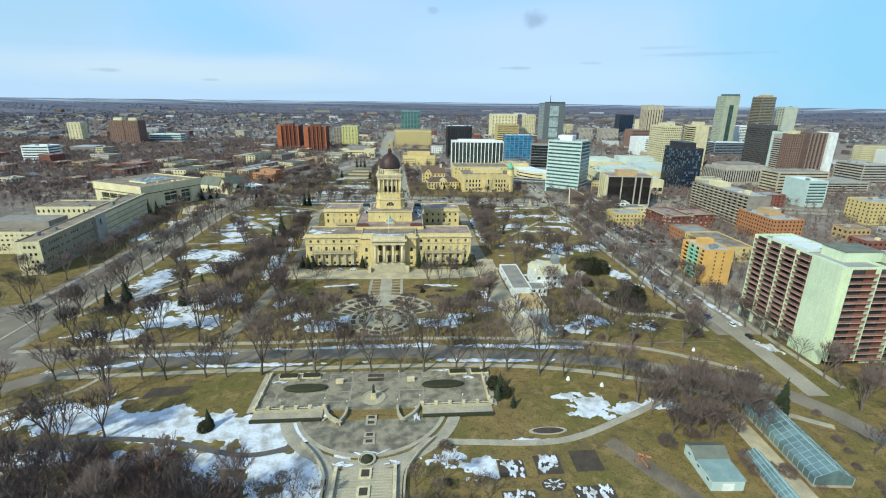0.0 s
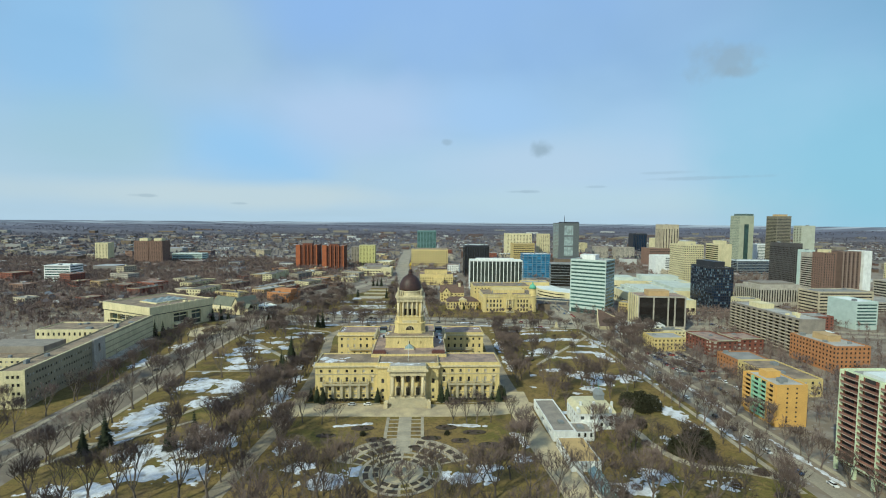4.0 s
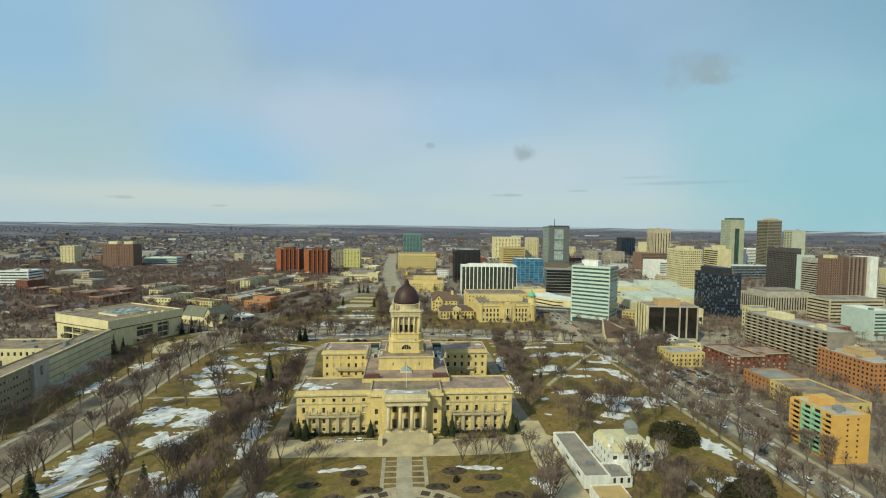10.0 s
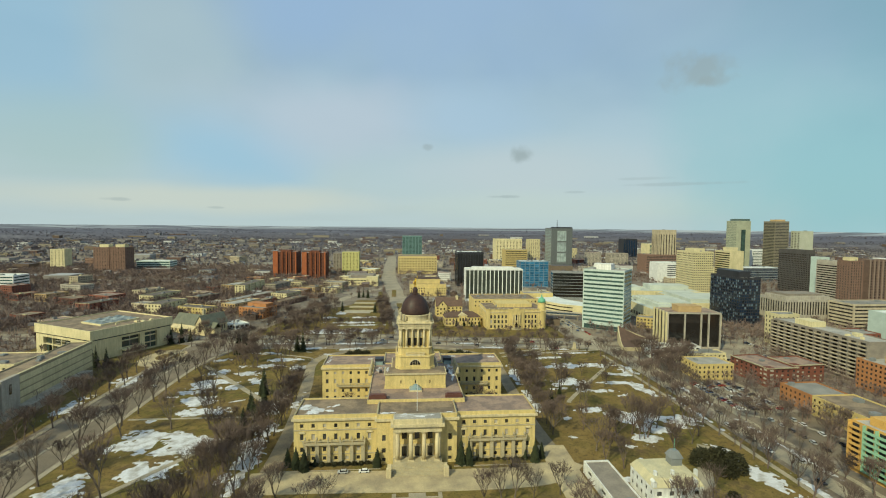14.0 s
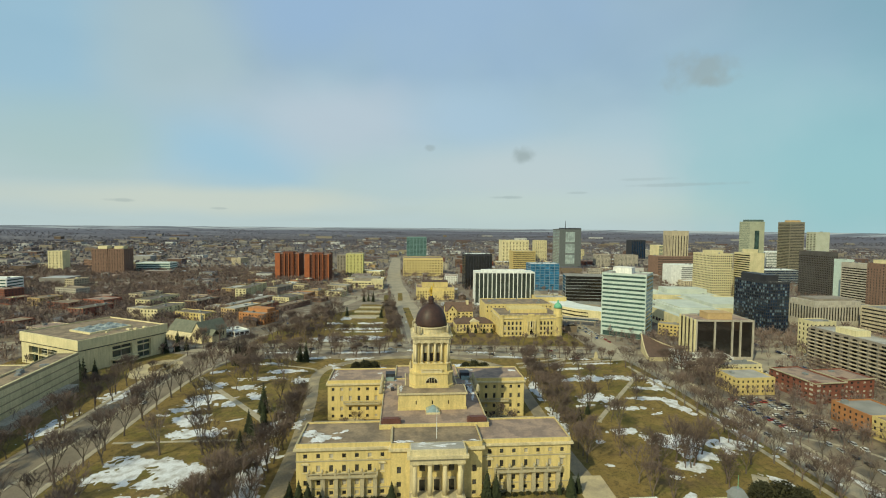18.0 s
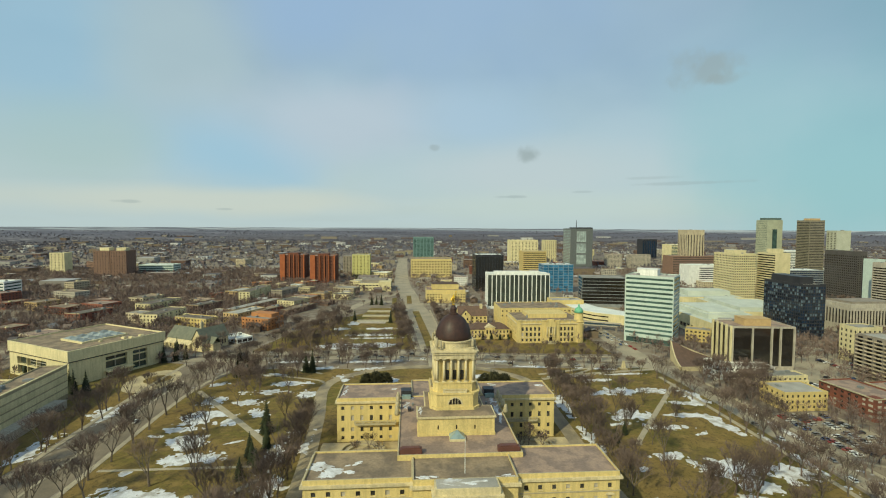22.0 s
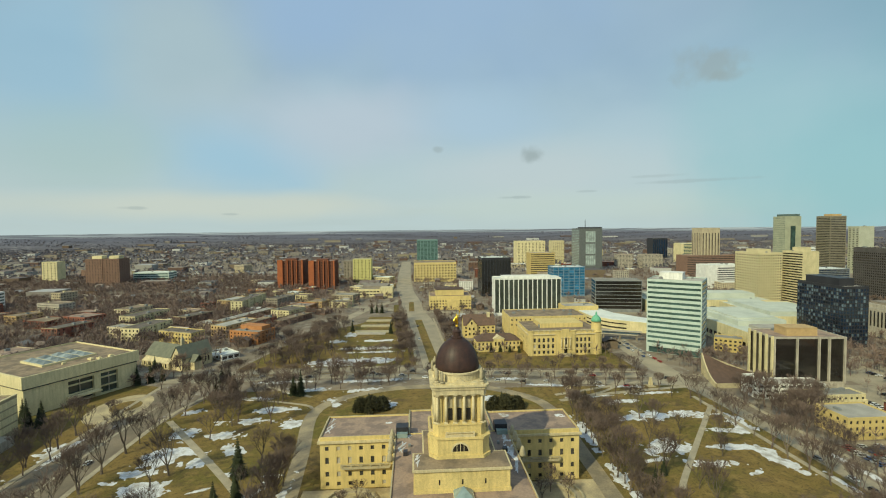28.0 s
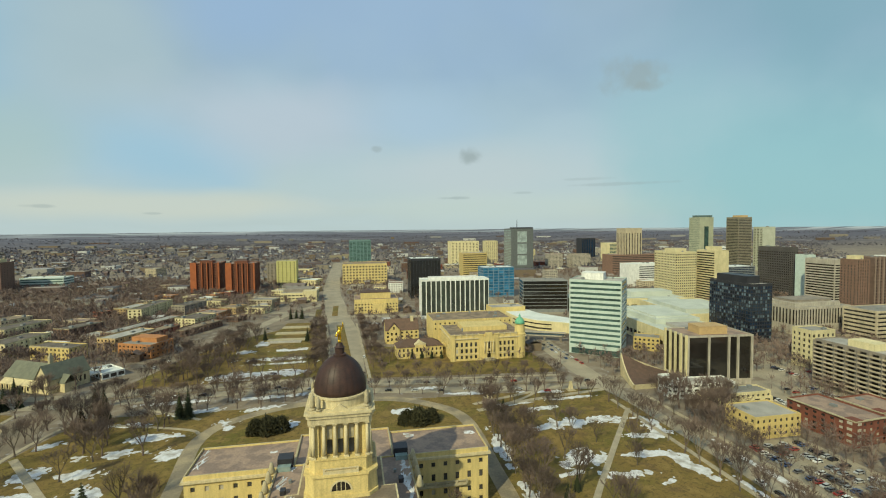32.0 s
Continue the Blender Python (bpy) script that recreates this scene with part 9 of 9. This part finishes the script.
ROOF_SETS = [mat("shingles_%s" % n, c, tuple(v * .8 for v in c), scale=.3, fine=4, vary=.2) for n, c in zip(("dark", "brown", "black", "tan", "red", "pale"), ROOF_COLS)]


def free_spot(x, y, gap, road=3.0):
    return clear_of(x, y, gap) and off_roads(x, y, road)


def house(x, y, w, d, h, rise, wm, rm, along, rot):
    T = thing("house", "two-storey timber house with a pitched shingle roof", "house", x, y, rot, group="houses west of the grounds")
    gw = Geo().box(0, w, 0, d, 0, h)
    g = Geo()
    put("roof", g.gable(0, w, 0, d, h, h + rise, along), rm, T)
    if along == 'x':
        for xx in (0.0, w):
            gw.tri((xx, 0, h), (xx, d, h), (xx, d / 2, h + rise - .1))
    else:
        for yy in (0.0, d):
            gw.tri((0, yy, h), (w, yy, h), (w / 2, yy, h + rise - .1))
    put("wall", gw, wm, T)
    FOOT.append((x + w / 2, y + d / 2, w / 2, d / 2, 0.0))


def low_block(x, y, w, d, h, wm, rm, seed):
    T = thing("low_block", "plain low-rise city block with a flat roof", "building", x, y, -20 if x < -60 else -8 if x < 160 else 0, group="low city blocks")
    fl = max(1, int(h / 3.4))
    rows = storeys(.6, h - .8, fl, .45)
    block(T, 0, 0, w, d, 0, h, wm, rm, {'S': ((max(3, int(w / 3.6)), .5), rows), ('E' if x < -13 else 'W'): ((max(3, int(d / 3.8)), .48), rows)}, GLASS, .2, .5, "")
    r = random.Random(seed)
    if w > 14 and d > 12:
        rooftop(T, 1, w - 1, 1, d - 1, h - .5, 1, seed, r.choice((GREY_METAL, CREAM, CONCRETE)))


BLOCK_ROOFS = [ROOF_GREY, ROOF_GRAVEL, ROOF_PINK, ROOF_WHITE]
r_ = random.Random(31)
FOOT.append((-85, 650, 75, 110, 0))      # the park stays open
FOOT.append((-210, 490, 40, 30, 0))
FOOT.append((212, 438, 44, 34, 0))
OPEN_LOTS = [(268, 450, 34, 28, 0), (306, 510, 36, 36, 0), (195, 345, 24, 60, 0)]
FOOT += OPEN_LOTS


def fill_blocks(x0, x1, y0, y1, n, hmin, hmax, wmin, wmax, walls, roofs=BLOCK_ROOFS):
    made = tries = 0
    while made < n and tries < n * 20:
        tries += 1
        w, d, h = r_.uniform(wmin, wmax), r_.uniform(wmin * .8, wmax * .8), r_.uniform(hmin, hmax)
        x, y = r_.uniform(x0, x1), r_.uniform(y0, y1)
        if free_spot(x + w / 2, y + d / 2, max(w, d) * .62, max(w, d) * .55):
            low_block(x, y, w, d, h, r_.choice(walls), r_.choice(roofs), tries)
            made += 1


fill_blocks(-330, -150, 600, 1000, 14, 5, 10, 14, 30, [TAN_BRICK, RED_BRICK, BEIGE, CREAM, BROWN_BRICK, ORANGE_BRICK])
fill_blocks(-150, 60, 790, 1500, 18, 6, 16, 18, 42, [CREAM, BEIGE, TAN_BRICK, WHITE, CONCRETE])
fill_blocks(60, 500, 640, 1500, 20, 8, 24, 20, 44, [CREAM, BEIGE, CONCRETE, RED_BRICK, TAN_BRICK, BROWN_BRICK])
fill_blocks(480, 1250, 700, 1900, 24, 10, 36, 24, 52, [CREAM, BEIGE, CONCRETE, WHITE, BROWN_BRICK, CONC_DARK])
fill_blocks(-640, -335, 590, 820, 12, 8, 13, 18, 40, [BROWN_BRICK, TAN_BRICK, BEIGE, RED_BRICK], BLOCK_ROOFS[:3])
fill_blocks(200, 520, 200, 470, 20, 6, 13, 13, 26, [TAN_BRICK, RED_BRICK, BEIGE, BROWN_BRICK, CONCRETE])
fill_blocks(-1100, -330, 600, 1500, 14, 6, 20, 18, 40, [BEIGE, CONC_DARK, CONCRETE, BROWN_BRICK, RED_BRICK, TAN_BRICK], BLOCK_ROOFS[:3])
for lot in OPEN_LOTS:
    FOOT.remove(lot)
# houses in rows
made = 0
for row in range(26):
    for col in range(30):
        x, y = -330 - col * 17 + (row % 3) * 4, 575 + row * 27 + r_.uniform(-2, 2)
        if made < 62 and r_.random() < .75 and col % 6 != 5 and free_spot(x + 5, y + 5, 7, 8):
            w, d = r_.uniform(7, 10), r_.uniform(8, 12)
            house(x, y, w, d, r_.uniform(4.5, 6.5), r_.uniform(2, 3.6), r_.choice(WALL_SETS), r_.choice(ROOF_SETS), r_.choice('xy'), r_.uniform(-3, 3))
            made += 1
# farther houses and sheds as one mesh
FAR_WALL = island_mat("mixed_house_walls", [tuple(v * .62 for v in c) for c in HOUSE_COLS] + [(0.46, 0.46, 0.44), (0.11, 0.08, 0.075), (0.2, 0.18, 0.16)])
FAR_ROOF = island_mat("mixed_roofs", ROOF_COLS + [(0.33, 0.33, 0.33), (0.12, 0.10, 0.10), (0.10, 0.085, 0.08)])
gw, gr = Geo(), Geo()
n_far = 0
while n_far < 3000:
    x, y = r_.uniform(-2600, 2600), 560 + 2700 * r_.random() ** 1.0
    if abs(x) > 0.95 * y + 120:
        continue
    big = r_.random() < .13
    w, d, h = (r_.uniform(18, 55), r_.uniform(16, 40), r_.uniform(5, 16)) if big else (r_.uniform(8, 13), r_.uniform(8, 13), r_.uniform(4.5, 7))
    if y < 2000 and not free_spot(x + w / 2, y + d / 2, max(w, d) * .6, max(w, d) * .5 + 3):
        n_far += .3
        continue
    n_far += 1
    gw.box(x, x + w, y, y + d, 0, h)
    if big:
        gr.box(x + .5, x + w - .5, y + .5, y + d - .5, h, h + .3)
    else:
        gr.gable(x, x + w, y, y + d, h, h + r_.uniform(1.8, 3.2), r_.choice('xy'))
for i in range(60):
    a, r = r_.uniform(-.95, .95), r_.uniform(3000, 3800)
    x, y, z = r * math.sin(a), 200 + r * math.cos(a), far_rise(r) - 4
    w, d, h = r_.uniform(20, 120), 30, r_.uniform(10, 20)
    gw.box(x, x + w, y, y + d, z, z + h)
    gr.box(x + .5, x + w - .5, y + .5, y + d - .5, z + h, z + h + .6)
fh = thing("distant_houses", "distant spread of houses and low sheds across the plain", "houses", 0, 0, kind="stuff")
put("walls", gw, FAR_WALL, fh)["kind"] = "stuff"
put("roofs", gr, FAR_ROOF, fh)["kind"] = "stuff"


def far_trees(n, area, lo, hi, slivers, width, seed, ok, name, label, lift=False, stuff=TWIG_FAR):
    """Leafless crowns as sprays of thin blades round short stems, all in one mesh."""
    rs = np.random.RandomState(seed)
    pts = []
    while len(pts) < n:
        x, y = area(rs)
        if ok(x, y):
            pts.append((x, y))
    P = np.array(pts)
    h = rs.uniform(lo, hi, n)
    k = slivers
    a = rs.uniform(0, 6.283, (n, k))
    el = rs.uniform(-.25, 1.4, (n, k))
    ln = h[:, None] * rs.uniform(.26, .46, (n, k))
    base = np.stack([np.repeat(P[:, :1], k, 1), np.repeat(P[:, 1:], k, 1), h[:, None] * rs.uniform(.36, .58, (n, k))], -1)
    d = np.stack([np.cos(a) * np.cos(el), np.sin(a) * np.cos(el), np.sin(el)], -1)
    b = rs.uniform(0, 6.283, (n, k))
    s = np.stack([np.cos(b), np.sin(b), rs.uniform(-.4, .4, (n, k))], -1) * (width * rs.uniform(.6, 1.4, (n, k)))[..., None]
    mid = base + d * ln[..., None] * .62
    tip = base + d * ln[..., None]
    v = np.stack([base, mid - s, tip, mid + s], 2).reshape(-1, 3)
    stem = np.stack([np.concatenate([P + [-.25, 0], np.zeros((n, 1))], 1), np.concatenate([P + [.25, 0], np.zeros((n, 1))], 1), np.concatenate([P, h[:, None] * .6], 1)], 1).reshape(-1, 3)
    if lift:
        z = np.array([far_rise(math.hypot(x, y - 200)) for x, y in pts])
        v[:, 2] += np.repeat(z, k * 4)
        stem[:, 2] += np.repeat(z, 3)
    nv = len(v)
    faces = [(i, i + 1, i + 2, i + 3) for i in range(0, nv, 4)] + [(nv + i, nv + i + 1, nv + i + 2) for i in range(0, 3 * n, 3)]
    me = bpy.data.meshes.new(name)
    me.from_pydata(np.concatenate([v, stem]).tolist(), [], faces)
    me.materials.append(stuff)
    tagged(new(name, me), label, "trees", kind="stuff")


def in_view(x, y):
    return abs(x) < .98 * y + 150


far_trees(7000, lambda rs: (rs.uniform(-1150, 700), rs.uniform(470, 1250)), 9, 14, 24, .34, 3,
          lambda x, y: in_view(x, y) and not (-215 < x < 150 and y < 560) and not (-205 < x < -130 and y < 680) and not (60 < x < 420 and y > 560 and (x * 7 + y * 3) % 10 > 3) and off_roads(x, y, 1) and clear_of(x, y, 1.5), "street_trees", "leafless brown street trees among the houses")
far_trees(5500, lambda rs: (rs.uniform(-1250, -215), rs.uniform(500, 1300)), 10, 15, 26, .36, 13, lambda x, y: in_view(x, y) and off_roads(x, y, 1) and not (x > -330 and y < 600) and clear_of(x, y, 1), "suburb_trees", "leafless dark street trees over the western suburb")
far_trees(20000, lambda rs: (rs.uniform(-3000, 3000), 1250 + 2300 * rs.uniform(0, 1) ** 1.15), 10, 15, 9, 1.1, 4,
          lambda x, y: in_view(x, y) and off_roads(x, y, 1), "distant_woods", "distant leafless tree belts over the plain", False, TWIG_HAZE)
far_trees(1200, lambda rs: (rs.uniform(-470, -130), rs.uniform(560, 960)), 10, 16, 40, .17, 15, lambda x, y: clear_of(x, y, .3) and off_roads(x, y, 1) and not (x > -160 and y < 760), "block_trees", "leafless trees between the brick flats")
far_trees(420, lambda rs: (rs.uniform(-420, -215), rs.uniform(190, 640)), 8, 13, 34, .10, 5, lambda x, y: clear_of(x, y, 2) and off_roads(x, y, 1), "west_trees", "leafless trees round the office blocks")
far_trees(2100, lambda rs: (rs.uniform(178, 560), rs.uniform(120, 600)), 7, 12, 30, .14, 6, lambda x, y: clear_of(x, y, 1.5) and off_roads(x, y, 1), "east_trees", "leafless trees between the apartment blocks")
far_trees(420, lambda rs: (rs.uniform(200, 345), rs.uniform(190, 560)), 9, 14, 44, .12, 16, lambda x, y: clear_of(x, y, 1) and off_roads(x, y, 1), "yard_trees", "leafless trees in yards and car parks")
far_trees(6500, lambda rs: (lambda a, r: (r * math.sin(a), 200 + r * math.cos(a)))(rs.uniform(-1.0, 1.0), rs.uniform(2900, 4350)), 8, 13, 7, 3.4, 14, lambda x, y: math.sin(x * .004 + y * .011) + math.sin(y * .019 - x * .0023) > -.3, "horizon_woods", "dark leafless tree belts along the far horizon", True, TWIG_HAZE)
